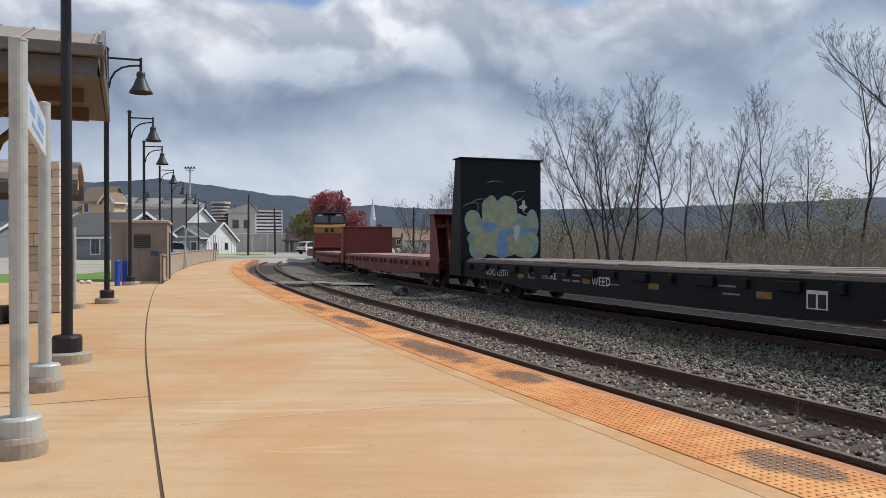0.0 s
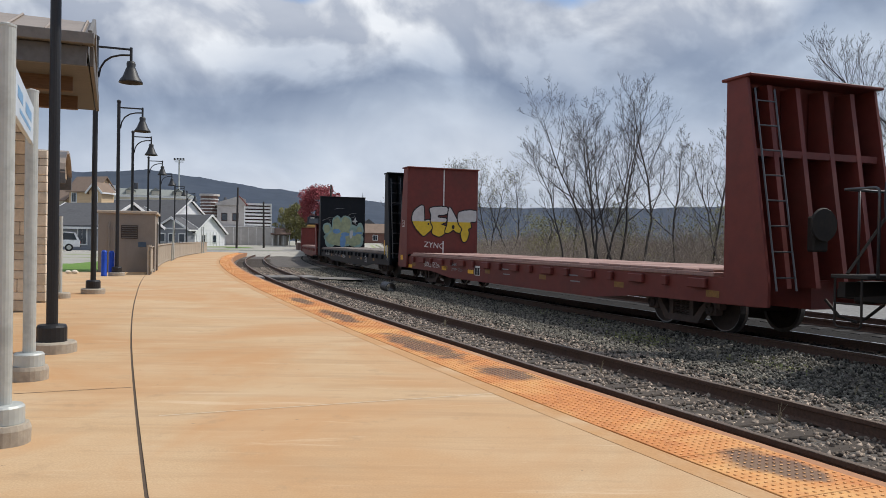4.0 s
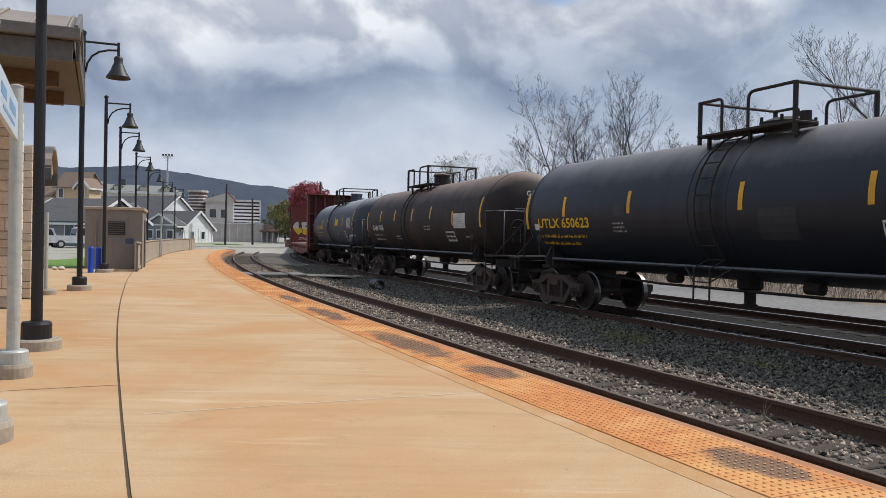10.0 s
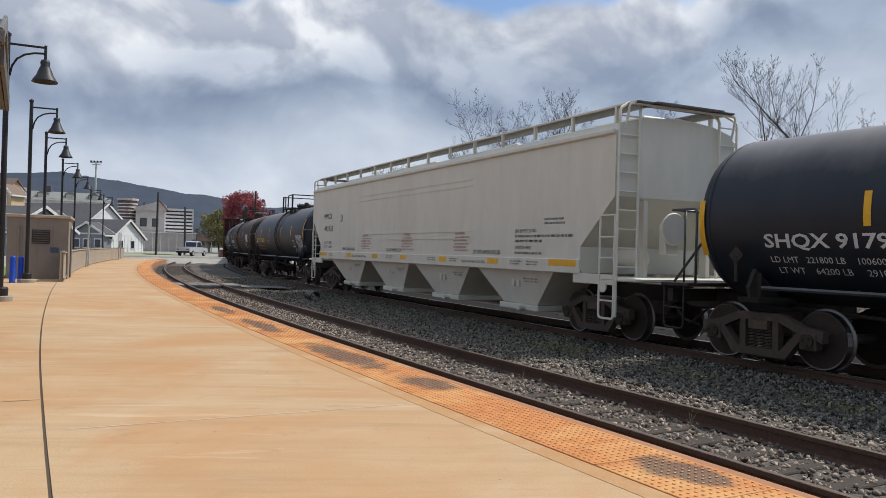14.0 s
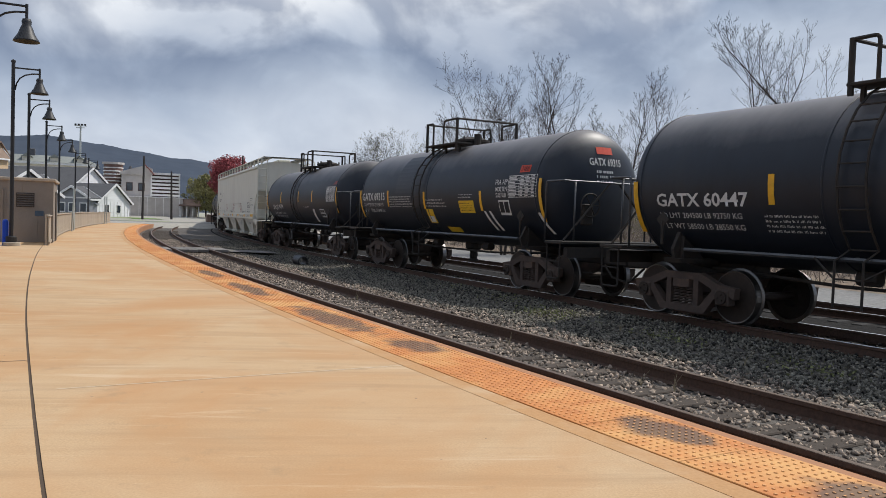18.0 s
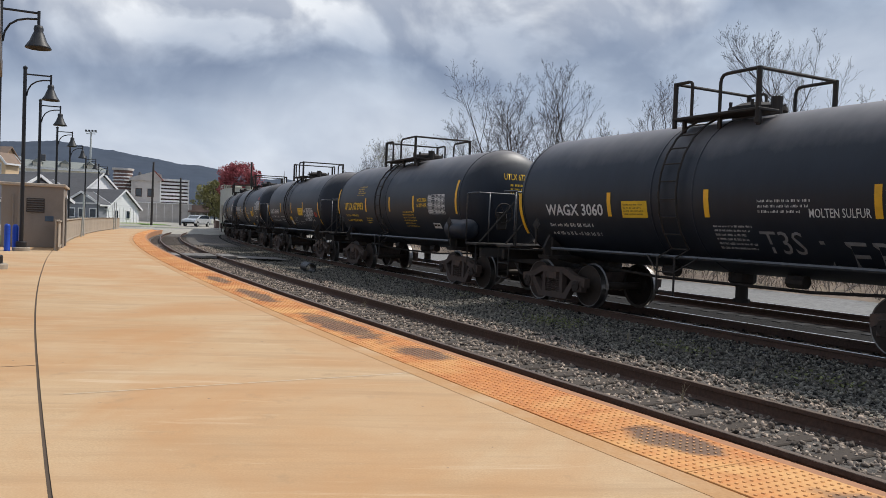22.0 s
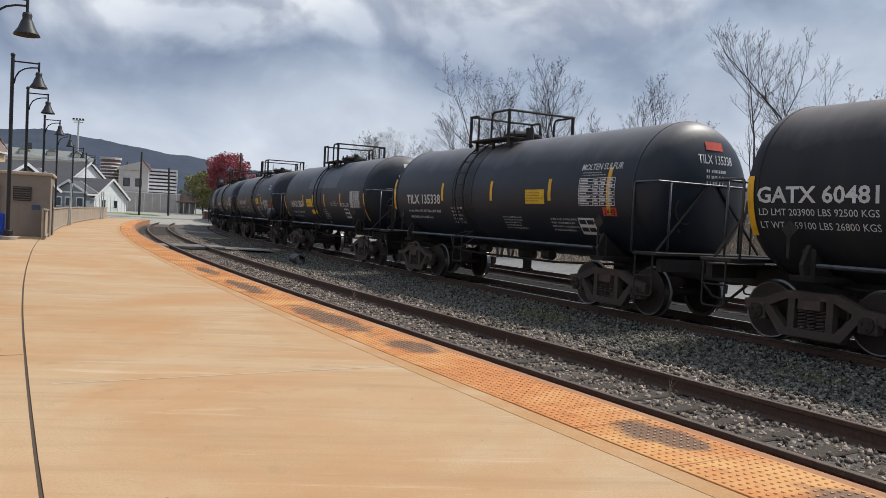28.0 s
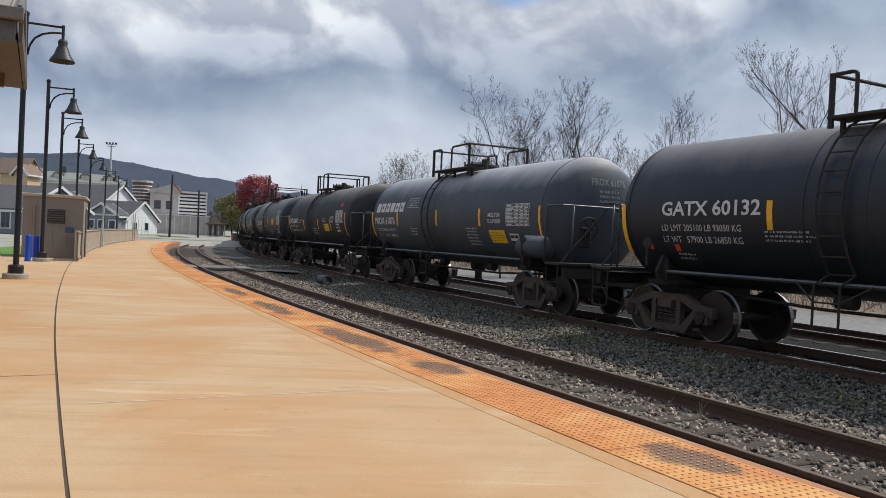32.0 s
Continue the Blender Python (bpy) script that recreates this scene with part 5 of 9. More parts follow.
    sk.fit("LD LMT 222500 LBS 100950 KGS", 0.86, 1.83, 2.58, 1.92, W)
    sk.fit("LT WT   63500 LBS   28800 KGS", 0.90, 1.65, 2.58, 1.74, W)
    for k in range(6):
        sk.panel("logo_block", 0.86 + 0.42 * k, 2.46, 0.33, 0.30, W, lean=0.05)
        if k % 3:
            sk.panel("logo_counter", 0.97 + 0.42 * k, 2.56, 0.11, 0.10, M["tank_grey"], lift=0.005, lean=0.03)
    sk.head_mark("PROX 61076", M["decal_grey"], None, 3.0, 0.95)
    c, L = span(17)
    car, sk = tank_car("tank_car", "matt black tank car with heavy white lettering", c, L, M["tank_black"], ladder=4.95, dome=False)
    dress(sk, "GATX 60132", (1.51, 2.22, 3.70, 2.48), W, std(0, 11.6, 1.54, 1.99, (3.81, 6.2, 8.4)), [(3.75, 1.80, 0.95, 0.2, 3), (1.75, 1.45, 0.5, 0.14, 2)], None, None, (5.75, 1.47, 6.4, 1.63), None, seed=28)
    sk.fit("LD LMT 205100 LB 93050 KG", 1.50, 1.96, 3.30, 2.07, W)
    sk.fit("LT WT   57900 LB 26850 KG", 1.50, 1.76, 3.30, 1.87, W)
    sk.panel("red_mark", 1.06, 1.62, 0.10, 0.10, M["decal_red"])
    sk.panel("red_mark", 1.72, 1.60, 0.12, 0.12, M["decal_red"])


def flat_car(i, label, paint, deckmat, low=False, mark="", graffiti=None):
    """Bulkhead flat car: fishbelly sills, plank deck, a bulkhead at each end."""
    c, L = span(i)
    if i == 2:
        c, L = c + 0.05, L - 0.20
    car = thing("bulkhead_flat_car", label, "flat car", group=GROUP)
    h = L / 2 - 0.85
    dz, top = 1.13, 2.75 if low else 4.52
    tb = L / 2 - 3.30
    for s in (-1, 1):
        truck(car, s * tb)
        coupler(car, s * L / 2, s)
    bm = B()
    prism(bm, [(-h, 0.60), (-h, dz - 0.06), (h, dz - 0.06), (h, 0.60), (h - 3.4, 0.58), (h - 5.2, 0.42), (-h + 5.2, 0.42), (-h + 3.4, 0.58)], 1.32, 1.40)
    prism(bm, [(-h, 0.60), (-h, dz - 0.06), (h, dz - 0.06), (h, 0.60), (h - 3.4, 0.58), (h - 5.2, 0.42), (-h + 5.2, 0.42), (-h + 3.4, 0.58)], -1.40, -1.32)
    box(bm, 0, 0, 0.80, 2 * h, 0.5, 0.5)
    for k in range(9):
        box(bm, -h + (k + 0.5) * 2 * h / 9, 0, 0.88, 0.12, 2.6, 0.3)
    part("underframe", bm, paint, car)
    for k in range(18):
        bm = box(B(), -h + 1.5 + k * (2 * h - 3) / 17, 1.45, dz - 0.19, 0.16 if k % 2 else 0.50, 0.09, 0.18, 0.015)
        part("stake_pocket", bm, paint, car)
    bm = box(B(), 0, 0, dz - 0.02, 2 * h - 2.2, 2.84, 0.08, 0.01)
    part("deck", bm, deckmat, car)
    n = 40
    w = (2 * h - 2.3) / n
    pl = box(B(), 0, 0, 0, w - 0.02, 2.74, 0.045, 0.008)
    first = part("deck_plank", pl, deckmat, car)
    random.seed(i)
    for k in range(n):
        m = pose(-h + 1.15 + (k + 0.5) * w, 0, dz + 0.04 + random.uniform(-.006, .012), 0, 0, random.uniform(-.2, .2))
        if k == 0:
            first.matrix_basis = m
        else:
            share("deck_plank", first.data, car, m)
    for s in (-1, 1):
        # bulkhead: sloped outer side plates, inner board, posts and a ladder on the outer face
        prof = [(s * (h + 0.30), 0.62), (s * (h + 0.30), dz - 0.1), (s * (h - 0.28), top), (s * (h - 0.75), top), (s * (h - 0.75), 0.62)]
        for y in (-1, 1):
            bm = B()
            prism(bm, prof, y * 1.46 - 0.03, y * 1.46 + 0.03)
            bmesh.ops.recalc_face_normals(bm, faces=bm.faces)
            part("side_plate", bm, paint, car)
        bm = box(B(), s * (h - 0.72), 0, (top + dz) / 2, 0.07, 2.86, top - dz, 0.01)
        part("bulkhead_board", bm, paint, car)
        bm = B()
        box(bm, s * (h - 0.50), 0, top + 0.01, 0.72, 3.06, 0.05, 0.012)
        part("bulkhead_cap", bm, paint, car)
        for y in (-0.95, -0.32, 0.32, 0.95):
            bm = B()
            prism(bm, [(s * (h + 0.22), dz - 0.2), (s * (h - 0.33), top - 0.1), (s * (h - 0.66), top - 0.1), (s * (h - 0.66), dz - 0.2)], y - 0.05, y + 0.05)
            bmesh.ops.recalc_face_normals(bm, faces=bm.faces)
            part("bulkhead_post", bm, paint, car)
        bm = box(B(), s * (h - 0.30), 0, (top + dz) / 2 + 0.4, 0.3, 2.8, 0.12)
        part("cross_beam", bm, paint, car)
        if not low:
            bm = B()
            for y in (0.94, 1.36):
                tube(bm, [(s * (h + 0.36), y, 0.9), (s * (h - 0.22), y, top - 0.2)], 0.018, 5)
            for k in range(8):
                f = (k + 0.5) / 8
                tube(bm, [(s * (h + 0.36 - 0.58 * f), 0.94, 0.9 + (top - 1.1) * f), (s * (h + 0.36 - 0.58 * f), 1.36, 0.9 + (top - 1.1) * f)], 0.015, 5)
            part("end_ladder", bm, M["pipe"], car)
    bm = B()
    lathe(bm, [(0.02, 0), (0.27, 0.0), (0.29, 0.03), (0.27, 0.06), (0.02, 0.05)], 18, "X", Matrix.Translation((-h - 0.45, 0.45, 2.0)))
    box(bm, -h - 0.30, 0.45, 1.85, 0.16, 0.34, 0.6, 0.03)
    part("hand_brake", bm, M["under"], car)
    # paint on the near sill
    def side(name, u, z, w, hh, m, y=1.435):
        bm = B()
        q = [(h + 0.85 - u, y, z), (h + 0.85 - u - w, y, z), (h + 0.85 - u - w, y, z + hh), (h + 0.85 - u, y, z + hh)]
        bm.faces.new([bm.verts.new(p) for p in q])
        return part(name, bm, m, car)
    for u in (5.7, 9.2, 11.85, 14.95, 17.9, 20.4) if i == 1 else (2.1, 5.5, 9.0, 12.5, 16.0, 19.0):
        side("reflector", u, 0.70, 0.36, 0.12, M["dim_tape"], 1.408)
    if i == 2:
        side("reflector", 0.86, 0.90, 0.30, 0.19, M["stripe"], 1.496)
        side("reflector", 1.62, 0.62, 0.44, 0.12, M["stripe"], 1.408)
        side("reflector", 5.30, 0.66, 0.44, 0.13, M["stripe"], 1.408)
        side("reflector", 7.65, 0.64, 0.46, 0.12, M["stripe"], 1.408)
        side("plate_box", 1.02, 2.21, 0.28, 0.27, M["decal_white"], 1.493)
        side("plate_field", 1.04, 2.23, 0.24, 0.23, paint, 1.496)
        flip = Matrix(((-1, 0, 0, 0), (0, 0, 1, 0), (0, 1, 0, 0), (0, 0, 0, 1)))
        letters("C", 0.17, M["decal_white"], car, Matrix.Translation((h - 0.25, 1.499, 2.25)) @ flip, bold=0.004)
        letters("PLATE", 0.075, M["decal_white"], car, Matrix.Translation((h - 0.205, 1.499, 2.39)) @ flip)
        letters("LD LMT  190300", 0.15, M["decal_grey"], car, Matrix.Translation((h - 5.35, 1.408, 0.84)) @ flip)
        letters("LT WT    77200", 0.15, M["decal_grey"], car, Matrix.Translation((h - 5.35, 1.408, 0.66)) @ flip)
    if i == 1:
        # tape and a dripping tag on the rear side plate
        side("reflector", L - 1.56, 1.05, 0.10, 0.62, M["stripe"], 1.496)
        flip = Matrix(((-1, 0, 0, 0), (0, 0, 1, 0), (0, 1, 0, 0), (0, 0, 0, 1)))
        for word, u, z, size in (("SMOKE", 7.12, 0.74, 0.25), ("WEED", 9.62, 0.68, 0.29), ("C", 6.35, 0.74, 0.17)):
            letters(word, size, M["decal_white"], car, Matrix.Translation((h + 0.85 - u, 1.409, z)) @ flip, "graffiti" if size > 0.2 else "lettering")
        for u in (8.25, 8.72):
            for z in (0.72, 0.86):
                side("small_writing", u, z, 0.36, 0.045, M["decal_grey"], 1.408)
        rt = random.Random(3)
        for k in range(7):
            x0, zz = L - 1.50 + 0.10 * k, 1.28 + 0.10 * rt.random()
            bm = tube(B(), [(h + 0.85 - x0, 1.494, zz + 0.16 * rt.random()), (h + 0.85 - x0 - 0.05, 1.494, zz - 0.05), (h + 0.85 - x0 - 0.02, 1.494, zz - rt.uniform(0.10, 0.55))], [0.014, 0.018, 0.006], 4)
            part("graffiti_drip", bm, M["decal_white"] if k % 3 else M["spray_yellow"], car, "dripping sprayed tag")
    if mark:
        letters(mark, 0.27, M["decal_white"], car, Matrix.Translation((h - 2.6, 1.408, 0.72)) @ Matrix(((-1, 0, 0, 0), (0, 0, 1, 0), (0, 1, 0, 0), (0, 0, 0, 1))))
        for k, u in enumerate((6.2, 10.2, 14.0)):
            for j in range(2):
                side("small_writing", u + 0.1 * j, 0.86 - 0.14 * j, 0.45, 0.03, M["decal_grey"], 1.408)
        f = side("stencil_box", 8.2 if i == 2 else 16.05, 0.60, 0.42, 0.30, M["decal_white"], 1.408)
        side("stencil_field", 8.23 if i == 2 else 16.08, 0.62, 0.16, 0.22, M["decal_black"], 1.411)
        side("stencil_field", 8.43 if i == 2 else 16.28, 0.62, 0.16, 0.22, M["decal_black"], 1.411)
    if graffiti:
        graffiti(car, h - 0.76, dz)
    CARS.append((car, tb, c))
    return car


def ring(bm, cx, cz, rx, rz, x, n=20, tilt=0.0):
    """A filled oval on the inner face of a bulkhead (facing the rear)."""
    vs = []
    for k in range(n):
        a = 2 * math.pi * k / n
        u, v = rx * math.cos(a), rz * math.sin(a)
        vs.append(bm.verts.new((x, cx + u * math.cos(tilt) - v * math.sin(tilt), cz + u * math.sin(tilt) + v * math.cos(tilt))))
    bm.faces.new(vs[::-1])


M["spray_teal"] = mat("pale_teal_spray", (0.27, 0.38, 0.33), (0.19, 0.28, 0.25), 0.7, grain=4, stain=2, bump=0.0)
M["spray_olive"] = mat("olive_green_spray", (0.36, 0.39, 0.23), (0.25, 0.28, 0.18), 0.7, grain=4, stain=2, bump=0.0)
M["spray_blue"] = mat("sky_blue_spray", (0.16, 0.30, 0.52), (0.12, 0.23, 0.40), 0.7, grain=6, stain=2, bump=0.0)
M["spray_silver"] = mat("silver_spray", (0.52, 0.52, 0.50), (0.42, 0.42, 0.41), 0.5, grain=6, stain=2, bump=0.0)
M["spray_yellow"] = mat("yellow_spray", (0.62, 0.44, 0.03), (0.50, 0.36, 0.03), 0.6, grain=6, stain=2, bump=0.0)


def bubble_paint(car, x, z0):
    """Rounded teal, olive and blue shapes on the black board; the board faces the rear."""
    for name, m, lift, spots in (
            ("graffiti_outline", "spray_teal", 0.006, ((1.06, 1.28, 0.31, 0.38), (0.40, 1.55, 0.36, 0.62), (-0.18, 1.60, 0.42, 0.60), (0.0, 0.75, 1.20, 0.66), (0.85, 0.42, 0.36, 0.40), (-0.95, 0.55, 0.46, 0.50), (-1.14, 1.22, 0.28, 0.46), (-0.62, 1.25, 0.40, 0.35))),
            ("graffiti_fill", "spray_olive", 0.010, ((1.08, 1.26, 0.21, 0.28), (0.42, 1.52, 0.27, 0.52), (-0.18, 1.58, 0.33, 0.51), (0.25, 0.62, 0.85, 0.50), (-0.75, 0.60, 0.50, 0.48), (-1.10, 1.12, 0.18, 0.34), (0.05, 1.10, 0.55, 0.30))),
            ("graffiti_band", "spray_blue", 0.014, ((0.42, 1.12, 0.26, 0.16), (0.0, 0.45, 0.19, 0.44), (-0.15, 0.92, 0.28, 0.14), (-1.1, 1.02, 0.22, 0.07), (-0.78, 0.95, 0.14, 0.12))),
            ("graffiti_flash", "spray_silver", 0.018, ((-0.55, 0.92, 0.10, 0.28), (-0.62, 1.02, 0.05, 0.20), (-0.80, 1.80, 0.16, 0.07), (-0.82, 1.86, 0.06, 0.19)))):
        for n, (cy, cz, rx, rz) in enumerate(spots):
            bm = B()
            vs = []
            for q in range(26):
                a = 2 * math.pi * q / 26
                w = 1 + 0.16 * noise.noise(Vector((math.cos(a) * 1.6 + n * 5, math.sin(a) * 1.6, lift * 90)))
                yy, zz = cy + rx * w * math.cos(a), max(0.02, cz + rz * w * math.sin(a))
                vs.append(bm.verts.new((x - 0.002 - lift - 0.0003 * n, max(-1.40, min(1.40, yy)), z0 + zz)))
            bm.faces.new(vs[::-1])
            part(name, bm, M[m], car, "sprayed graffiti shape")
    for cy, cz, r0, a0, a1 in ((1.0, 1.65, 0.45, 0.3, 2.2), (0.7, 1.75, 0.5, 0.6, 2.0), (1.15, 1.75, 0.3, 2.4, 4.0), (-0.75, 2.1, 0.4, 0.2, 1.9), (-1.05, 1.75, 0.3, 4.2, 6.0), (-0.5, 2.2, 0.3, 3.3, 4.9), (0.2, 2.3, 0.6, 0.9, 2.0)):
        pts = [(x - 0.012, cy + r0 * math.cos(a0 + (a1 - a0) * q / 8), z0 + cz + 0.6 * r0 * math.sin(a0 + (a1 - a0) * q / 8)) for q in range(9)]
        part("graffiti_wisp", tube(B(), pts, [0.004, 0.008, 0.012, 0.014, 0.014, 0.012, 0.010, 0.008, 0.004], 4), M["decal_grey"], car, "thin sprayed wisp")


def leaf_paint(car, x, z0):
    """Fat round graffiti letters, silver above and yellow below with black edges, on the red board."""
    m = Matrix(((0, 0, -1, x - 0.02), (-1, 0, 0, 0), (0, 1, 0, 0), (0, 0, 0, 1)))
    # corners of each letter, metres from the board's middle and above the deck
    glyphs = (
        ((-0.84, 1.91), (-1.06, 1.83), (-1.24, 1.64), (-1.29, 1.34), (-1.17, 1.08), (-0.98, 0.86), (-0.81, 0.73), (-0.65, 0.84), (-0.49, 0.99), (-0.44, 1.16), (-0.53, 1.32), (-0.67, 1.36), (-0.78, 1.32), (-0.80, 1.55)),
        ((-0.54, 1.83), (0.14, 1.88), (0.15, 1.62), (-0.20, 1.56), (-0.20, 1.46), (0.12, 1.43), (0.10, 1.28), (-0.16, 1.20), (0.12, 1.12), (0.12, 0.92), (-0.08, 0.73), (-0.28, 0.74), (-0.46, 0.86), (-0.42, 1.08), (-0.52, 1.30), (-0.50, 1.55)),
        ((0.26, 1.88), (0.43, 1.66), (0.62, 1.34), (0.77, 1.12), (0.76, 0.90), (0.58, 0.90), (0.44, 0.99), (0.30, 0.90), (0.13, 0.86), (0.10, 0.95), (0.18, 1.20), (0.20, 1.50)),
        ((0.68, 1.70), (1.42, 1.76), (1.42, 1.36), (1.17, 1.32), (1.20, 1.10), (1.08, 1.04), (1.10, 0.82), (1.00, 0.56), (0.85, 0.54), (0.76, 0.82), (0.82, 1.04), (0.66, 1.26)))

    def rounded(pts, grow=0.0):
        P = [Vector((a, b, 0)) for a, b in pts]
        if sum(p.x * q.y - q.x * p.y for p, q in zip(P, P[1:] + P[:1])) < 0:
            P.reverse()
        n = len(P)
        Q = []
        for i in range(n):
            a, b, c, d = P[i - 1], P[i], P[(i + 1) % n], P[(i + 2) % n]
            for u in (0.0, 0.33, 0.67):
                Q.append(0.5 * ((2 * b) + (c - a) * u + (2 * a - 5 * b + 4 * c - d) * u * u + (3 * b - a - 3 * c + d) * u ** 3))
        if grow:
            n = len(Q)
            Q = [Q[i] + Vector(((Q[(i + 1) % n] - Q[i - 1]).y, -(Q[(i + 1) % n] - Q[i - 1]).x, 0)).normalized() * grow for i in range(n)]
        return Q

    def blob(pts, mat_, lift, lo=None, hi=None):
        bm = B()
        bm.faces.new([bm.verts.new(p) for p in pts])
        bmesh.ops.triangulate(bm, faces=bm.faces[:])
        for cut, keep in ((lo, 1), (hi, -1)):
            if cut is not None:
                bmesh.ops.bisect_plane(bm, geom=bm.verts[:] + bm.edges[:] + bm.faces[:], plane_co=(0, cut, 0), plane_no=(0, -keep, 0), clear_outer=True)
        for v in bm.verts:
            v.co.x = max(-1.43, min(1.43, v.co.x))
        part("graffiti_letter", bm, mat_, car, "fat round graffiti letter", at=m @ Matrix.Translation((0, z0, lift)))
    for n, pts in enumerate(glyphs):
        blob(rounded(pts, 0.045), M["decal_black"], 0.003 + 0.004 * n)
        blob(rounded(pts), M["spray_silver"], 0.0045 + 0.004 * n, lo=1.30)
        blob(rounded(pts), M["spray_yellow"], 0.0045 + 0.004 * n, hi=1.30)
    for cx, cz, r in ((0.43, 1.10, 0.06), (-0.62, 1.20, 0.03)):
        blob([Vector((cx + r * math.cos(k * 0.628), cz + r * 1.4 * math.sin(k * 0.628), 0)) for k in range(10)], M["decal_black"], 0.022)
    letters("ZYNC", 0.31, M["decal_white"], car, m @ Matrix.Translation((-0.80, z0 + 0.30, 0.006)) @ Matrix.Rotation(radians(-5), 4, "Z"), "tag")
    bm = box(B(), x - 0.012, -0.02, z0 + 2.62, 0.006, 0.045, 1.48)
    part("centre_stripe", bm, M["decal_white"], car)
    bm = box(B(), x - 0.012, -0.02, z0 + 0.28, 0.006, 0.045, 0.52)
    part("centre_stripe", bm, M["decal_white"], car)


def hopper_car():
    c, L = span(6)
    c += 0.20
    car = thing("covered_hopper_car", "pale grey covered hopper car with four bays and roof walkway", "hopper car", group=GROUP)
    pt = M["hopper"]
    h = L / 2 - 0.85
    tb = L / 2 - 2.05
    for s in (-1, 1):
        truck(car, s * tb)
        coupler(car, s * L / 2, s)
    # body: sides, sloped ends, curved roof
    bm = B()

    def xe(z):
        return h - 0.02 - 1.06 * min(max((2.80 - z) / 0.97, 0.0), 1.0)
    zs = [(1.46, 1.30), (1.52, 1.40), (1.52, 1.83), (1.52, 2.80), (1.52, 4.02), (1.40, 4.20), (0.9, 4.34), (0.0, 4.42)]
    loop = zs + [(-y, z) for y, z in reversed(zs[:-1])]
    f = [bm.verts.new((xe(z), y, z)) for y, z in loop]
    b = [bm.verts.new((-xe(z), y, z)) for y, z in loop]
    n = len(loop)
    for k in range(n - 1):
        bm.faces.new((f[k], f[k + 1], b[k + 1], b[k]))
    bm.faces.new((f[n - 1], f[0], b[0], b[n - 1]))
    for e in (f, b):
        bm.faces.new([e[k] for k in range(3, n - 3)])
        bm.faces.new([e[2], e[3], e[n - 4], e[n - 3]])
        bm.faces.new([e[0], e[1], e[2], e[n - 3], e[n - 2], e[n - 1]])
    bmesh.ops.recalc_face_normals(bm, faces=bm.faces)
    part("body", bm, pt, car)
    # side sill, top chord and shallow ribs
    for y in (-1, 1):
        bm = box(B(), 0, y * 1.53, 1.43, 2 * h - 2.14, 0.05, 0.29, 0.012)
        part("side_sill", bm, pt, car)
        bm = box(B(), 0, y * 1.545, 4.04, 2 * h - 0.06, 0.07, 0.11, 0.025)
        part("top_chord", bm, pt, car)
        for z in (3.54, 3.38, 2.21, 2.02):
            bm = box(B(), 0.0, y * 1.525, z, 8.36, 0.016, 0.028)
            part("side_bead", bm, pt, car)
    # hopper bays
    xs = [h - 1.95, h - 6.40, h - 10.15, h - 14.15, -h + 1.95]
    for a, b2 in zip(xs, xs[1:]):
        bm = B()
        m = (a + b2) / 2
        tp = [(a - 0.02, 1.44), (b2 + 0.02, 1.44)]
        v = [bm.verts.new(p) for p in ((a - 0.02, 1.46, 1.45), (b2 + 0.02, 1.46, 1.45), (b2 + 0.02, -1.46, 1.45), (a - 0.02, -1.46, 1.45), (m + 0.75, 1.18, 0.50), (m - 0.75, 1.18, 0.50), (m - 0.75, -1.18, 0.50), (m + 0.75, -1.18, 0.50))]
        for q in ((0, 1, 5, 4), (1, 2, 6, 5), (2, 3, 7, 6), (3, 0, 4, 7), (4, 5, 6, 7), (3, 2, 1, 0)):
            bm.faces.new([v[k] for k in q])
        bmesh.ops.recalc_face_normals(bm, faces=bm.faces)
        bay = part("hopper_bay", bm, pt, car)
        bm = box(B(), m, 0, 0.42, 1.7, 2.5, 0.14, 0.02)
        cyl(bm, (m - 0.3, 1.25, 0.42), (m - 0.3, 1.42, 0.42), 0.07, seg=8)
        part("outlet_gate", bm, pt, bay)
        for k in (-0.16, 0.06):
            bm = box(B(), m + k, 1.345, 0.98, 0.12, 0.03, 0.14)
            part("vibrator_bracket", bm, pt, bay)
    bm = box(B(), 0, 0, 0.95, 2 * h + 0.6, 0.4, 0.3)
    part("centre_sill", bm, M["under"], car)
    # roof walkway on brackets, and hatches
    for y in (-1, 1):
        bm = box(B(), 0, y * 0.95, 4.60, 2 * h + 0.5, 0.56, 0.025)
        part("roof_walkway", bm, M["walk_grate"], car)
        bm = B()
        tube(bm, [(-h - 0.2, y * 1.24, 4.60), (h + 0.2, y * 1.24, 4.60)], 0.025, 5)
        part("walkway_edge", bm, pt, car)
        for k in range(14):
            bm = box(B(), -h + 0.4 + k * (2 * h - 0.8) / 13, y * 1.22, 4.44, 0.06, 0.07, 0.32)
            part("walkway_bracket", bm, pt, car)
    for k in range(4):
        bm = box(B(), -h + (k + 0.5) * 2 * h / 4, 0, 4.50, 3.6, 0.62, 0.12, 0.03)
        part("roof_hatch", bm, pt, car)
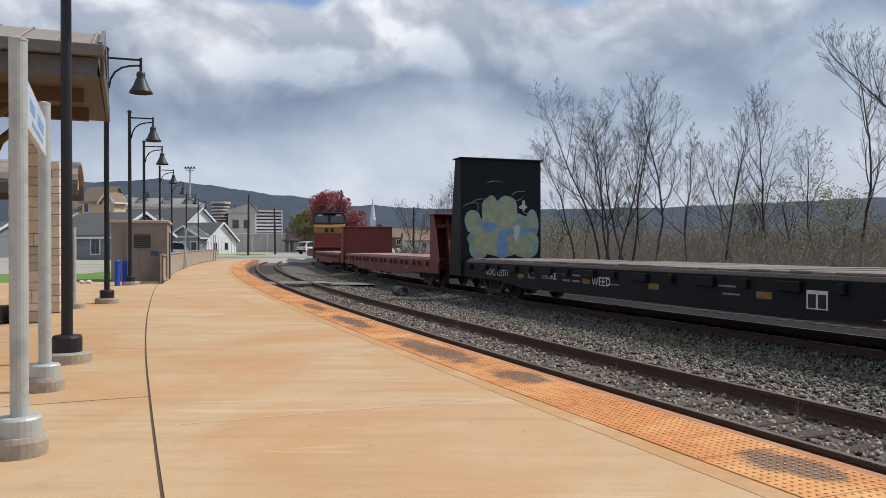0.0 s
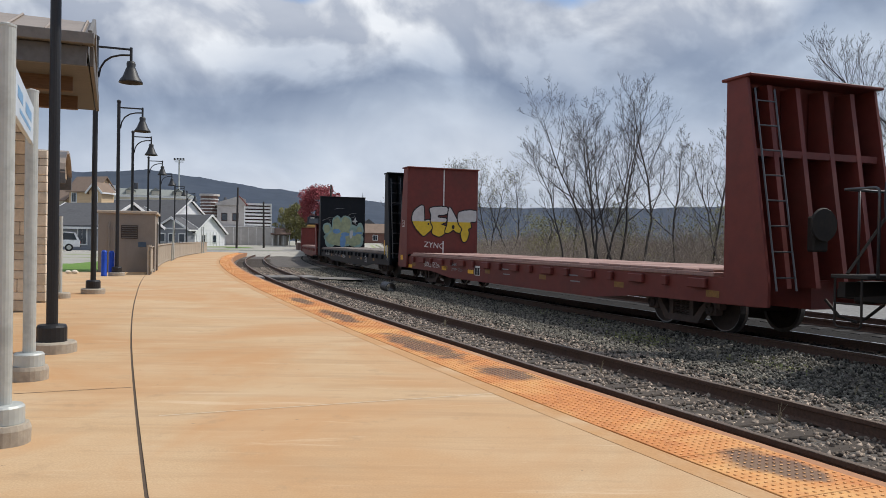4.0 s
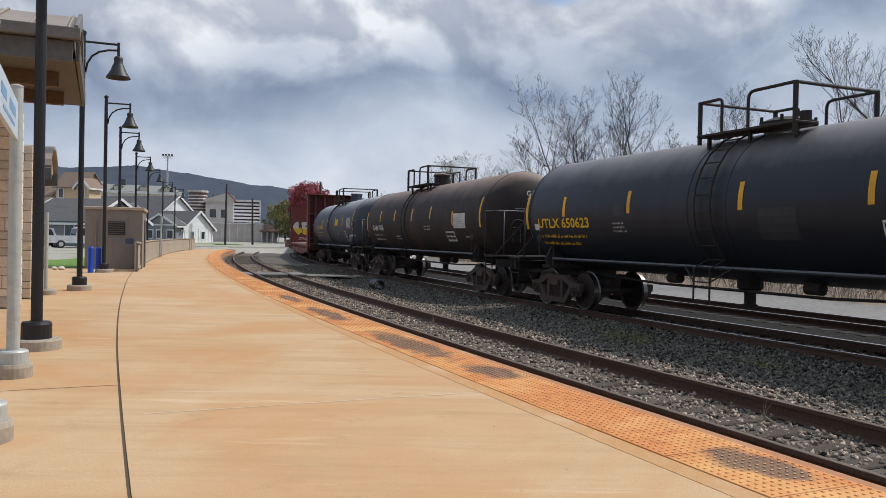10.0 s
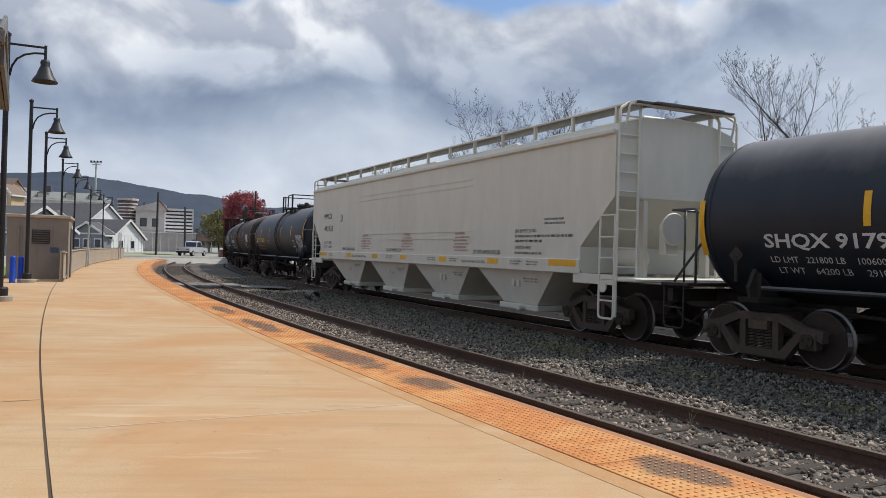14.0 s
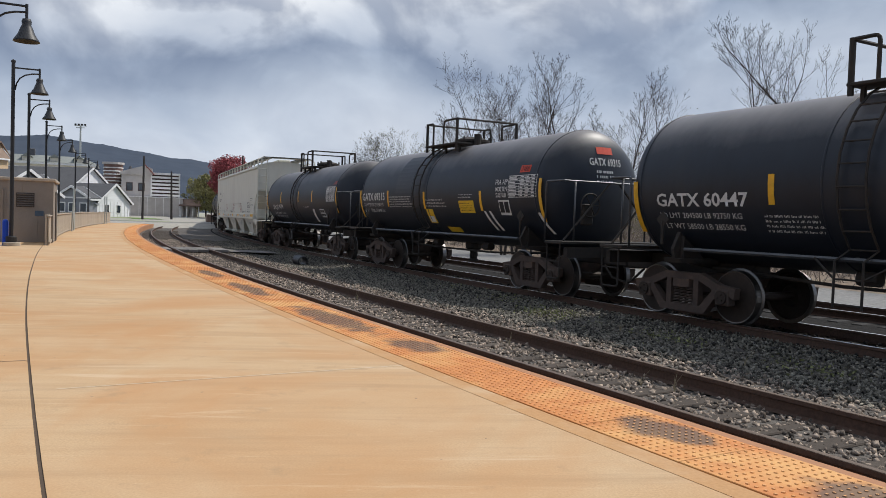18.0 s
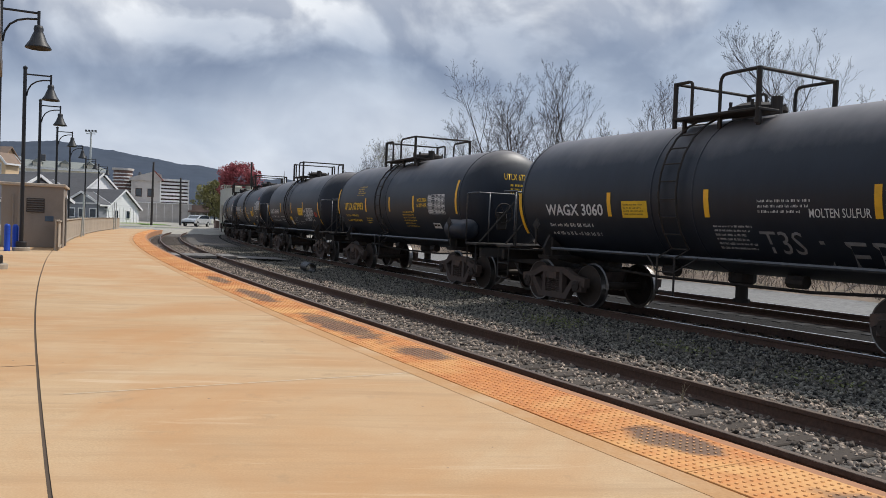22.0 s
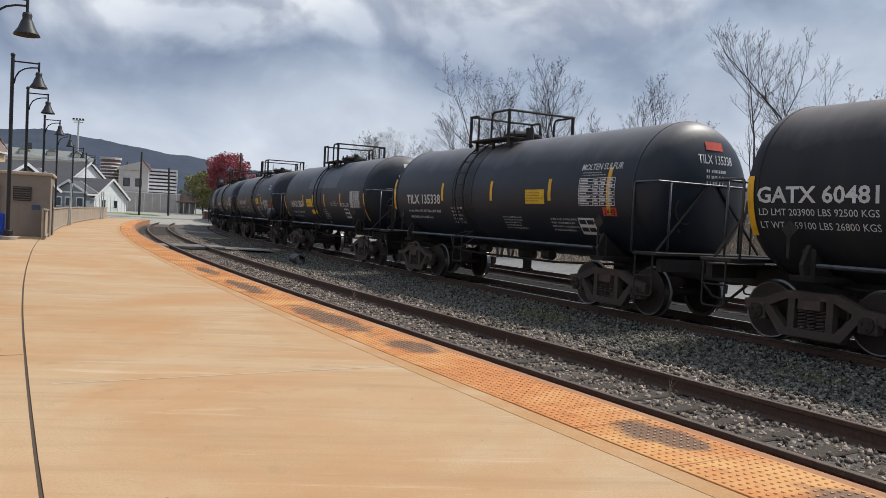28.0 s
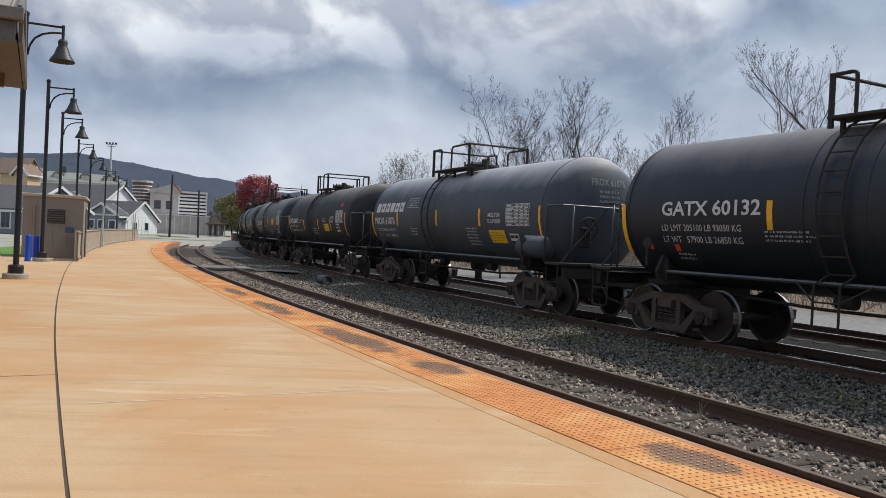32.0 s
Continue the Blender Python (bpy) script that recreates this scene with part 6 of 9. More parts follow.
    for s in (-1, 1):
        bm = box(B(), s * (h + 0.1), 0, 4.60, 0.5, 1.7, 0.025)
        part("end_walkway", bm, M["walk_grate"], car)
        # a full ladder on each end corner and a short one round the side
        for y in (-1, 1):
            xl = s * (h + 0.05)
            bm = B()
            bent(bm, [(xl, y * 1.50, 0.50), (xl, y * 1.50, 4.46), (xl - s * 0.10, y * 1.20, 4.62)], 0.030, 5)
            bent(bm, [(xl, y * 1.02, 1.25), (xl, y * 1.02, 4.46), (xl - s * 0.10, y * 0.90, 4.62)], 0.030, 5)
            for k in range(9):
                tube(bm, [(xl, y * 1.50, 1.45 + 0.36 * k), (xl, y * 1.02, 1.45 + 0.36 * k)], 0.017, 5)
            part("end_ladder", bm, pt, car)
            bm = B()
            xs0, xs1 = s * (h + 0.03), s * (h - 0.42)
            bent(bm, [(xs0, y * 1.53, 2.44), (xs0, y * 1.53, 0.46), (xs1, y * 1.53, 0.46), (xs1, y * 1.53, 2.44)], 0.024, 5)
            for z in (0.80, 1.22, 1.62, 2.02, 2.44):
                tube(bm, [(xs0, y * 1.53, z), (xs1, y * 1.53, z)], 0.018, 5)
            part("side_ladder", bm, pt, car)
            bm = box(B(), s * (h - 0.62), y * 1.5, 1.20, 1.36, 0.06, 0.20, 0.01)
            part("end_sill", bm, pt, car)
            bm = B()
            lathe(bm, [(0.02, -0.01), (0.11, -0.01), (0.11, 0.02), (0.02, 0.02)], 14, "Z", Matrix.Translation((s * (h - 0.30), y * 1.535, 1.06)) @ Matrix.Rotation(radians(90), 4, "X"))
            part("lift_eye", bm, pt, car)
        # roof rail round the end
        bm = B()
        bent(bm, [(s * (h + 0.05), -1.35, 4.10), (s * (h + 0.16), -1.35, 4.56), (s * (h + 0.16), 1.35, 4.56), (s * (h + 0.05), 1.35, 4.10)], 0.025, 5)
        part("roof_end_rail", bm, pt, car)
        bm = box(B(), s * (h + 0.05), 0, 1.22, 1.1, 3.0, 0.08, 0.02)
        part("end_platform", bm, pt, car)
        for y in (-0.8, 0.8):
            bm = B()
            prism(bm, [(s * (h - 0.15), 1.25), (s * (h + 0.05), 1.25), (s * (h + 0.02), 2.75), (s * (h - 0.10), 2.75)], y - 0.05, y + 0.05)
            bmesh.ops.recalc_face_normals(bm, faces=bm.faces)
            part("end_post", bm, pt, car)
    bm = B()
    lathe(bm, [(0.02, 0), (0.30, 0.0), (0.32, 0.03), (0.30, 0.06), (0.02, 0.05)], 18, "X", Matrix.Translation((-h - 0.40, 0.4, 2.2)))
    for k in range(4):
        a = k * math.pi / 4
        tube(bm, [(-h - 0.38, 0.4 + 0.28 * math.cos(a), 2.2 + 0.28 * math.sin(a)), (-h - 0.38, 0.4 - 0.28 * math.cos(a), 2.2 - 0.28 * math.sin(a))], 0.02, 4)
    box(bm, -h - 0.24, 0.4, 2.0, 0.2, 0.36, 0.6, 0.03)
    part("hand_brake", bm, pt, car)
    bm = B()
    lathe(bm, [(0.05, -0.4), (0.18, -0.36), (0.2, -0.3), (0.2, 0.3), (0.18, 0.36), (0.05, 0.4)], 16, "X", Matrix.Translation((-h + 0.45, 0.75, 1.62)))
    part("air_reservoir", bm, pt, car, smooth=True)

    def side(name, u, z, w, hh, m, y=1.532):
        bm = B()
        q = [(h - u, y, z), (h - u - w, y, z), (h - u - w, y, z + hh), (h - u, y, z + hh)]
        bm.faces.new([bm.verts.new(p) for p in q])
        return part(name, bm, m, car)

    def words(s, u0, z0, u1, z1, m, y=1.528):
        ob = letters(s, 1.0, m, car, Matrix.Identity(4))
        me = ob.data
        xs, ys = [v.co.x for v in me.vertices], [v.co.y for v in me.vertices]
        a, b3, c3, d = min(xs), max(xs), min(ys), max(ys)
        for v in me.vertices:
            v.co = Vector((h - (u0 + (v.co.x - a) / (b3 - a) * (u1 - u0)), y, z0 + (v.co.y - c3) / (d - c3) * (z1 - z0)))
    K, RD = M["decal_black"], M["decal_faint_red"]

    def fine(u, z, w, hh, m, seed=0, y=1.527):
        """A line of small unreadable writing."""
        rnd = random.Random(seed + int(u * 50))
        bm = B()
        x = 0.0
        while x < w:
            for _ in range(rnd.randrange(2, 8)):
                ww = hh * rnd.uniform(0.18, 0.4)
                bm.faces.new([bm.verts.new(p) for p in ((h - u - x, y, z), (h - u - x - ww, y, z), (h - u - x - ww, y, z + hh), (h - u - x, y, z + hh))])
                x += ww + hh * 0.32
            x += hh * 0.6
        return tagged(part("small_writing", bm, m, car), kind="stuff")
    words("MWCX", 1.54, 2.84, 2.52, 3.06, K)
    words("482133", 1.56, 2.36, 2.66, 2.58, K)
    words("LD LMT 217600", 1.58, 1.87, 2.50, 1.965, K)
    words("LT WT   68400", 1.58, 1.71, 2.54, 1.805, K)
    words("DO NOT HAMMER ON CAR", 3.90, 1.63, 5.26, 1.735, K)
    words("DO NOT HAMMER ON CAR", 14.30, 1.63, 15.67, 1.735, K)
    words("DO NOT HAMMER ON CAR", 8.35, 1.63, 9.60, 1.735, K)
    for u in (6.03, 9.66, 13.25):
        words("WARNING", u, 2.12, u + 0.58, 2.21, RD)
        for k in range(5):
            fine(u - 0.08 * (k % 2), 2.03 - 0.085 * k, 0.72, 0.045, RD, k)
    words("50% EMPTY LOAD", 16.35, 2.14, 17.25, 2.22, K)
    words("EXTERIOR PAINT", 16.35, 1.76, 17.05, 1.84, K)
    for k, w in enumerate((2.15, 1.15)):
        fine(16.35, 2.03 - 0.11 * k, w, 0.060, K, k)
    fine(16.35, 1.65, 1.05, 0.055, K)
    for k in range(2):
        fine(17.55, 2.40 - 0.09 * k, 0.75, 0.045, K, k + 5)
    words("VENT CAR WHEN UNLOADING", 5.05, 1.40, 6.55, 1.47, K, 1.559)
    words("VENT CAR WHEN UNLOADING", 13.70, 1.40, 15.00, 1.47, K, 1.559)
    for u, w in ((1.14, 0.90), (4.49, 0.46), (7.10, 0.52), (9.57, 0.46), (12.34, 0.46), (15.10, 0.52)):
        side("reflector", u, 1.40, w, 0.13, M["stripe"], 1.558)
    side("reflector", 17.80, 1.42, 1.0, 0.14, M["stripe"], 1.558)
    for k, u in enumerate((2.3, 8.4, 11.6, 13.0, 16.2, 16.9)):
        fine(u, 1.47, 0.5, 0.035, K, k, 1.558)
        fine(u, 1.41, 0.42, 0.035, K, k + 3, 1.558)
    # plate box
    side("stencil_box", 3.55, 2.70, 0.24, 0.27, K, 1.527)
    side("stencil_field", 3.565, 2.715, 0.21, 0.24, pt, 1.530)
    words("C", 3.63, 2.74, 3.71, 2.83, K, 1.533)
    words("PLATE", 3.59, 2.87, 3.75, 2.92, K, 1.533)
    # end paint and notices on the bays
    for u, z in ((5.0, 1.12), (9.0, 1.10), (13.0, 1.10), (16.6, 1.08)):
        fine(u, z, 0.55, 0.035, K, 9, 1.43)
        fine(u + 0.05, z - 0.06, 0.42, 0.035, K, 10, 1.42)
    CARS.append((car, tb, c))


M["walk_grate"] = mat("galvanised_walk_grating", (0.16, 0.16, 0.16), (0.11, 0.11, 0.11), 0.6, 0.3, grain=60, stain=3, bump=0.3)
M["decal_faint_red"] = mat("faded_red_stencil", (0.42, 0.16, 0.12), rough=0.7, grain=14, stain=4, bump=0.0)
M["loco_red"] = mat("locomotive_red_paint", (0.24, 0.035, 0.022), (0.19, 0.03, 0.018), 0.4, grain=5, stain=1, bump=0.02)
M["loco_yellow"] = mat("locomotive_yellow_paint", (0.26, 0.145, 0.035), (0.21, 0.12, 0.03), 0.45, grain=5, stain=1, bump=0.02)
M["loco_black"] = mat("locomotive_black_paint", (0.015, 0.018, 0.028), (0.012, 0.014, 0.022), 0.35, grain=5, stain=1, bump=0.02)


def locomotive():
    L = 21.5
    c = JOIN[0] - 22.3 - L * 1.016 / 2
    car = thing("locomotive", "diesel locomotive in red, yellow and black, cab to the rear", "locomotive", group=GROUP)
    h = L / 2 - 0.6
    tb = h - 3.2
    for s in (-1, 1):
        truck(car, s * tb)
        coupler(car, s * L / 2, s)
    bm = box(B(), 0, 0, 1.32, 2 * h, 2.9, 0.36, 0.03)
    box(bm, 0, 0, 0.75, 6.0, 2.4, 0.8, 0.1)
    part("frame", bm, M["loco_black"], car)
    bm = box(B(), 2.6, 0, 2.95, 2 * h - 6.6, 1.75, 2.9, 0.12)
    part("hood", bm, M["loco_black"], car)
    bm = box(B(), 2.6, 0, 2.0, 2 * h - 6.58, 1.77, 0.9, 0.02)
    part("hood_band", bm, M["loco_red"], car)
    # cab and nose at the rear end
    x0 = -h
    bm = box(B(), x0 + 3.0, 0, 3.05, 2.6, 3.0, 3.1, 0.10)
    part("cab", bm, M["loco_black"], car)
    bm = B()
    prism(bm, [(x0 + 1.75, 2.80), (x0 + 1.75, 3.62), (x0 + 1.5, 3.62), (x0 + 0.62, 3.36), (x0 + 0.50, 2.80)], -1.42, 1.42)
    bmesh.ops.recalc_face_normals(bm, faces=bm.faces)
    part("nose_band", bm, M["loco_yellow"], car)
    bm = B()
    prism(bm, [(x0 + 1.75, 1.45), (x0 + 1.75, 2.80), (x0 + 0.50, 2.80), (x0 + 0.42, 1.45)], -1.42, 1.42)
    bmesh.ops.recalc_face_normals(bm, faces=bm.faces)
    part("nose", bm, M["loco_red"], car)
    bm = box(B(), x0 + 0.38, 0, 1.50, 0.05, 2.86, 0.12)
    part("nose_sill", bm, M["decal_white"], car)
    bm = box(B(), x0 + 2.9, 0, 4.66, 2.9, 2.5, 0.16, 0.06)
    part("cab_roof", bm, M["loco_black"], car)
    bm = box(B(), x0 + 0.08, 0, 1.05, 0.16, 3.0, 1.1, 0.02)
    part("pilot", bm, M["loco_red"], car)
    for y in (-0.85, 0.85):
        bm = box(B(), x0 + 1.68, y * 0.84, 4.06, 0.03, 1.18, 0.62, 0.01)
        part("windscreen", bm, M["glass"], car)
        bm = box(B(), x0 + 0.50, y * 0.30, 3.08, 0.14, 0.30, 0.34, 0.03)
        part("headlight", bm, M["loco_black"], car)
        bm = box(B(), x0 + 1.66, y, 4.45, 0.05, 0.5, 0.16)
        part("number_board", bm, M["decal_white"], car)
    for y in (-1.51, 1.51):
        for dx in (2.4, 3.6):
            bm = box(B(), x0 + dx, y, 3.9, 0.9, 0.03, 0.6, 0.01)
            part("side_window", bm, M["glass"], car)
    for y in (-1.4, 1.4):
        bm = B()
        bent(bm, [(x0 + 0.1, y, 1.5), (x0 + 0.1, y, 2.5), (x0 + 1.6, y, 2.5)], 0.02, 5)
        part("handrail", bm, M["galv"], car)
        bm = B()
        tube(bm, [(x0 + 4.6, y, 2.5), (h - 0.3, y, 2.5)], 0.02, 5)
        for k in range(9):
            tube(bm, [(x0 + 4.6 + k * 1.8, y, 1.5), (x0 + 4.6 + k * 1.8, y, 2.5)], 0.018, 5)
        part("handrail", bm, M["galv"], car)
    part("fan", cyl(B(), (4, 0, 4.35), (4, 0, 4.6), 0.6, seg=16), M["loco_black"], car)
    bm = box(B(), 8, 0, 4.5, 3.0, 1.9, 0.3, 0.05)
    part("radiator", bm, M["loco_black"], car)
    CARS.append((car, tb, c))


locomotive()
plain = flat_car(-1, "oxide red flat car with a bare deck behind the locomotive", M["flat_red"], M["deck_red"], low=True)
for ch in list(plain.children):
    if ch.name.split(".")[0] in ("side_plate", "bulkhead_board", "bulkhead_cap", "bulkhead_post", "cross_beam", "hand_brake"):
        bpy.data.objects.remove(ch)
flat_car(0, "oxide red bulkhead flat car with low bulkheads", M["flat_red"], M["deck_red"], low=True)
flat_car(1, "blue-black bulkhead flat car with sprayed graffiti on a board", M["flat_black"], M["deck"], mark="NOKL 725271", graffiti=bubble_paint)
flat_car(2, "oxide red bulkhead flat car with fat graffiti letters", M["flat_red"], M["deck_red"], mark="NOKL 725236", graffiti=leaf_paint)
tank_cars()
hopper_car()


# ---- platform strip, loose stone, crossing ----
def tactile_material():
    m = mat("rust_orange_tactile_strip", (0.64, 0.26, 0.075), (0.46, 0.165, 0.045), 0.7, grain=9, stain=1.1, amount=0.9, space="World", stain_col=(0.66, 0.36, 0.13), stain_at=(0.46, 0.62), bump=0.05)
    n, l = m.node_tree.nodes, m.node_tree.links
    bs = n["Principled BSDF"]
    src = bs.inputs["Base Color"].links[0].from_socket
    geo = n.new("ShaderNodeNewGeometry").outputs["Position"]
    wob = n.new("ShaderNodeTexNoise")
    wob.inputs["Scale"].default_value, wob.inputs["Detail"].default_value = 3.5, 6
    l.new(geo, wob.inputs["Vector"])
    # dark worn patches where the paint has gone
    for s, o, rs, ro in ((4.9, -1.93, 0.48, 0.24), (1.2, -1.95, 0.34, 0.23), (-0.3, -1.98, 0.40, 0.26), (7.2, -2.03, 1.4, 0.26), (11.4, -2.04, 1.3, 0.20), (15.2, -2.0, 1.1, 0.18)):
        x, y, _ = at(s, o)
        mp = n.new("ShaderNodeMapping")
        mp.vector_type = "TEXTURE"
        mp.inputs["Location"].default_value = (x, y, 0)
        mp.inputs["Rotation"].default_value = (0, 0, radians(heading(s)))
        mp.inputs["Scale"].default_value = (ro, rs, 1)
        l.new(geo, mp.inputs[0])
        ln = n.new("ShaderNodeVectorMath")
        ln.operation = "LENGTH"
        l.new(mp.outputs[0], ln.inputs[0])
        ad = n.new("ShaderNodeMath")
        ad.operation = "MULTIPLY_ADD"
        l.new(wob.outputs["Fac"], ad.inputs[0])
        ad.inputs[1].default_value = 1.6
        l.new(ln.outputs["Value"], ad.inputs[2])
        r = n.new("ShaderNodeMapRange")
        r.inputs["From Min"].default_value, r.inputs["From Max"].default_value = 1.55, 1.95
        r.inputs["To Min"].default_value, r.inputs["To Max"].default_value = 0.82, 0.0
        l.new(ad.outputs[0], r.inputs[0])
        q = n.new("ShaderNodeMix")
        q.data_type = "RGBA"
        l.new(r.outputs[0], q.inputs[0])
        l.new(src, q.inputs[6])
        q.inputs[7].default_value = (0.085, 0.062, 0.050, 1)
        src = q.outputs[2]
    l.new(src, bs.inputs["Base Color"])
    return m


# lighter orange on the dome tops paints the highlights they catch
M["dome_top"] = mat("painted_highlight_dome_top", (0.72, 0.40, 0.17), (0.60, 0.27, 0.09), 0.6, grain=45, stain=1.2, amount=0.8, space="World", stain_col=(0.50, 0.22, 0.07), bump=0.0)


def tactile_strip():
    tm = tactile_material()
    st = thing("tactile_strip", "worn orange tactile paving strip along the platform edge", "tactile paving", kind="structure")
    Lp, Wp = 0.893, 0.712
    bm = box(B(), 0, 0, -0.03, Wp, Lp, 0.06, 0.003)
    verts, faces = [], []
    me = bpy.data.meshes.new("tactile_plate")
    bm.to_mesh(me)
    bm.free()
    V = [tuple(v.co) for v in me.vertices]
    F = [tuple(p.vertices) for p in me.polygons]
    for i in range(11):
        for j in range(15):
            cx, cy = -Wp / 2 + 0.041 + i * 0.063, -Lp / 2 + 0.03 + j * 0.0596
            k = len(V)
            for r, z in ((0.0135, 0.0), (0.009, 0.0065)):
                V += [(cx + r * math.cos(a * math.pi / 3), cy + r * math.sin(a * math.pi / 3), z) for a in range(6)]
            F += [(k + a, k + (a + 1) % 6, k + 6 + (a + 1) % 6, k + 6 + a) for a in range(6)]
            F.append(tuple(k + 6 + a for a in range(6)))
    me2 = bpy.data.meshes.new("tactile_plate")
    me2.from_pydata(V, [], F)
    me2.materials.append(tm)
    me2.materials.append(M["dome_top"])
    for q in me2.polygons:
        if len(q.vertices) == 6:
            q.material_index = 1
    random.seed(5)
    s = -7.0
    while s < 79:
        p = at(s, -2.026, 0.004 + random.uniform(-0.002, 0.002))
        share("tactile_plate", me2, st, pose(*p, 0, 0, heading(s)))
        s += 0.9
    closed_strip("plate_bed", -30, 82, [(-1.664, -0.012), (-2.398, -0.012), (-2.398, -0.3), (-1.664, -0.3)], M["joint"], 1.0, st)


def crossing():
    x = thing("plank_crossing", "grey timber plank crossing over the near track", "track crossing")
    for k, (o, w) in enumerate(((-1.1, 0.5), (-0.42, 0.44), (0.0, 0.38), (0.42, 0.44), (1.15, 0.62))):
        for j in range(4):
            s = 31.6 + j * 0.55
            bm = box(B(), 0, 0, 0, w, 0.53, 0.12, 0.015)
            part("plank", bm, M["tie_grey"], x, at=pose(*at(s, o, RAIL - 0.065), 0, 0, heading(s)))
    slab = strip("crossing_apron", 31.1, 33.4, [(1.5, RAIL - 0.07), (3.6, RAIL - 0.12)], M["ballast_dirt"], 0.8)
    tagged(slab, "packed dirt apron between the tracks at the crossing", "apron", kind="structure")


M["tie_grey"] = mat("weathered_grey_planks", (0.22, 0.205, 0.19), (0.15, 0.14, 0.13), 0.9, grain=14, stain=2, rnd=0.2, stretch=(1, 6, 1))
M["ballast_dirt"] = mat("packed_grey_dirt", (0.19, 0.175, 0.155), (0.12, 0.11, 0.10), 0.95, grain=10, stain=0.8, space="World", bump=0.4)


def culvert():
    px, py, pz = at(24.9, 2.9, -0.33)
    c = thing("culvert_pipe", "black corrugated culvert pipe end in the ballast", "pipe", pose(px, py, pz, 0, 0, 15))
    bm = B()
    prof = []
    for k in range(12):
        prof.append((0.19 + 0.012 * (k % 2), 0.5 - k * 0.09))
    for k in reversed(range(12)):
        prof.append((0.165 + 0.012 * (k % 2), 0.5 - k * 0.09))
    rings = []
    for r, h in prof:
        rings.append([bm.verts.new((r * math.cos(2 * math.pi * a / 20), -h, 0.05 + r * math.sin(2 * math.pi * a / 20))) for a in range(20)])
    for a, b in zip(rings, rings[1:] + rings[:1]):
        for k in range(20):
            bm.faces.new((a[k], a[(k + 1) % 20], b[(k + 1) % 20], b[k]))
    bmesh.ops.recalc_face_normals(bm, faces=bm.faces)
    part("pipe_wall", bm, M["black_paint"], c)


def weeds():
    random.seed(21)
    bm = B()
    for x, y in ((2.39, 10.9), (3.3, 8.2), (3.55, 7.9), (0.3, 16.5), (-2.0, 20.5), (4.6, 12.5), (5.2, 9.5)):
        for k in range(5):
            a = random.uniform(0, 6.28)
            h = random.uniform(0.08, 0.22)
            r = random.uniform(0.02, 0.10)
            tube(bm, [(x, y, -0.38), (x + 0.3 * r * math.cos(a), y + 0.3 * r * math.sin(a), -0.38 + 0.6 * h), (x + r * math.cos(a), y + r * math.sin(a), -0.38 + h)], [0.004, 0.003, 0.001], 4)
    ob = mesh_ob("dry_weeds", bm, M["straw"])
    tagged(ob, "dry pale weed stalks in the ballast", "weeds", kind="stuff")


def ballast_weeds():
    """Low green weeds and moss that have come up through the stone between the tracks."""
    rnd = random.Random(31)
    pts = []
    for cx, cy, w, n in ((4.1, 15.1, 0.55, 420), (3.9, 17.6, 0.45, 200), (3.2, 20.5, 0.5, 160), (5.3, 12.0, 0.4, 160), (1.4, 26.0, 0.8, 200), (6.1, 9.4, 0.4, 120)):
        for _ in range(n):
            pts.append(Vector((cx + rnd.gauss(0, w * 0.6), cy + rnd.gauss(0, w), -0.40 + abs(rnd.gauss(0, 0.03)))))
    ob = leaves("ballast_weeds", None, pts, 0.026, M["weed_green"], 12)
    tagged(ob, "low green weeds growing through the ballast", "weeds", kind="stuff")


M["weed_green"] = mat("dusty_green_weed", (0.15, 0.17, 0.06), (0.20, 0.19, 0.10), 0.9, island=0.5)
M["straw"] = mat("dry_straw", (0.30, 0.25, 0.16), rough=0.9)
tactile_strip()
crossing()
culvert()
stones("ballast_stones", "pale mixed ballast stones between the near rails", M["stone_near"], 52000, -9, 48, -1.54, 2.1, lambda o: bed_z(o) - 0.012, 0.033, 1)
stones("ballast_stones_grey", "grey crushed stone between the two tracks", M["stone_dark"], 56000, -11, 48, 1.7, 4.9, bed_z, 0.029, 2)
stones("ballast_stones_far", "dark crushed stone under the far track", M["stone_shade"], 14000, -11, 40, 4.7, 8.2, bed_z, 0.035, 3)
weeds()


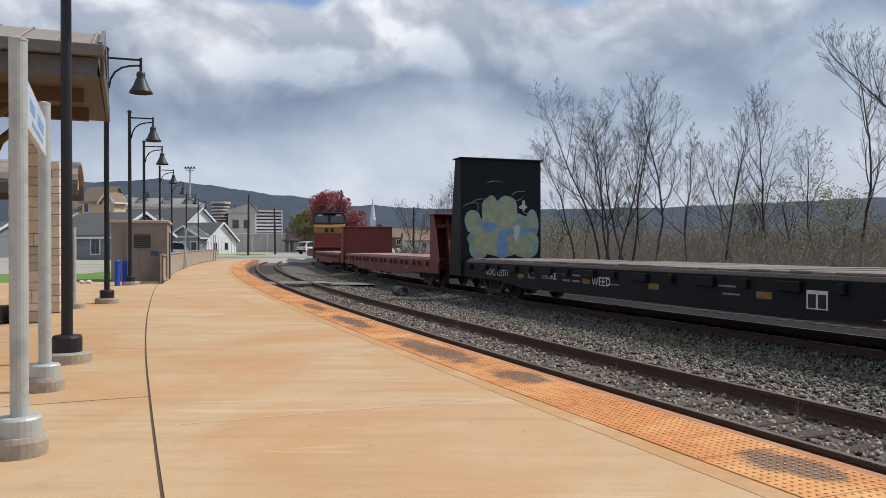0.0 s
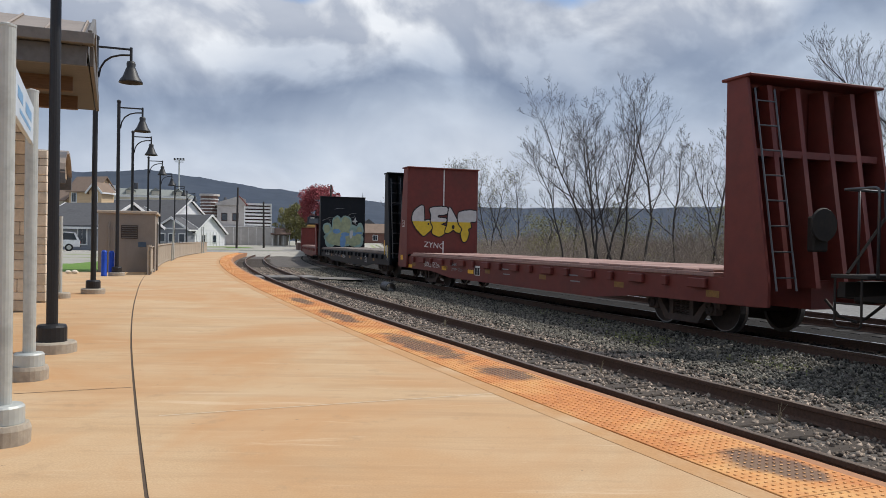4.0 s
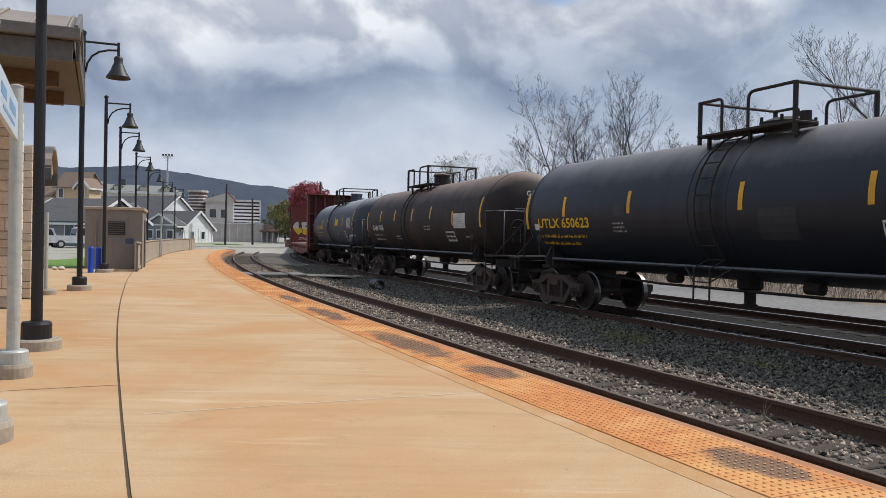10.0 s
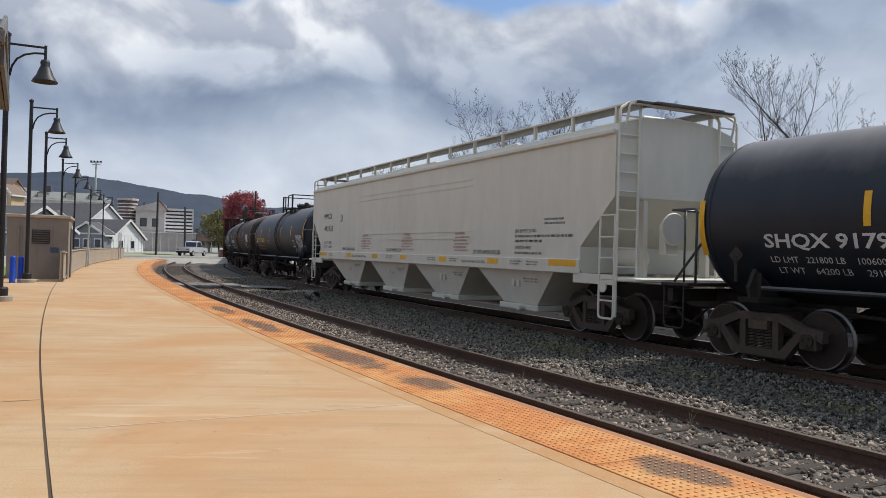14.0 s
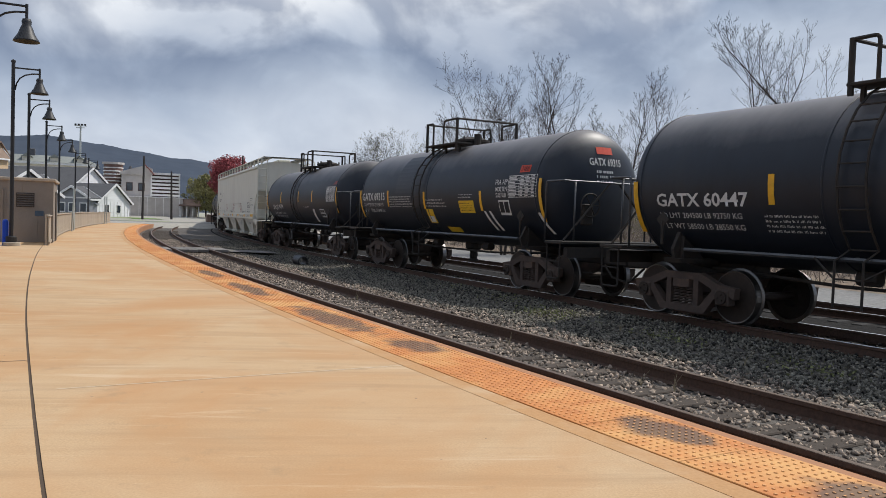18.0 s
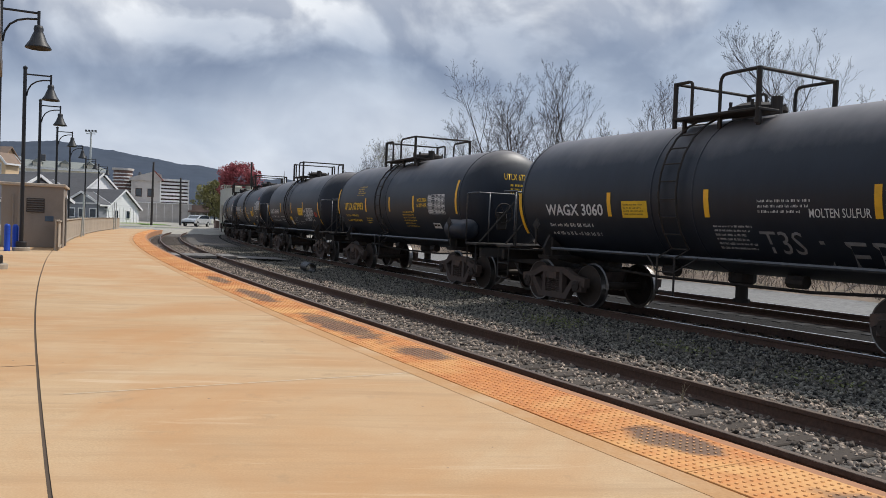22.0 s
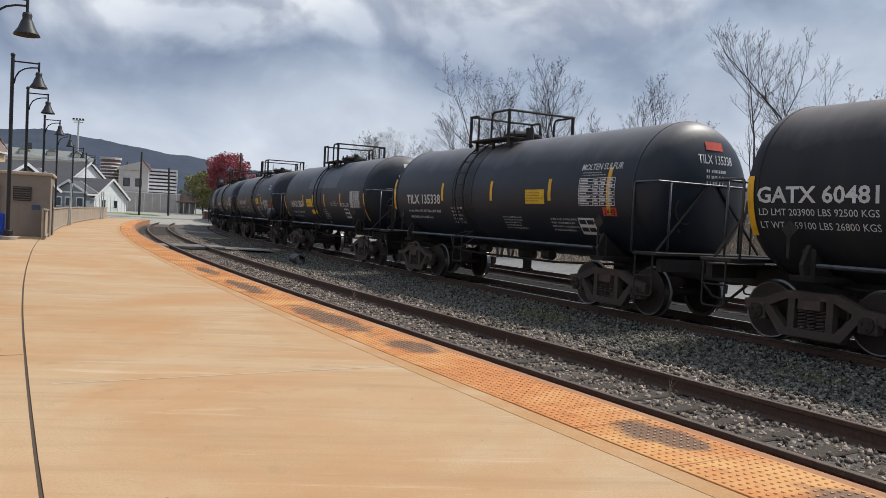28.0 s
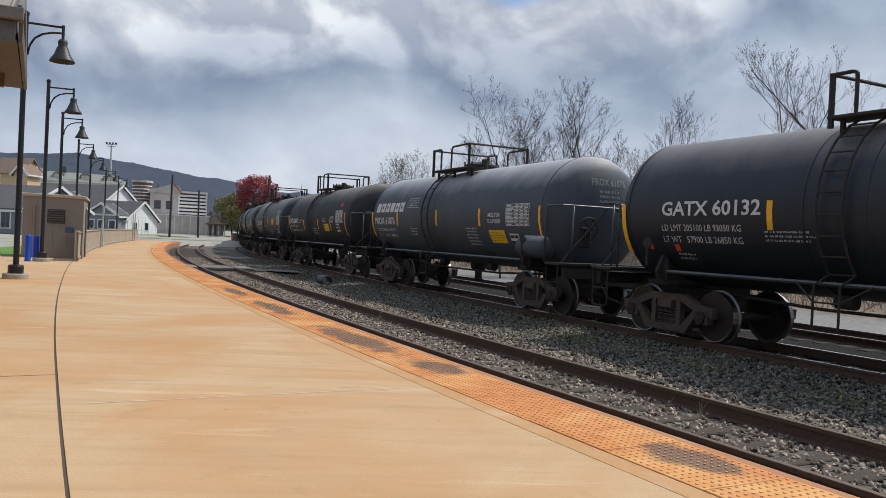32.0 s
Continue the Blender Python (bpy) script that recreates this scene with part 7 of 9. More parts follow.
# ---- lamps, signs, shelter ----
def street_lamp(p, tall=False, arm=0.80, H=6.28):
    lamp = thing("platform_lamp", "black steel platform lamp post with a bell shade on a bracket", "street lamp", pose(p[0], p[1], 0, 0, 0, p[2]), "platform lamps")
    b = 0.34 if tall else 0.13
    bm = B()
    lathe(bm, [(0.28, 0.0), (0.28, b - 0.02), (0.26, b), (0.02, b)] if not tall else [(0.33, 0), (0.33, b - 0.03), (0.30, b), (0.02, b)], 28)
    part("footing", bm, M["grey_concrete"], lamp, "round concrete footing")
    bm = B()
    lathe(bm, [(0.17, b), (0.17, b + 0.17), (0.155, b + 0.20), (0.075, b + 0.21)], 20)
    part("base_sleeve", bm, M["black_paint"], lamp, smooth=False)
    bm = cyl(B(), (0, 0, b + 0.1), (0, 0, H), 0.066, 0.058, 16)
    lathe(bm, [(0.075, H - 0.02), (0.075, H + 0.04), (0.03, H + 0.07), (0.01, H + 0.09)], 14)
    part("pole", bm, M["black_paint"], lamp)
    bm = B()
    box(bm, arm / 2, 0, H - 0.20, arm, 0.045, 0.05, 0.01)
    pts = [(0.06, 0, H - 0.95), (0.10, 0, H - 0.72), (0.20, 0, H - 0.54), (0.36, 0, H - 0.42), (0.56, 0, H - 0.36), (arm, 0, H - 0.34)]
    tube(bm, pts, 0.026, 6)
    cyl(bm, (arm, 0, H - 0.15), (arm, 0, H - 0.52), 0.035, seg=10)
    part("bracket", bm, M["black_paint"], lamp)
    bm = B()
    lathe(bm, [(0.02, H - 0.48), (0.09, H - 0.50), (0.11, H - 0.56), (0.10, H - 0.64), (0.13, H - 0.70), (0.19, H - 0.86), (0.275, H - 0.99), (0.29, H - 1.03), (0.27, H - 1.03), (0.17, H - 0.88), (0.05, H - 0.74), (0.01, H - 0.74)], 24, "Z", Matrix.Translation((arm, 0, 0)))
    part("shade", bm, M["lamp_shade"], lamp, "bell-shaped metal shade", True)
    bm = B()
    lathe(bm, [(0.01, H - 0.97), (0.09, H - 0.95), (0.11, H - 0.88), (0.05, H - 0.80), (0.01, H - 0.79)], 14, "Z", Matrix.Translation((arm, 0, 0)))
    part("lens", bm, M["lens"], lamp, "frosted lens", True)
    return lamp


M["lamp_shade"] = mat("dark_grey_shade_paint", (0.026, 0.027, 0.030), (0.02, 0.021, 0.023), 0.5, grain=20, stain=3, bump=0.02)
M["lens"] = mat("frosted_lens", (0.55, 0.55, 0.52), rough=0.3)
for k, (x, y, h) in enumerate(((-4.58, 9.54, 22), (-8.33, 19.42, 20), (-11.37, 28.47, 18), (-13.95, 36.6, 17), (-17.32, 47.97, 15), (-19.94, 57.65, 14), (-23.33, 71.28, 12), (-25.4, 81.4, 10))):
    street_lamp((x, y, h), tall=(k == 3))


def platform_sign():
    sg = thing("platform_sign", "pale station sign between two grey steel posts", "sign")
    P = [(-2.88, 5.32), (-3.91, 7.69)]
    for x, y in P:
        bm = cyl(B(), (x, y, 0.2), (x, y, 2.80), 0.058, seg=18)
        lathe(bm, [(0.062, 2.795), (0.062, 2.81), (0.02, 2.825)], 18, "Z", Matrix.Translation((x, y, 0)))
        part("post", bm, M["galv"], sg, "grey steel post")
        bm = B()
        lathe(bm, [(0.135, 0.13), (0.138, 0.14), (0.138, 0.245), (0.125, 0.26), (0.06, 0.262)], 24, "Z", Matrix.Translation((x, y, 0)))
        part("base_collar", bm, M["galv"], sg, "steel base collar")
        bm = B()
        lathe(bm, [(0.175, 0.0), (0.178, 0.10), (0.165, 0.135), (0.02, 0.137)], 24, "Z", Matrix.Translation((x, y, 0)))
        part("footing", bm, M["grey_concrete"], sg, "round concrete footing")
    a, b = Vector((*P[0], 2.46)), Vector((*P[1], 2.46))
    d = b - a
    rot = Matrix.Rotation(math.atan2(d.y, d.x), 4, "Z")
    c = (a + b) / 2
    bm = box(B(), c.x, c.y, c.z, d.length - 0.13, 0.035, 0.36, 0.006, rot)
    board = part("sign_board", bm, M["sign_white"], sg, "pale blue-white sign board")
    nrm = Vector((-d.y, d.x, 0)).normalized()
    for s in (-1, 1):
        for u, w, h2, z in ((0.55, 0.7, 0.09, 0.03), (-0.35, 0.5, 0.09, 0.03), (0.2, 1.2, 0.035, -0.09)):
            q = c + d.normalized() * u + nrm * 0.0185 * s + Vector((0, 0, z))
            bm = box(B(), q.x, q.y, q.z, w, 0.003, h2, 0, rot)
            part("sign_writing", bm, M["sign_blue"], board)


M["sign_white"] = mat("pale_sign_enamel", (0.55, 0.62, 0.68), (0.52, 0.58, 0.64), 0.35, grain=5, stain=1, bump=0.0)
M["sign_blue"] = mat("blue_sign_lettering", (0.16, 0.36, 0.60), rough=0.4)
platform_sign()


def low_posts():
    """A pair of plain grey sign posts near the canopy."""
    sg = thing("sign_posts", "pair of short grey steel posts on a round footing", "post", pose(-8.40, 17.85, 0))
    for dx, r, h in ((0.0, 0.045, 1.85), (-0.22, 0.045, 2.0)):
        bm = cyl(B(), (dx, 0.1 * dx, 0.05), (dx, 0.1 * dx, h), r, seg=14)
        part("post", bm, M["galv"], sg)
    bm = B()
    lathe(bm, [(0.22, 0), (0.22, 0.10), (0.2, 0.13), (0.02, 0.13)], 22)
    part("footing", bm, M["grey_concrete"], sg)


low_posts()


def shelter():
    """Stucco utility box with a louvred window, beside the platform."""
    sh = thing("utility_shelter", "taupe stucco utility building with a flat parapet roof", "utility building", pose(-12.76, 33.29, 0, 0, 0, 17))
    w, d, h = 2.12, 3.4, 2.36
    bm = box(B(), 0, 0, h / 2, w, d, h)
    part("wall", bm, M["stucco"], sh)
    for k in range(4):
        bm = box(B(), -w / 2 + (k + 0.5) * w / 4, -d / 2 - 0.006, h / 2, w / 4 - 0.008, 0.012, h - 0.02)
        part("wall_panel", bm, M["stucco"], sh)
    bm = box(B(), 0, 0, h + 0.05, w + 0.16, d + 0.16, 0.12, 0.02)
    part("parapet", bm, M["parapet"], sh, "pale parapet cap")
    bm = box(B(), 0.10, -d / 2 - 0.02, 1.62, 0.62, 0.04, 0.54)
    lv = part("louvre", bm, M["louvre"], sh, "dark bronze louvre")
    for k in range(6):
        bm = box(B(), 0.10, -d / 2 - 0.05, 1.40 + k * 0.088, 0.56, 0.05, 0.02, 0, Matrix.Rotation(radians(35), 4, "X"))
        part("slat", bm, M["louvre_slat"], lv)
    bm = box(B(), 0.58, -d / 2 - 0.02, 1.12, 0.30, 0.03, 0.20, 0.005)
    part("notice_plate", bm, M["sign_dark"], sh, "small blue-grey notice")
    bm = cyl(B(), (-0.66, -d / 2 - 0.06, 0), (-0.66, -d / 2 - 0.06, 2.0), 0.035, seg=10)
    part("downpipe", bm, M["stucco"], sh)
    bm = box(B(), w / 2 + 0.02, 0.4, 1.0, 0.04, 0.9, 2.0, 0.01)
    part("door", bm, M["fascia"], sh)


M["parapet"] = mat("pale_tan_parapet", (0.50, 0.42, 0.33), rough=0.8, grain=15, stain=2)
M["sign_dark"] = mat("blue_grey_notice", (0.07, 0.11, 0.16), rough=0.5)
shelter()


def bollards():
    for x, y, h in ((-11.70, 28.15, 0.93), (-11.58, 28.50, 0.91)):
        c = thing("blue_bollard", "bright blue plastic bollard cover with a rounded top", "bollard", pose(x, y, 0), "blue bollards")
        bm = B()
        lathe(bm, [(0.105, 0.0), (0.105, 0.03), (0.098, 0.04), (0.096, h - 0.09), (0.086, h - 0.04), (0.05, h - 0.005), (0.01, h)], 22)
        part("sleeve", bm, M["blue"], c, smooth=True)
        for z in (h - 0.2, h - 0.34):
            bm = B()
            lathe(bm, [(0.096, z), (0.101, z + 0.005), (0.101, z + 0.03), (0.096, z + 0.035)], 22)
            part("band", bm, M["blue"], c)


bollards()


def rock_pile():
    r = thing("rock_edging", "pale landscaping rocks at the lawn's corner", "rocks", pose(-13.3, 29.9, 0))
    random.seed(8)
    for k in range(3):
        bm = B()
        bmesh.ops.create_icosphere(bm, subdivisions=2, radius=0.11)
        for v in bm.verts:
            v.co *= 1 + 0.35 * noise.noise(v.co * 6 + Vector((k * 3, 0, 0)))
            v.co.z *= 0.6
        part("rock", bm, M["stone_block"], r, at=pose(-0.45 + 0.16 * k, random.uniform(-.15, .15), 0.06, 0, 0, 40 * k))


rock_pile()


def fence():
    """Board fence along the far half of the platform, with posts and a foot rail."""
    f = thing("platform_fence", "weathered grey-tan board fence along the platform", "fence")
    s0, s1, off = 28.4, 79.5, -5.38
    bm = box(B(), 0, 0, 0, 0.022, 0.185, 0.92, 0.004)
    me = part("fence_board", bm, M["fence_wood"], f)
    n = 0
    s = s0
    while s < s1:
        if 33.4 < s < 34.0:
            s += 0.2
            continue
        m = pose(*at(s, off, 0.57), 0, 0, heading(s))
        if n == 0:
            me.matrix_basis = m
        else:
            share("fence_board", me.data, f, m)
        n += 1
        s += 0.195
    for a, b in ((s0 - 0.1, 33.4), (34.0, s1)):
        closed_strip("foot_rail", a, b, [(off + 0.05, 0.06), (off + 0.02, 0.06), (off + 0.02, 0.14), (off + 0.05, 0.14)], M["fence_wood"], 1.0, f)
        closed_strip("top_rail", a, b, [(off + 0.06, 1.03), (off - 0.06, 1.03), (off - 0.06, 1.07), (off + 0.06, 1.07)], M["fence_wood"], 1.0, f)
    pm = cyl(B(), (0, 0, 0), (0, 0, 1.12), 0.05, seg=10)
    po = part("fence_post", pm, M["fence_wood"], f)
    s = s0
    first = True
    while s < s1:
        m = pose(*at(s, off - 0.07, 0))
        if first:
            po.matrix_basis = m
            first = False
        else:
            share("fence_post", po.data, f, m)
        s += 2.45
    # two pale leaning sign poles beside the fence
    for s, lean in ((47.5, 3), (49.5, -1), (74.0, 0), (75.5, 0)):
        x, y, _ = at(s, off + 0.16)
        p = thing("fence_pole", "pale galvanised pole standing beside the fence", "pole", pose(x, y, 0, 0, lean, 0), "fence poles")
        part("pole", cyl(B(), (0, 0, 0), (0, 0, 2.5), 0.05, seg=10), M["galv"], p)


fence()


# ---- station building ----
M["timber"] = mat("dark_stained_timber", (0.13, 0.075, 0.04), (0.09, 0.05, 0.028), 0.7, grain=10, stain=2, stretch=(1, 1, 6))
M["wall_tan"] = mat("tan_render_wall", (0.42, 0.33, 0.23), rough=0.9, grain=20, stain=1)


def stone_pillar(parent, x, y, w, d, h, rz):
    """A stone pier: mortar core and coursed blocks."""
    base = pose(x, y, 0, 0, 0, rz)
    bm = box(B(), 0, 0, h / 2, w - 0.03, d - 0.03, h)
    core = part("pier", bm, M["mortar"], parent, "coursed cream stone pier", at=base)
    random.seed(int(x * 100))
    z = 0.02
    k = 0
    while z < h - 0.05:
        ch = random.choice((0.15, 0.2, 0.24))
        ch = min(ch, h - z)
        split = random.uniform(0.35, 0.65) if k % 2 else random.uniform(0.2, 0.8)
        for a, b in ((0, split), (split, 1)):
            ww = (b - a) * w - 0.012
            if ww < 0.05:
                continue
            bm = box(B(), -w / 2 + (a + b) / 2 * w, 0, z + ch / 2, ww, d + random.uniform(-.006, .02), ch - 0.012, 0.012)
            part("stone_block", bm, M["stone_block"], core)
        z += ch
        k += 1
    return core


def canopy():
    """Gable canopy roof on stone piers; its long edge runs beside the platform."""
    st = thing("station_building", "station building with a seamed metal canopy roof on stone piers", "station building")
    rot = 22.0
    O = Vector((-4.64, 10.63, 0))                 # near corner of the eave
    ax = Vector((math.cos(radians(rot)), math.sin(radians(rot)), 0))       # towards the track
    ay = Vector((-ax.y, ax.x, 0))                                          # along the track, away

    def W(u, v, z):
        q = O + ax * u + ay * v
        return (q.x, q.y, z)

    def slab(name, pts_top, thick, m, parent=st, label=""):
        bm = B()
        a = [bm.verts.new(p) for p in pts_top]
        b = [bm.verts.new((p[0], p[1], p[2] - thick)) for p in pts_top]
        bm.faces.new(a)
        bm.faces.new(b[::-1])
        n = len(a)
        for i in range(n):
            bm.faces.new((a[i], b[i], b[(i + 1) % n], a[(i + 1) % n]))
        bmesh.ops.recalc_face_normals(bm, faces=bm.faces)
        return part(name, bm, m, parent, label)
    D, ze, zr = 4.05, 4.10, 4.78
    # two roof planes, ridge across the track
    roof = slab("roof", [W(0, -0.05, ze), W(0, D / 2, zr), W(-9, D / 2, zr), W(-9, -0.05, ze)], 0.06, M["roof_metal"], label="brown standing seam roof")
    slab("roof_back", [W(0, D / 2, zr), W(0, D + 0.05, ze), W(-9, D + 0.05, ze), W(-9, D / 2, zr)], 0.06, M["roof_metal"])
    for k in range(20):
        u = -0.1 - k * 0.45
        for v0, v1, z0, z1 in ((-0.05, D / 2, ze, zr), (D / 2, D + 0.05, zr, ze)):
            bm = tube(B(), [W(u, v0, z0 + 0.02), W(u, v1, z1 + 0.02)], 0.018, 4)
            part("roof_seam", bm, M["roof_metal"], roof)

    def beam(name, p, q, w, h, m, label=""):
        p, q = Vector(p), Vector(q)
        d = q - p
        r = d.to_track_quat("X", "Z").to_matrix().to_4x4()
        bm = box(B(), 0, 0, 0, d.length, w, h, 0.006)
        return part(name, bm, m, st, label, at=Matrix.Translation((p + q) / 2) @ r)
    # eave gutters, fascia and rake boards
    beam("gutter", W(0.05, -0.10, ze - 0.07), W(-9, -0.10, ze - 0.07), 0.12, 0.15, M["fascia_tan"], "pale bronze gutter")
    beam("fascia", W(-0.04, 0.02, ze - 0.28), W(-9, 0.02, ze - 0.28), 0.05, 0.27, M["fascia_grey"], "grey fascia board")
    beam("rake", W(0.0, -0.05, ze - 0.05), W(0.0, D / 2, zr - 0.05), 0.05, 0.22, M["fascia_tan"])
    beam("rake", W(0.0, D / 2, zr - 0.05), W(0.0, D + 0.05, ze - 0.05), 0.05, 0.22, M["fascia_tan"])
    beam("fascia", W(0.02, 0.0, ze - 0.28), W(0.02, D, ze - 0.28), 0.05, 0.27, M["fascia"], "dark end fascia")
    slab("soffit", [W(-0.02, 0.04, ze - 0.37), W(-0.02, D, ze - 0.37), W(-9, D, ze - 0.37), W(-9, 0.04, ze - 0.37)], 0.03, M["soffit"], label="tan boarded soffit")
    # gable infill
    bm = B()
    a = [bm.verts.new(W(-0.03, v, z)) for v, z in ((0, ze - 0.3), (D, ze - 0.3), (D, ze - 0.02), (D / 2, zr - 0.06), (0, ze - 0.02))]
    b = [bm.verts.new(W(-0.10, v, z)) for v, z in ((0, ze - 0.3), (D, ze - 0.3), (D, ze - 0.02), (D / 2, zr - 0.06), (0, ze - 0.02))]
    bm.faces.new(a)
    bm.faces.new(b[::-1])
    for i in range(5):
        bm.faces.new((a[i], b[i], b[(i + 1) % 5], a[(i + 1) % 5]))
    bmesh.ops.recalc_face_normals(bm, faces=bm.faces)
    part("gable_board", bm, M["fascia"], st)
    # piers with timber beams and curved brackets
    stone_pillar(st, -7.70, 14.62, 0.56, 0.56, 3.62, rot - 14)
    stone_pillar(st, -8.36, 16.75, 0.50, 0.50, 3.2, rot - 14)
    for v in (1.0, 2.7):
        beam("roof_beam", W(-0.25, v, ze - 0.50), W(-6.0, v, ze - 0.50), 0.14, 0.22, M["timber"], "dark timber beam")
    for v in (1.0, 2.7):
        bm = tube(B(), [W(-0.9, v, ze - 0.62), W(-1.25, v, ze - 0.72), W(-1.55, v, ze - 1.0), W(-1.72, v, ze - 1.45)], [0.06, 0.07, 0.07, 0.06], 6)
        part("bracket", bm, M["timber"], st, "curved timber bracket")
    bm = tube(B(), [W(-1.75, 2.7, 0.9), W(-1.75, 2.7, 3.65)], 0.09, 6)
    part("timber_post", bm, M["timber"], st)
    # wall behind, brick below and windows above
    bl = thing("wall_station", "tan station wall with brick base and dark windows", "wall", kind="structure")
    bm = box(B(), 0, 0, 0, 7.0, 0.3, 3.7)
    part("render_wall", bm, M["wall_tan"], bl, at=Matrix.Translation(W(-7.4, 5.4, 1.85)) @ Matrix.Rotation(radians(rot), 4, "Z"))
    for k in range(3):
        bm = box(B(), 0, 0, 0, 1.3, 0.36, 1.5, 0.01)
        part("window", bm, M["glass"], bl, at=Matrix.Translation(W(-4.8 - 1.7 * k, 5.38, 1.85)) @ Matrix.Rotation(radians(rot), 4, "Z"))
    r = 0
    brick = None
    for r in range(12):
        for k in range(20):
            m = Matrix.Translation(W(-4.05 - 0.24 * k - 0.12 * (r % 2), 5.21, 0.05 + 0.078 * r)) @ Matrix.Rotation(radians(rot), 4, "Z")
            if brick is None:
                brick = part("brick", box(B(), 0, 0, 0, 0.225, 0.1, 0.066, 0.004), M["brick"], bl, at=m)
            else:
                share("brick", brick.data, bl, m)
    # dark bench-like plinth by the pier
    bm = box(B(), 0, 0, 0, 1.4, 0.5, 0.32, 0.02)
    part("plinth", bm, M["louvre"], st, at=Matrix.Translation((-8.7, 14.3, 0.16)) @ Matrix.Rotation(radians(8), 4, "Z"))
    # second, barrel-vaulted canopy further along
    vt = thing("barrel_canopy", "barrel-vaulted metal canopy beyond the station roof", "canopy")
    O2 = O + ay * 9.0 - ax * 0.75
    n = 12
    prof = []
    for k in range(n + 1):
        a = math.pi * k / n
        prof.append((1.55 - 1.55 * math.cos(a), 2.98 + 0.58 * math.sin(a)))
    bm = B()
    rows = []
    for u in (0.0, -5.0):
        for t_ in (0.0, 0.07):
            rows.append([bm.verts.new(tuple(O2 + ax * u + ay * v + Vector((0, 0, z - t_)))) for v, z in prof])
    a0, a1, b0, b1 = rows
    for i in range(n):
        bm.faces.new((a0[i], a0[i + 1], b0[i + 1], b0[i]))
        bm.faces.new((a1[i], b1[i], b1[i + 1], a1[i + 1]))
        bm.faces.new((a0[i], a1[i], a1[i + 1], a0[i + 1]))
        bm.faces.new((b0[i], b0[i + 1], b1[i + 1], b1[i]))
    bmesh.ops.recalc_face_normals(bm, faces=bm.faces)
    part("vault", bm, M["roof_metal"], vt, smooth=False)
    bm = B()
    vs = [bm.verts.new(tuple(O2 + ax * -0.12 + ay * v + Vector((0, 0, z - 0.05)))) for v, z in prof]
    bm.faces.new(vs)
    part("end_panel", bm, M["wall_tan"], vt)
    for v in (0.05, 3.05):
        q = O2 + ax * -2.5 + ay * v
        bm = box(B(), 0, 0, 0, 5.0, 0.08, 0.34, 0.01)
        part("fascia", bm, M["fascia_grey"], vt, at=Matrix.Translation((q.x, q.y, 2.82)) @ Matrix.Rotation(radians(rot), 4, "Z"))
    for u in (-0.8, -4.2):
        for v in (0.3, 2.8):
            q = O2 + ax * u + ay * v
            part("post", cyl(B(), (q.x, q.y, 0), (q.x, q.y, 2.8), 0.09, seg=10), M["timber"], vt)


M["fascia_tan"] = mat("pale_bronze_gutter", (0.20, 0.185, 0.168), rough=0.5, metal=0.2, grain=10, stain=2)
M["fascia_grey"] = mat("grey_fascia_paint", (0.13, 0.13, 0.13), rough=0.6, grain=10, stain=2)
canopy()


# ---- lawn, road and the town beyond ----
M["roof_grey"] = mat("grey_asphalt_shingle", (0.11, 0.11, 0.115), (0.085, 0.085, 0.09), 0.9, grain=3, stain=0.6, stretch=(1, 1, 4))
M["siding_grey"] = mat("blue_grey_siding", (0.24, 0.25, 0.27), (0.20, 0.21, 0.23), 0.8, grain=2, stain=0.4, stretch=(0.3, 0.3, 9))
M["siding_white"] = mat("white_siding", (0.74, 0.75, 0.76), (0.66, 0.67, 0.68), 0.8, grain=2, stain=0.4, stretch=(0.3, 0.3, 9))
M["trim_white"] = mat("white_trim", (0.80, 0.80, 0.79), rough=0.6)
M["cream"] = mat("cream_render", (0.62, 0.58, 0.49), (0.55, 0.51, 0.43), 0.85, grain=2, stain=0.3)
M["yellow_house"] = mat("ochre_house_siding", (0.62, 0.46, 0.29), (0.56, 0.41, 0.26), 0.85, grain=2, stain=0.3, stretch=(0.3, 0.3, 8))
M["roof_brown"] = mat("brown_tiled_roof", (0.25, 0.18, 0.135), (0.20, 0.145, 0.11), 0.9, grain=3, stain=0.5)
M["roof_green"] = mat("grey_green_roof", (0.24, 0.255, 0.235), (0.20, 0.21, 0.195), 0.8, grain=2, stain=0.3)
M["mill"] = mat("old_white_mill_paint", (0.53, 0.49, 0.455), (0.43, 0.395, 0.365), 0.85, grain=1.2, stain=0.5, amount=0.7, stain_col=(0.40, 0.36, 0.32))
M["rust_tin"] = mat("rusty_tin_roof", (0.20, 0.13, 0.10), (0.15, 0.10, 0.08), 0.8, grain=2, stain=0.5)
# the blue of distance haze is painted into the hillside colour
M["hill"] = mat("hazed_wooded_hillside", (0.044, 0.060, 0.088), (0.032, 0.045, 0.068), 1.0, grain=0.05, stain=0.012, amount=0.5, space="World", stain_col=(0.056, 0.070, 0.092), bump=0.0)
M["leaf_litter"] = mat("brown_leaf_litter", (0.27, 0.205, 0.15), (0.17, 0.13, 0.10), 0.95, grain=2.5, stain=0.2, space="World", bump=0.5, stain_col=(0.20, 0.19, 0.10))
M["brush_twig"] = mat("pale_brown_brush_twigs", (0.33, 0.275, 0.225), (0.19, 0.155, 0.125), 0.95, island=0.4)
M["bark"] = mat("grey_brown_bark", (0.066, 0.056, 0.050), (0.042, 0.036, 0.032), 0.95, grain=14, stain=2, stretch=(1, 1, 0.3))
M["twig"] = mat("grey_brown_twigs", (0.070, 0.058, 0.051), (0.045, 0.037, 0.033), 0.95, island=0.35)
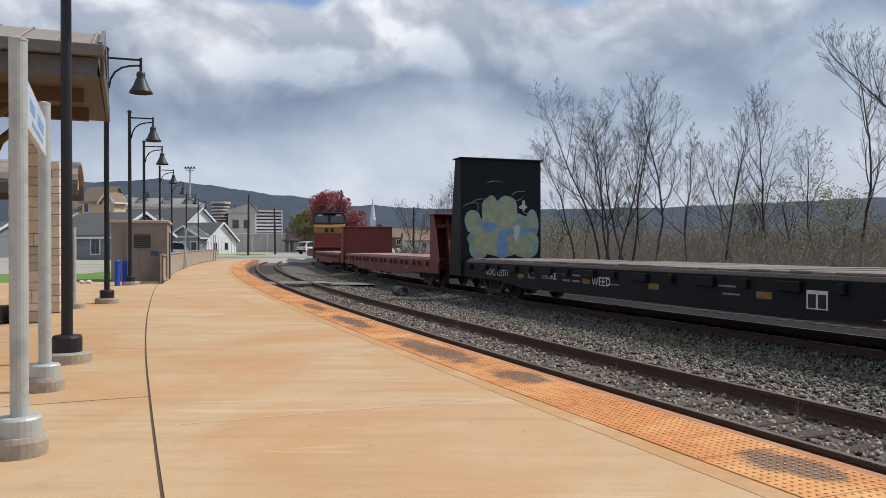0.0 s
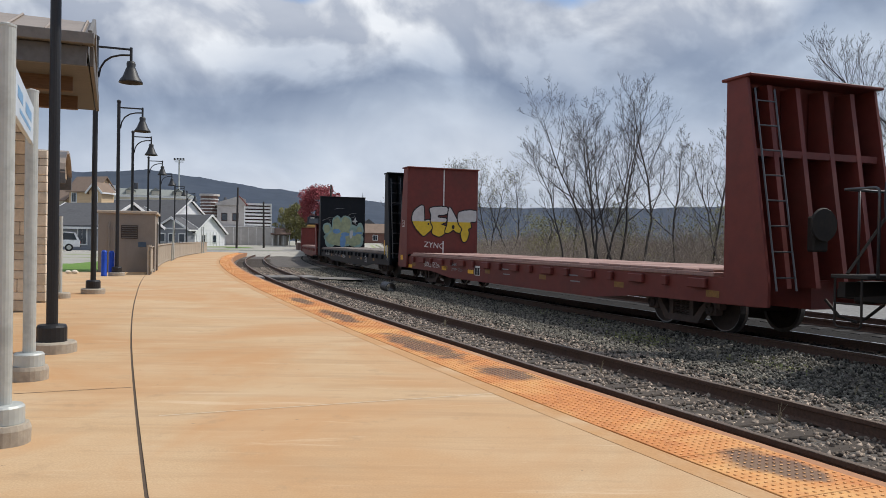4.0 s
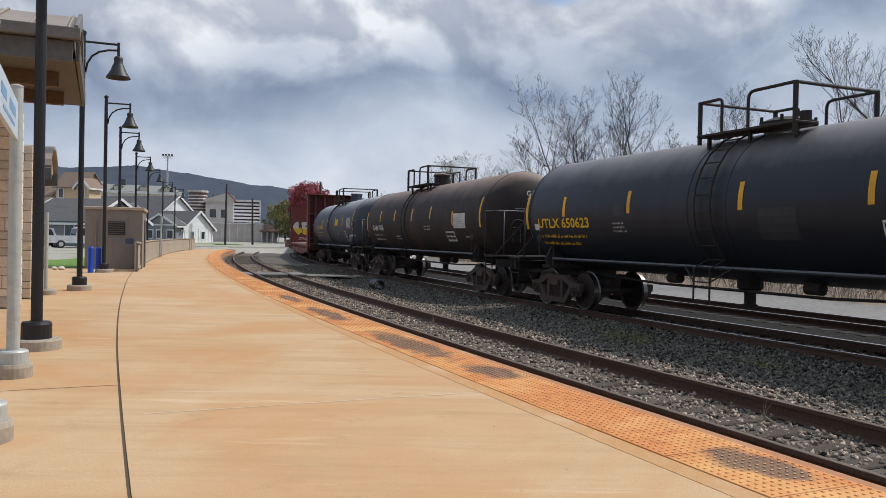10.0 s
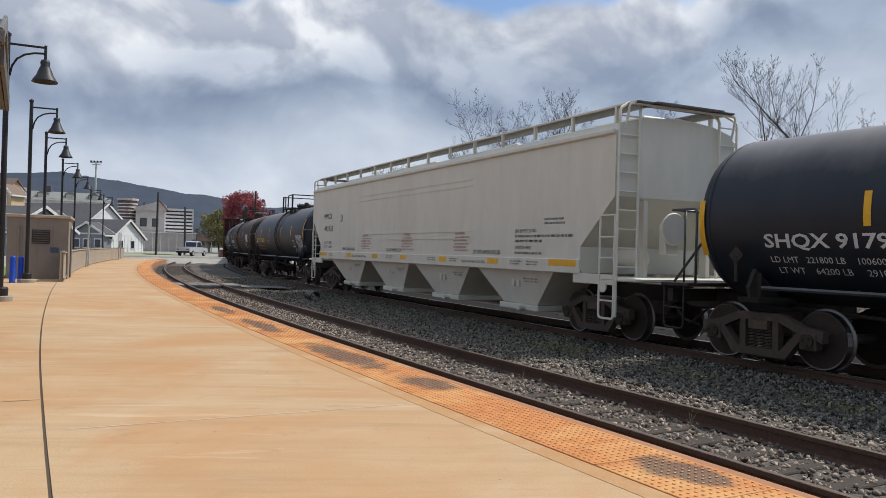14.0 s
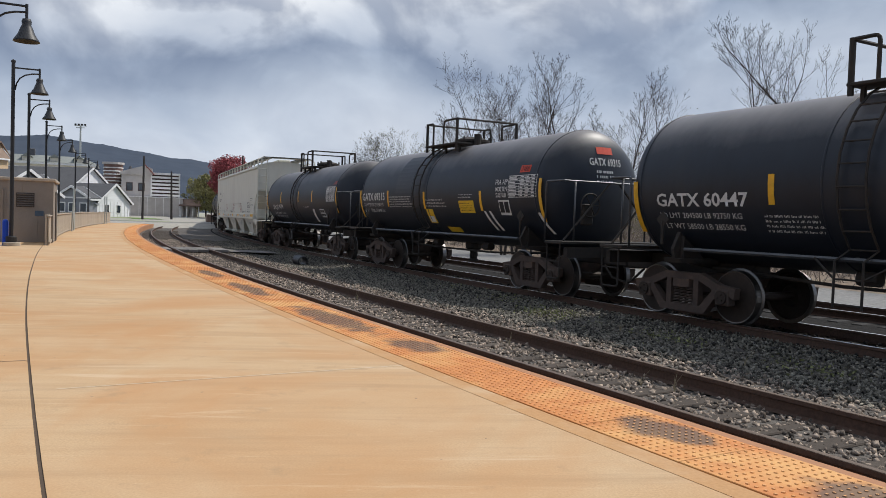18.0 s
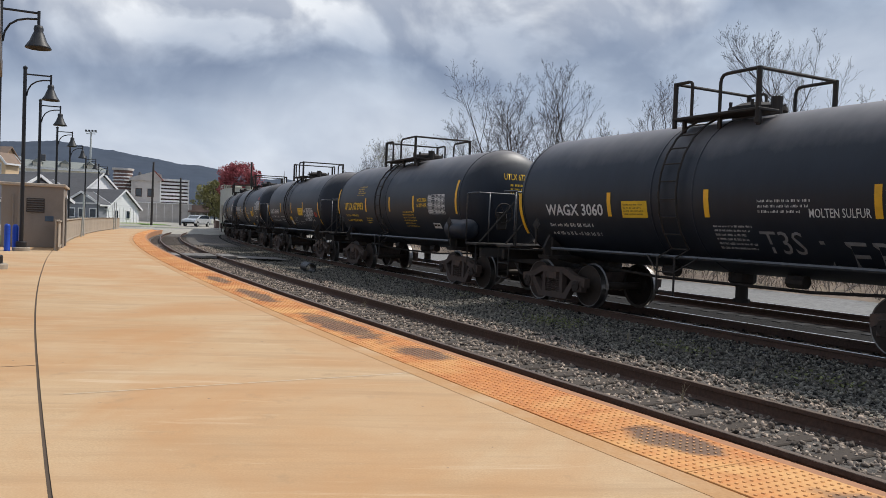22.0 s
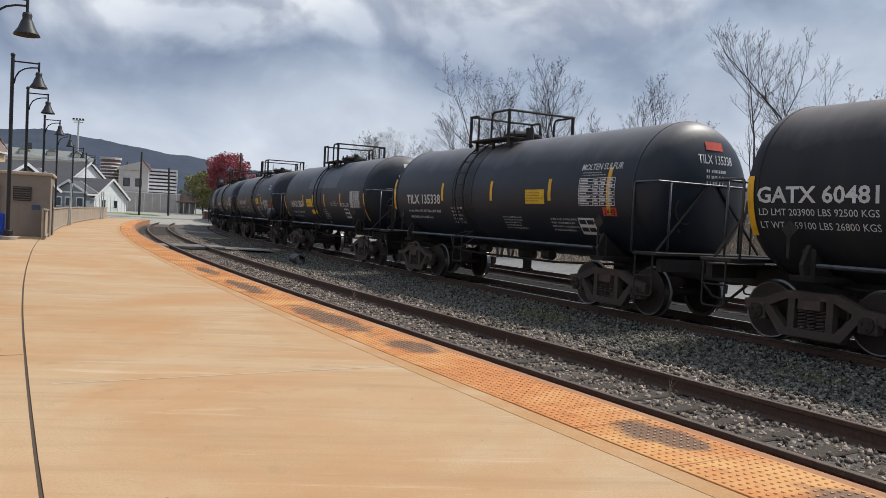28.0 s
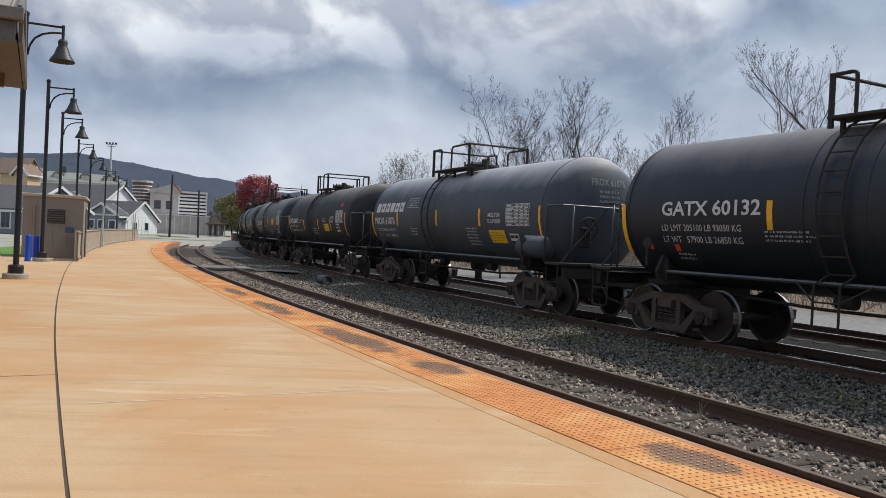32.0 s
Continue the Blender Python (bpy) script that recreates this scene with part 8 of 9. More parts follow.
M["red_leaf"] = mat("dark_red_blossom", (0.40, 0.10, 0.11), (0.26, 0.06, 0.07), 0.8, island=0.5)
M["spring_leaf"] = mat("yellow_green_spring_leaf", (0.27, 0.255, 0.10), (0.19, 0.18, 0.07), 0.8, island=0.45)
M["green_leaf"] = mat("olive_shrub_leaf", (0.27, 0.25, 0.10), (0.18, 0.17, 0.065), 0.8, island=0.45)


def flat_piece(name, pts, m, label, cat):
    ob = raw(name, [tuple(p) for p in pts], [tuple(range(len(pts)))], m)
    return tagged(ob, label, cat, kind="structure")


# ground of the town, a little above the track bed
flat_piece("town_ground", [(-70, 34, -0.06), (-14.2, 35.8, -0.06), (-17, 50, -0.06), (-21, 68, -0.04), (-24.2, 80, -0.02), (-19, 84, 0.0), (-15.5, 92, 0.05), (-12, 110, 0.30), (-12, 210, 1.2), (-160, 210, 1.2), (-160, 60, 0.2)], M["town_floor"], "pale gravel and verge rising to the houses", "ground")
flat_piece("lawn_strip", [(-34.0, 123.5, 0.34), (-31.0, 124.0, 0.34), (-23.2, 104.0, 0.27), (-26.6, 102.5, 0.27)], M["grass"], "green mown strip beside the street", "lawn")
flat_piece("lawn", [(-30, 27.5, -0.02), (-13.8, 31.0, -0.02), (-14.4, 36, -0.02), (-18.5, 52, -0.02), (-44, 52, -0.02)], M["grass"], "bright green mown lawn beside the platform", "lawn")
flat_piece("road_street", [(-60, 54, 0.03), (-34, 62, 0.03), (-26, 80, 0.05), (-21.5, 88, 0.09), (-10, 92.5, 0.12), (4, 96, 0.15), (4, 105, 0.22), (-12, 101, 0.20), (-24, 96, 0.13), (-31, 84, 0.08), (-38, 68, 0.06), (-62, 61, 0.06)], M["road"], "pale grey asphalt street beyond the platform", "road")


def verge(name, pts, m, dx, dy, label):
    """Slope from the edge of raised ground down to the track bed."""
    n = len(pts)
    vs = [tuple(p) for p in pts] + [(p[0] + dx, p[1] + dy, -0.62) for p in pts]
    ob = raw(name, vs, [(i, i + 1, n + i + 1, n + i) for i in range(n - 1)], m)
    return tagged(ob, label, "verge", kind="structure")


verge("ground_verge", [(-24.2, 80, -0.02), (-19, 84, 0.0), (-15.5, 92, 0.05), (-12, 110, 0.30), (-12, 210, 1.2)], M["town_floor"], 2.5, -1.2, "pale gravel verge sloping to the tracks")
verge("road_verge", [(-26, 80, 0.05), (-21.5, 88, 0.09), (-10, 92.5, 0.12), (4, 96, 0.15), (4.2, 105, 0.22)], M["town_floor"], 1.2, -3.5, "pale gravel verge beside the street")


def kerb():
    pts = [(-60, 53.8), (-34, 61.8), (-26, 79.8), (-21.5, 87.6)]
    for a, b in zip(pts, pts[1:]):
        d = Vector((b[0] - a[0], b[1] - a[1], 0))
        ob = mesh_ob("kerb", box(B(), 0, 0, 0, d.length, 0.3, 0.16, 0.02), M["concrete_pale"])
        ob.matrix_basis = Matrix.Translation(((a[0] + b[0]) / 2, (a[1] + b[1]) / 2, 0.05)) @ Matrix.Rotation(math.atan2(d.y, d.x), 4, "Z")
        tagged(ob, "pale concrete kerb along the street", "kerb", kind="structure")


M["concrete_pale"] = mat("pale_concrete", (0.52, 0.50, 0.47), rough=0.9, grain=8, stain=1)
kerb()


def house(name, label, p, rz, w, d, hw, hr, wall, roof, windows=(), trim=True, cat="house", porch=False):
    """Gabled house: ridge along its local x, front face towards -y; windows: (x, z, w, h) on the front."""
    h = thing(name, label, cat, pose(p[0], p[1], p[2], 0, 0, rz))
    bm = box(B(), 0, 0, hw / 2, w, d, hw)
    prism(bm, [(-d / 2, hw), (d / 2, hw), (0, hr)], -w / 2, w / 2, "YZ")
    part("wall", bm, wall, h)
    o = 0.35
    for s in (-1, 1):
        bm = B()
        sl = (hr - hw) / (d / 2)
        a = [(-w / 2 - o, s * (d / 2 + o), hw - o * sl + 0.05), (w / 2 + o, s * (d / 2 + o), hw - o * sl + 0.05), (w / 2 + o, 0, hr + 0.05), (-w / 2 - o, 0, hr + 0.05)]
        v = [bm.verts.new(q) for q in a] + [bm.verts.new((q[0], q[1], q[2] + 0.15)) for q in a]
        for f in ((0, 1, 2, 3), (7, 6, 5, 4), (0, 4, 5, 1), (1, 5, 6, 2), (2, 6, 7, 3), (3, 7, 4, 0)):
            bm.faces.new([v[k] for k in f])
        bmesh.ops.recalc_face_normals(bm, faces=bm.faces)
        part("roof", bm, roof, h)
    if trim:
        for sx in (-1, 1):
            for s in (-1, 1):
                q, r = Vector((sx * (w / 2 + o + 0.03), s * (d / 2 + o), hw - o * (hr - hw) / (d / 2) + 0.1)), Vector((sx * (w / 2 + o + 0.03), 0, hr + 0.12))
                dd = r - q
                bm = box(B(), 0, 0, 0, dd.length, 0.06, 0.28)
                part("rake_board", bm, M["trim_white"], h, at=Matrix.Translation((q + r) / 2) @ dd.to_track_quat("X", "Z").to_matrix().to_4x4())
        bm = box(B(), 0, -d / 2 - o - 0.03, hw - 0.22, w + 2 * o, 0.06, 0.22)
        part("eave_board", bm, M["trim_white"], h)
    for x, z, ww, hh in windows:
        bm = box(B(), x, -d / 2 - 0.03, z, ww + 0.24, 0.06, hh + 0.24)
        fr = part("window_frame", bm, M["trim_white"], h)
        for k in (-1, 1):
            bm = box(B(), x + k * ww / 4, -d / 2 - 0.07, z, ww / 2 - 0.06, 0.04, hh)
            part("pane", bm, M["glass"], fr)
    return h


HZ = -19.2                              # the ridges of the street's houses all run this way
_hx, _hy = Vector((0.944, -0.329, 0)), Vector((0.329, 0.944, 0))


def ridge_house(name, label, peak, L, half, rise, base, wall, roof, windows=(), end=1, gable_wall=None):
    """House placed by one end of its ridge; end 1: the end towards the tracks."""
    c = Vector(peak) - _hx * (end * L / 2)
    h = house(name, label, (c.x, c.y, base), HZ, L, 2 * half, peak[2] - rise - base, peak[2] - base, wall, roof, windows)
    return h


def cottages():
    house_1 = ridge_house("grey_house", "long blue-grey house with a dark shingle roof and white trim", (-38.5, 83.5, 4.78), 8.0, 4.6, 2.3, 0.1, M["siding_grey"], M["roof_grey"], ((2.2, 1.35, 1.0, 1.5), (-1.8, 1.35, 1.0, 1.5)), -1)
    ridge_house("grey_house", "low grey house with a shingle roof behind its neighbour", (-47.5, 86.0, 4.0), 9.0, 4.2, 2.2, 0.1, M["siding_grey"], M["roof_grey"], (), 1)
    for (x, y, z), nm, lab, half, L, wall in (((-36.0, 93.3, 4.95), "small_gable", "small white-trimmed gable behind the long roof", 1.4, 2.5, M["siding_grey"]), ((-36.1, 109.5, 4.12), "porch_wing", "low grey porch wing with white trim and windows", 2.5, 1.7, M["siding_grey"])):
        c = Vector((x, y, 0)) + _hy * (L / 2)
        g = house(nm, lab, (c.x, c.y, 0.2), HZ + 90, L, 2 * half, z - 0.2 - half * 0.55, z - 0.2, wall, M["roof_grey"], ())
        if nm == "porch_wing":
            for v in (-1.6, 0.1, 1.7):
                f = part("window_frame", box(B(), -L / 2 - 0.03, v, 1.25, 0.06, 1.15, 1.35), M["trim_white"], g)
                part("pane", box(B(), -L / 2 - 0.07, v, 1.25, 0.04, 0.85, 1.05), M["glass"], f)
            part("tie_beam", box(B(), -L / 2 - 0.06, 0, z - 0.2 - half * 0.55, 0.08, 2 * half, 0.2), M["trim_white"], g)
    ridge_house("wide_house", "wide house with a long grey roof and a white-boarded gable", (-37.7, 122.3, 7.24), 16.0, 3.7, 2.35, 0.5, M["siding_white"], M["roof_grey"], (), 1)
    w = ridge_house("white_house", "white gabled house with a dark grey roof", (-32.0, 113.5, 4.69), 11.0, 3.6, 2.45, 0.2, M["siding_white"], M["roof_grey"], ((-2.0, 1.2, 1.1, 1.1), (1.6, 1.2, 1.1, 1.1)), 1)
    for v, z in ((-1.6, 1.2), (1.0, 1.2)):
        f = part("window_frame", box(B(), 5.53, v, z, 0.06, 0.95, 1.25), M["trim_white"], w)
        part("pane", box(B(), 5.57, v, z, 0.04, 0.7, 1.0), M["glass"], f)
    for k in range(9):
        part("batten", box(B(), 5.53, -3.2 + 0.8 * k, 1.1, 0.05, 0.07, 2.2), M["trim_white"], w)


cottages()


def ochre_house():
    house("ochre_house", "ochre two-storey house with a brown roof", (-48.6, 112.5, 1.0), HZ + 4, 4.4, 3.8, 6.9, 8.8, M["yellow_house"], M["roof_brown"], ((-1.4, 5.9, 0.7, 1.2),), trim=False)
    g = house("ochre_gable", "ochre gabled bay with white rake boards", (-46.4, 110.4, 1.0), HZ + 94, 2.4, 2.0, 6.7, 7.8, M["yellow_house"], M["roof_brown"], ())
    f = part("window_frame", box(B(), -1.23, 0, 5.9, 0.06, 0.85, 1.45), M["trim_white"], g)
    part("pane", box(B(), -1.27, 0, 5.9, 0.04, 0.6, 1.2), M["glass"], f)
    house("brown_roof_house", "cream house with a shallow brown roof", (-54.0, 116.0, 1.0), HZ + 4, 5.0, 6.0, 5.6, 7.8, M["cream"], M["roof_brown"], (), trim=False)


ochre_house()


def apartments():
    a = thing("apartment_building", "long cream apartment building with a grey-green hipped roof", "apartment building", pose(-58.6, 163.5, 1.0, 0, 0, 17))
    part("wall", box(B(), 0, 0, 4.3, 17.5, 9, 8.6), M["cream"], a)
    part("cornice", box(B(), 0, 0, 8.7, 18.2, 9.7, 0.35), M["trim_white"], a)
    part("frieze", box(B(), 0, -4.52, 7.9, 17.5, 0.06, 0.22), M["trim_white"], a)
    bm = B()
    lo = [bm.verts.new(p) for p in ((-9.1, -4.8, 8.9), (9.1, -4.8, 8.9), (9.1, 4.8, 8.9), (-9.1, 4.8, 8.9))]
    hi = [bm.verts.new(p) for p in ((-6.0, 0, 10.5), (6.0, 0, 10.5))]
    for f in ((lo[0], lo[1], hi[1], hi[0]), (lo[1], lo[2], hi[1]), (lo[2], lo[3], hi[0], hi[1]), (lo[3], lo[0], hi[0])):
        bm.faces.new(f)
    part("roof", bm, M["roof_green"], a)
    for r, z in ((0, 6.9), (1, 4.4)):
        for k in range(9):
            x = -7.6 + 1.9 * k
            f = part("window", box(B(), x, -4.53, z, 0.95, 0.1, 1.5), M["trim_white"], a)
            part("pane", box(B(), x, -4.6, z, 0.65, 0.08, 1.2), M["glass"], f)
    for x in (-3.6, 1.2, 5.4):
        part("dormer", box(B(), x, -3.0, 9.5, 1.5, 2.0, 0.9), M["cream"], a)
        bm = B()
        prism(bm, [(x - 1.0, 9.9), (x + 1.0, 9.9), (x, 10.6)], -4.2, -1.5)
        part("dormer_roof", bm, M["roof_green"], a)
    part("cupola", box(B(), -2.8, 0, 11.0, 0.9, 0.9, 1.4, 0.1), M["roof_grey"], a)
    part("chimney", box(B(), -6.8, 0.4, 10.7, 1.4, 0.8, 0.7), M["trim_white"], a)
    b = thing("apartment_building", "pale apartment block with flat cornice behind the houses", "apartment building", pose(-44.5, 172, 1.0, 0, 0, 12))
    part("wall", box(B(), 0, 0, 3.6, 10, 8, 7.2), M["cream"], b)
    part("cornice", box(B(), 0, 0, 7.3, 10.6, 8.6, 0.3), M["trim_white"], b)
    for k in range(5):
        f = part("window", box(B(), -4 + 2.0 * k, -4.03, 5.6, 1.0, 0.1, 1.4), M["trim_white"], b)
        part("pane", box(B(), -4 + 2.0 * k, -4.1, 5.6, 0.7, 0.08, 1.1), M["glass"], f)


apartments()


def mill():
    m = thing("old_mill", "old white mill with louvred slat walls and stained annex", "mill building", pose(-31.66, 132.3, 0.1, 0, 0, 13))
    # x along the front from the corner between the plain and the slatted half
    part("block", box(B(), -2.2, 3.0, 3.5, 4.4, 6.0, 7.0), M["mill"], m)
    bm = B()
    prism(bm, [(-4.7, 6.95), (0.25, 6.95), (0.25, 8.0), (-0.9, 8.5), (-4.7, 7.3)], -0.3, 6.2)
    part("roof", bm, M["mill"], m, "weathered pale roof")
    bm = B()
    prism(bm, [(-0.9, 8.45), (0.45, 7.0), (0.65, 7.0), (-0.9, 8.7)], -0.45, 6.3)
    part("roof_edge", bm, M["rust_red"], m, "dull red roof edge")
    part("vent_cap", cyl(B(), (-3.1, 0.5, 7.3), (-3.1, 0.5, 8.3), 0.55, 0.15, 10), M["roof_grey"], m)
    part("slat_core", box(B(), 2.2, 3.1, 3.6, 4.2, 5.9, 7.0), M["mill_dark"], m)
    for k in range(13):
        z = 0.35 + 0.575 * k
        part("slat", box(B(), 2.2, 0.02, z, 4.4, 0.14, 0.33), M["slat_white"], m)
        part("slat", box(B(), 4.42, 3.1, z, 0.14, 6.0, 0.33), M["slat_white"], m)
    for y in (0.1, 2.1, 4.1, 6.1):
        part("post", box(B(), 4.48, y, 3.7, 0.12, 0.25, 7.4), M["slat_white"], m)
    part("post", box(B(), 0.1, 0.0, 3.7, 0.2, 0.14, 7.4), M["slat_white"], m)
    for y, z in ((1.6, 4.6), (3.6, 4.6)):
        part("opening", box(B(), 4.46, y, z, 0.14, 0.9, 1.6), M["glass"], m)
    for x, z in ((-3.2, 5.0), (-1.4, 5.0)):
        f = part("window", box(B(), x, -0.02, z, 1.0, 0.08, 1.35), M["mill_dark"], m)
        part("pane", box(B(), x, -0.07, z, 0.8, 0.05, 1.1), M["glass"], f)
    part("annex", box(B(), 0.2, -2.4, 1.65, 9.4, 4.6, 3.3), M["mill"], m)
    for k in range(8):
        part("annex_board", box(B(), -4.0 + 1.2 * k, -4.73, 1.65, 0.08, 0.05, 3.3), M["slat_white"], m)
    part("annex_coping", box(B(), 0.2, -2.4, 3.36, 9.6, 4.8, 0.14), M["slat_white"], m)
    bm = B()
    prism(bm, [(-5.3, 2.1), (-1.0, 3.2), (-1.0, 3.35), (-5.3, 2.25)], 4.3, 7.6, "YZ")
    part("porch_roof", bm, M["rust_tin"], m, "rusty tin porch roof")
    part("porch_wall", box(B(), 5.9, -1.6, 1.1, 2.6, 1.6, 2.2), M["mill"], m)
    for x in (4.6, 5.5, 6.4, 7.3):
        part("porch_post", box(B(), x, -5.0, 1.1, 0.14, 0.14, 2.2), M["slat_white"], m)
    for x in (5.3, 6.5):
        part("porch_door", box(B(), x, -2.44, 1.0, 0.8, 0.06, 2.0), M["slat_white"], m)
    t = thing("slatted_tower", "brown tower banded with white slats beside the mill", "tower", pose(-38.8, 136.9, 0.1, 0, 0, 13))
    part("drum", cyl(B(), (0, 0, 0), (0, 0, 8.7), 1.5, seg=14), M["tower_brown"], t)
    for k in range(12):
        bm = B()
        z = 2.0 + 0.55 * k
        lathe(bm, [(1.50, z), (1.58, z + 0.02), (1.58, z + 0.17), (1.50, z + 0.19)], 14)
        part("slat_ring", bm, M["slat_white"], t)
    part("cap", cyl(B(), (0, 0, 8.7), (0, 0, 9.05), 1.75, seg=14), M["mill"], t)


M["mill_dark"] = mat("dark_gap_boards", (0.075, 0.045, 0.038), rough=0.9)
M["slat_white"] = mat("chalky_white_slats", (0.78, 0.77, 0.75), (0.66, 0.64, 0.61), 0.85, grain=3, stain=0.8, rnd=0.12, stain_col=(0.50, 0.46, 0.42))
M["tower_brown"] = mat("brown_tower_boards", (0.20, 0.12, 0.10), (0.14, 0.09, 0.075), 0.85, grain=4, stain=0.8)
M["rust_red"] = mat("dull_red_trim", (0.30, 0.09, 0.07), rough=0.8)
mill()


def town_bits():
    for x, y, z, h, tilt in ((-25.3, 101.9, 0.0, 8.1, 0.5), (-23.0, 107.6, 0.2, 6.4, -1.0), (-3.55, 94.9, 0.2, 5.9, 0.5), (-14.5, 112, 0.4, 9.0, 0)):
        p = thing("utility_pole", "weathered dark timber utility pole", "utility pole", pose(x, y, z, 0, tilt, 0), "utility poles")
        part("pole", cyl(B(), (0, 0, -0.2), (0, 0, h), 0.15, 0.11, 10), M["bark"], p)
    t = thing("floodlight_mast", "tall grey floodlight mast above the houses", "light mast", pose(-55.2, 171.3, 1.0))
    part("mast", cyl(B(), (0, 0, 0), (0, 0, 17.4), 0.28, 0.16, 10), M["galv"], t)
    part("crossarm", box(B(), 0, 0, 17.4, 2.4, 0.2, 0.14), M["galv"], t)
    part("crossarm", box(B(), 0, 0, 17.0, 1.8, 0.2, 0.14), M["galv"], t)
    for k in range(4):
        part("floodlight", box(B(), -0.95 + 0.63 * k, -0.15, 17.65, 0.36, 0.4, 0.32, 0.05), M["lamp_shade"], t)
    c = thing("church", "far white church with a thin steeple", "church", pose(-22.5, 250, -0.3, 0, 0, 8))
    part("nave", box(B(), 2, 0, 3.2, 6, 8, 6.4), M["cream"], c)
    bm = B()
    prism(bm, [(-1.3, 6.4), (5.3, 6.4), (2.0, 8.8)], -4.2, 4.2)
    part("roof", bm, M["roof_grey"], c)
    part("tower", box(B(), 0, -4.5, 5.0, 1.6, 1.6, 10), M["siding_white"], c)
    part("steeple", cyl(B(), (0, -4.5, 9.9), (0, -4.5, 17.0), 0.9, 0.03, 8), M["siding_white"], c)
    for k, (x, y, w, z) in enumerate(((-12, 190, 9, 0.9), (-3, 170, 11, 0.0), (5, 200, 10, 0.0), (-17, 205, 8, 0.9))):
        house("far_house", "small far house with brown roof", (x, y, z), 10 * k, w, 6, 2.6, 4.6, M["cream"] if k % 2 else M["brick_pale"], M["roof_brown"], ((-1.5, 1.4, 1.0, 1.1), (1.5, 1.4, 1.0, 1.1)), trim=False)


M["brick_pale"] = mat("dull_red_brick_wall", (0.24, 0.12, 0.09), rough=0.9, grain=2, stain=0.4)
town_bits()


def hills():
    """Wooded ridge round the horizon, 900 m off."""
    ridge = [(-40, 84), (-30, 80), (-27, 76), (-24, 68), (-22, 72), (-20, 75), (-17.5, 70), (-15.0, 65), (-12.5, 61), (-10, 55), (-7, 49), (-4, 46), (0, 44), (5, 43), (10, 42.5), (16, 44), (22, 46), (30, 50), (45, 52)]
    az = np.arange(-42, 46, 0.22)
    hh = np.interp(az, [r[0] for r in ridge], [r[1] for r in ridge])
    vs, fs = [], []
    rows = 7
    for i, a in enumerate(az):
        for j in range(rows):
            f = j / (rows - 1)
            d = 640 + 260 * f
            n = noise.fractal(Vector((a * 0.35, f * 3.0, 0.0)), 1.0, 2.0, 5)
            n2 = noise.noise(Vector((a * 3.5, f * 9, 2.0)))
            z = -2 + (hh[i] + 2) * (f ** 0.8) + (n * 2.2 + n2 * 1.0) * (0.3 + 0.7 * f)
            vs.append((d * math.sin(radians(a)), d * math.cos(radians(a)), z))
    for i in range(len(az) - 1):
        for j in range(rows - 1):
            k = i * rows + j
            fs.append((k, k + rows, k + rows + 1, k + 1))
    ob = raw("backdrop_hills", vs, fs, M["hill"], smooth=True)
    tagged(ob, "dark wooded ridge on the horizon with blue haze in its colour", "hills", kind="structure")


hills()


# ---- trees ----
def branch(rnd, p, d, length, r, depth, out, open_=0.6):
    """Grows one limb as a gently bent line that turns upward, with side limbs set alternately along it."""
    n = {4: 9, 3: 6, 2: 4, 1: 3}.get(depth, 2)
    pts, rr, dirs = [p.copy()], [r], [d.copy()]
    bend = Vector((rnd.uniform(-1, 1), rnd.uniform(-1, 1), 0)) * 0.10
    for k in range(n):
        d = (d + bend + Vector((rnd.gauss(0, 1), rnd.gauss(0, 1), 0)) * 0.10 + Vector((0, 0, 0.11 if depth < 4 else 0.03))).normalized()
        if k % 2:
            bend = bend * -0.6
        p = p + d * (length / n)
        pts.append(p.copy())
        dirs.append(d.copy())
        rr.append(max(r * (1 - 0.86 * (k + 1) / n), 0.004))
    out.append((pts, rr, depth))
    if depth <= 0:
        return
    m = {4: 11, 3: 7, 2: 5, 1: 3}[depth]
    turn = rnd.uniform(0, 6.28)
    lo = 0.30 if depth == 4 else 0.22
    for k in range(m):
        f = lo + (0.98 - lo) * (k + rnd.random()) / m
        i = min(int(f * n), n - 1)
        q = pts[i].lerp(pts[i + 1], f * n - i)
        turn += 2.4 + rnd.uniform(-0.5, 0.5)
        ax = dirs[i].cross(Vector((math.cos(turn), math.sin(turn), 0.15))).normalized()
        ang = open_ * rnd.uniform(0.75, 1.25) * (1.12 - 0.35 * f)
        nd = Matrix.Rotation(ang, 3, ax) @ dirs[i]
        k0 = (0.10 + 0.40 * open_) * (1 - ((f - 0.48) / 0.72) ** 2) if depth == 4 else 0.56 * (1.08 - 0.62 * f)
        branch(rnd, q, nd, length * k0 * rnd.uniform(0.7, 1.15), max(rr[i] * 0.58, 0.005), depth - 1, out, open_)


def limbs_mesh(name, out, sides, material, parent, keep):
    vs, fs = [], []
    for pts, rr, depth in out:
        if not keep(depth):
            continue
        sd = sides if depth > 2 else 3
        base = len(vs)
        for i, p in enumerate(pts):
            d = (pts[min(i + 1, len(pts) - 1)] - pts[max(i - 1, 0)]).normalized()
            x = d.cross(Vector((0.3, 0.2, 1)) if abs(d.z) < 0.9 else Vector((1, 0.1, 0))).normalized()
            y = x.cross(d)
            for k in range(sd):
                a = 2 * math.pi * k / sd
                vs.append(tuple(p + (x * math.cos(a) + y * math.sin(a)) * rr[i]))
        for i in range(len(pts) - 1):
            for k in range(sd):
                a, b = base + i * sd + k, base + i * sd + (k + 1) % sd
                fs.append((a, b, b + sd, a + sd))
    return raw(name, vs, fs, material, parent)


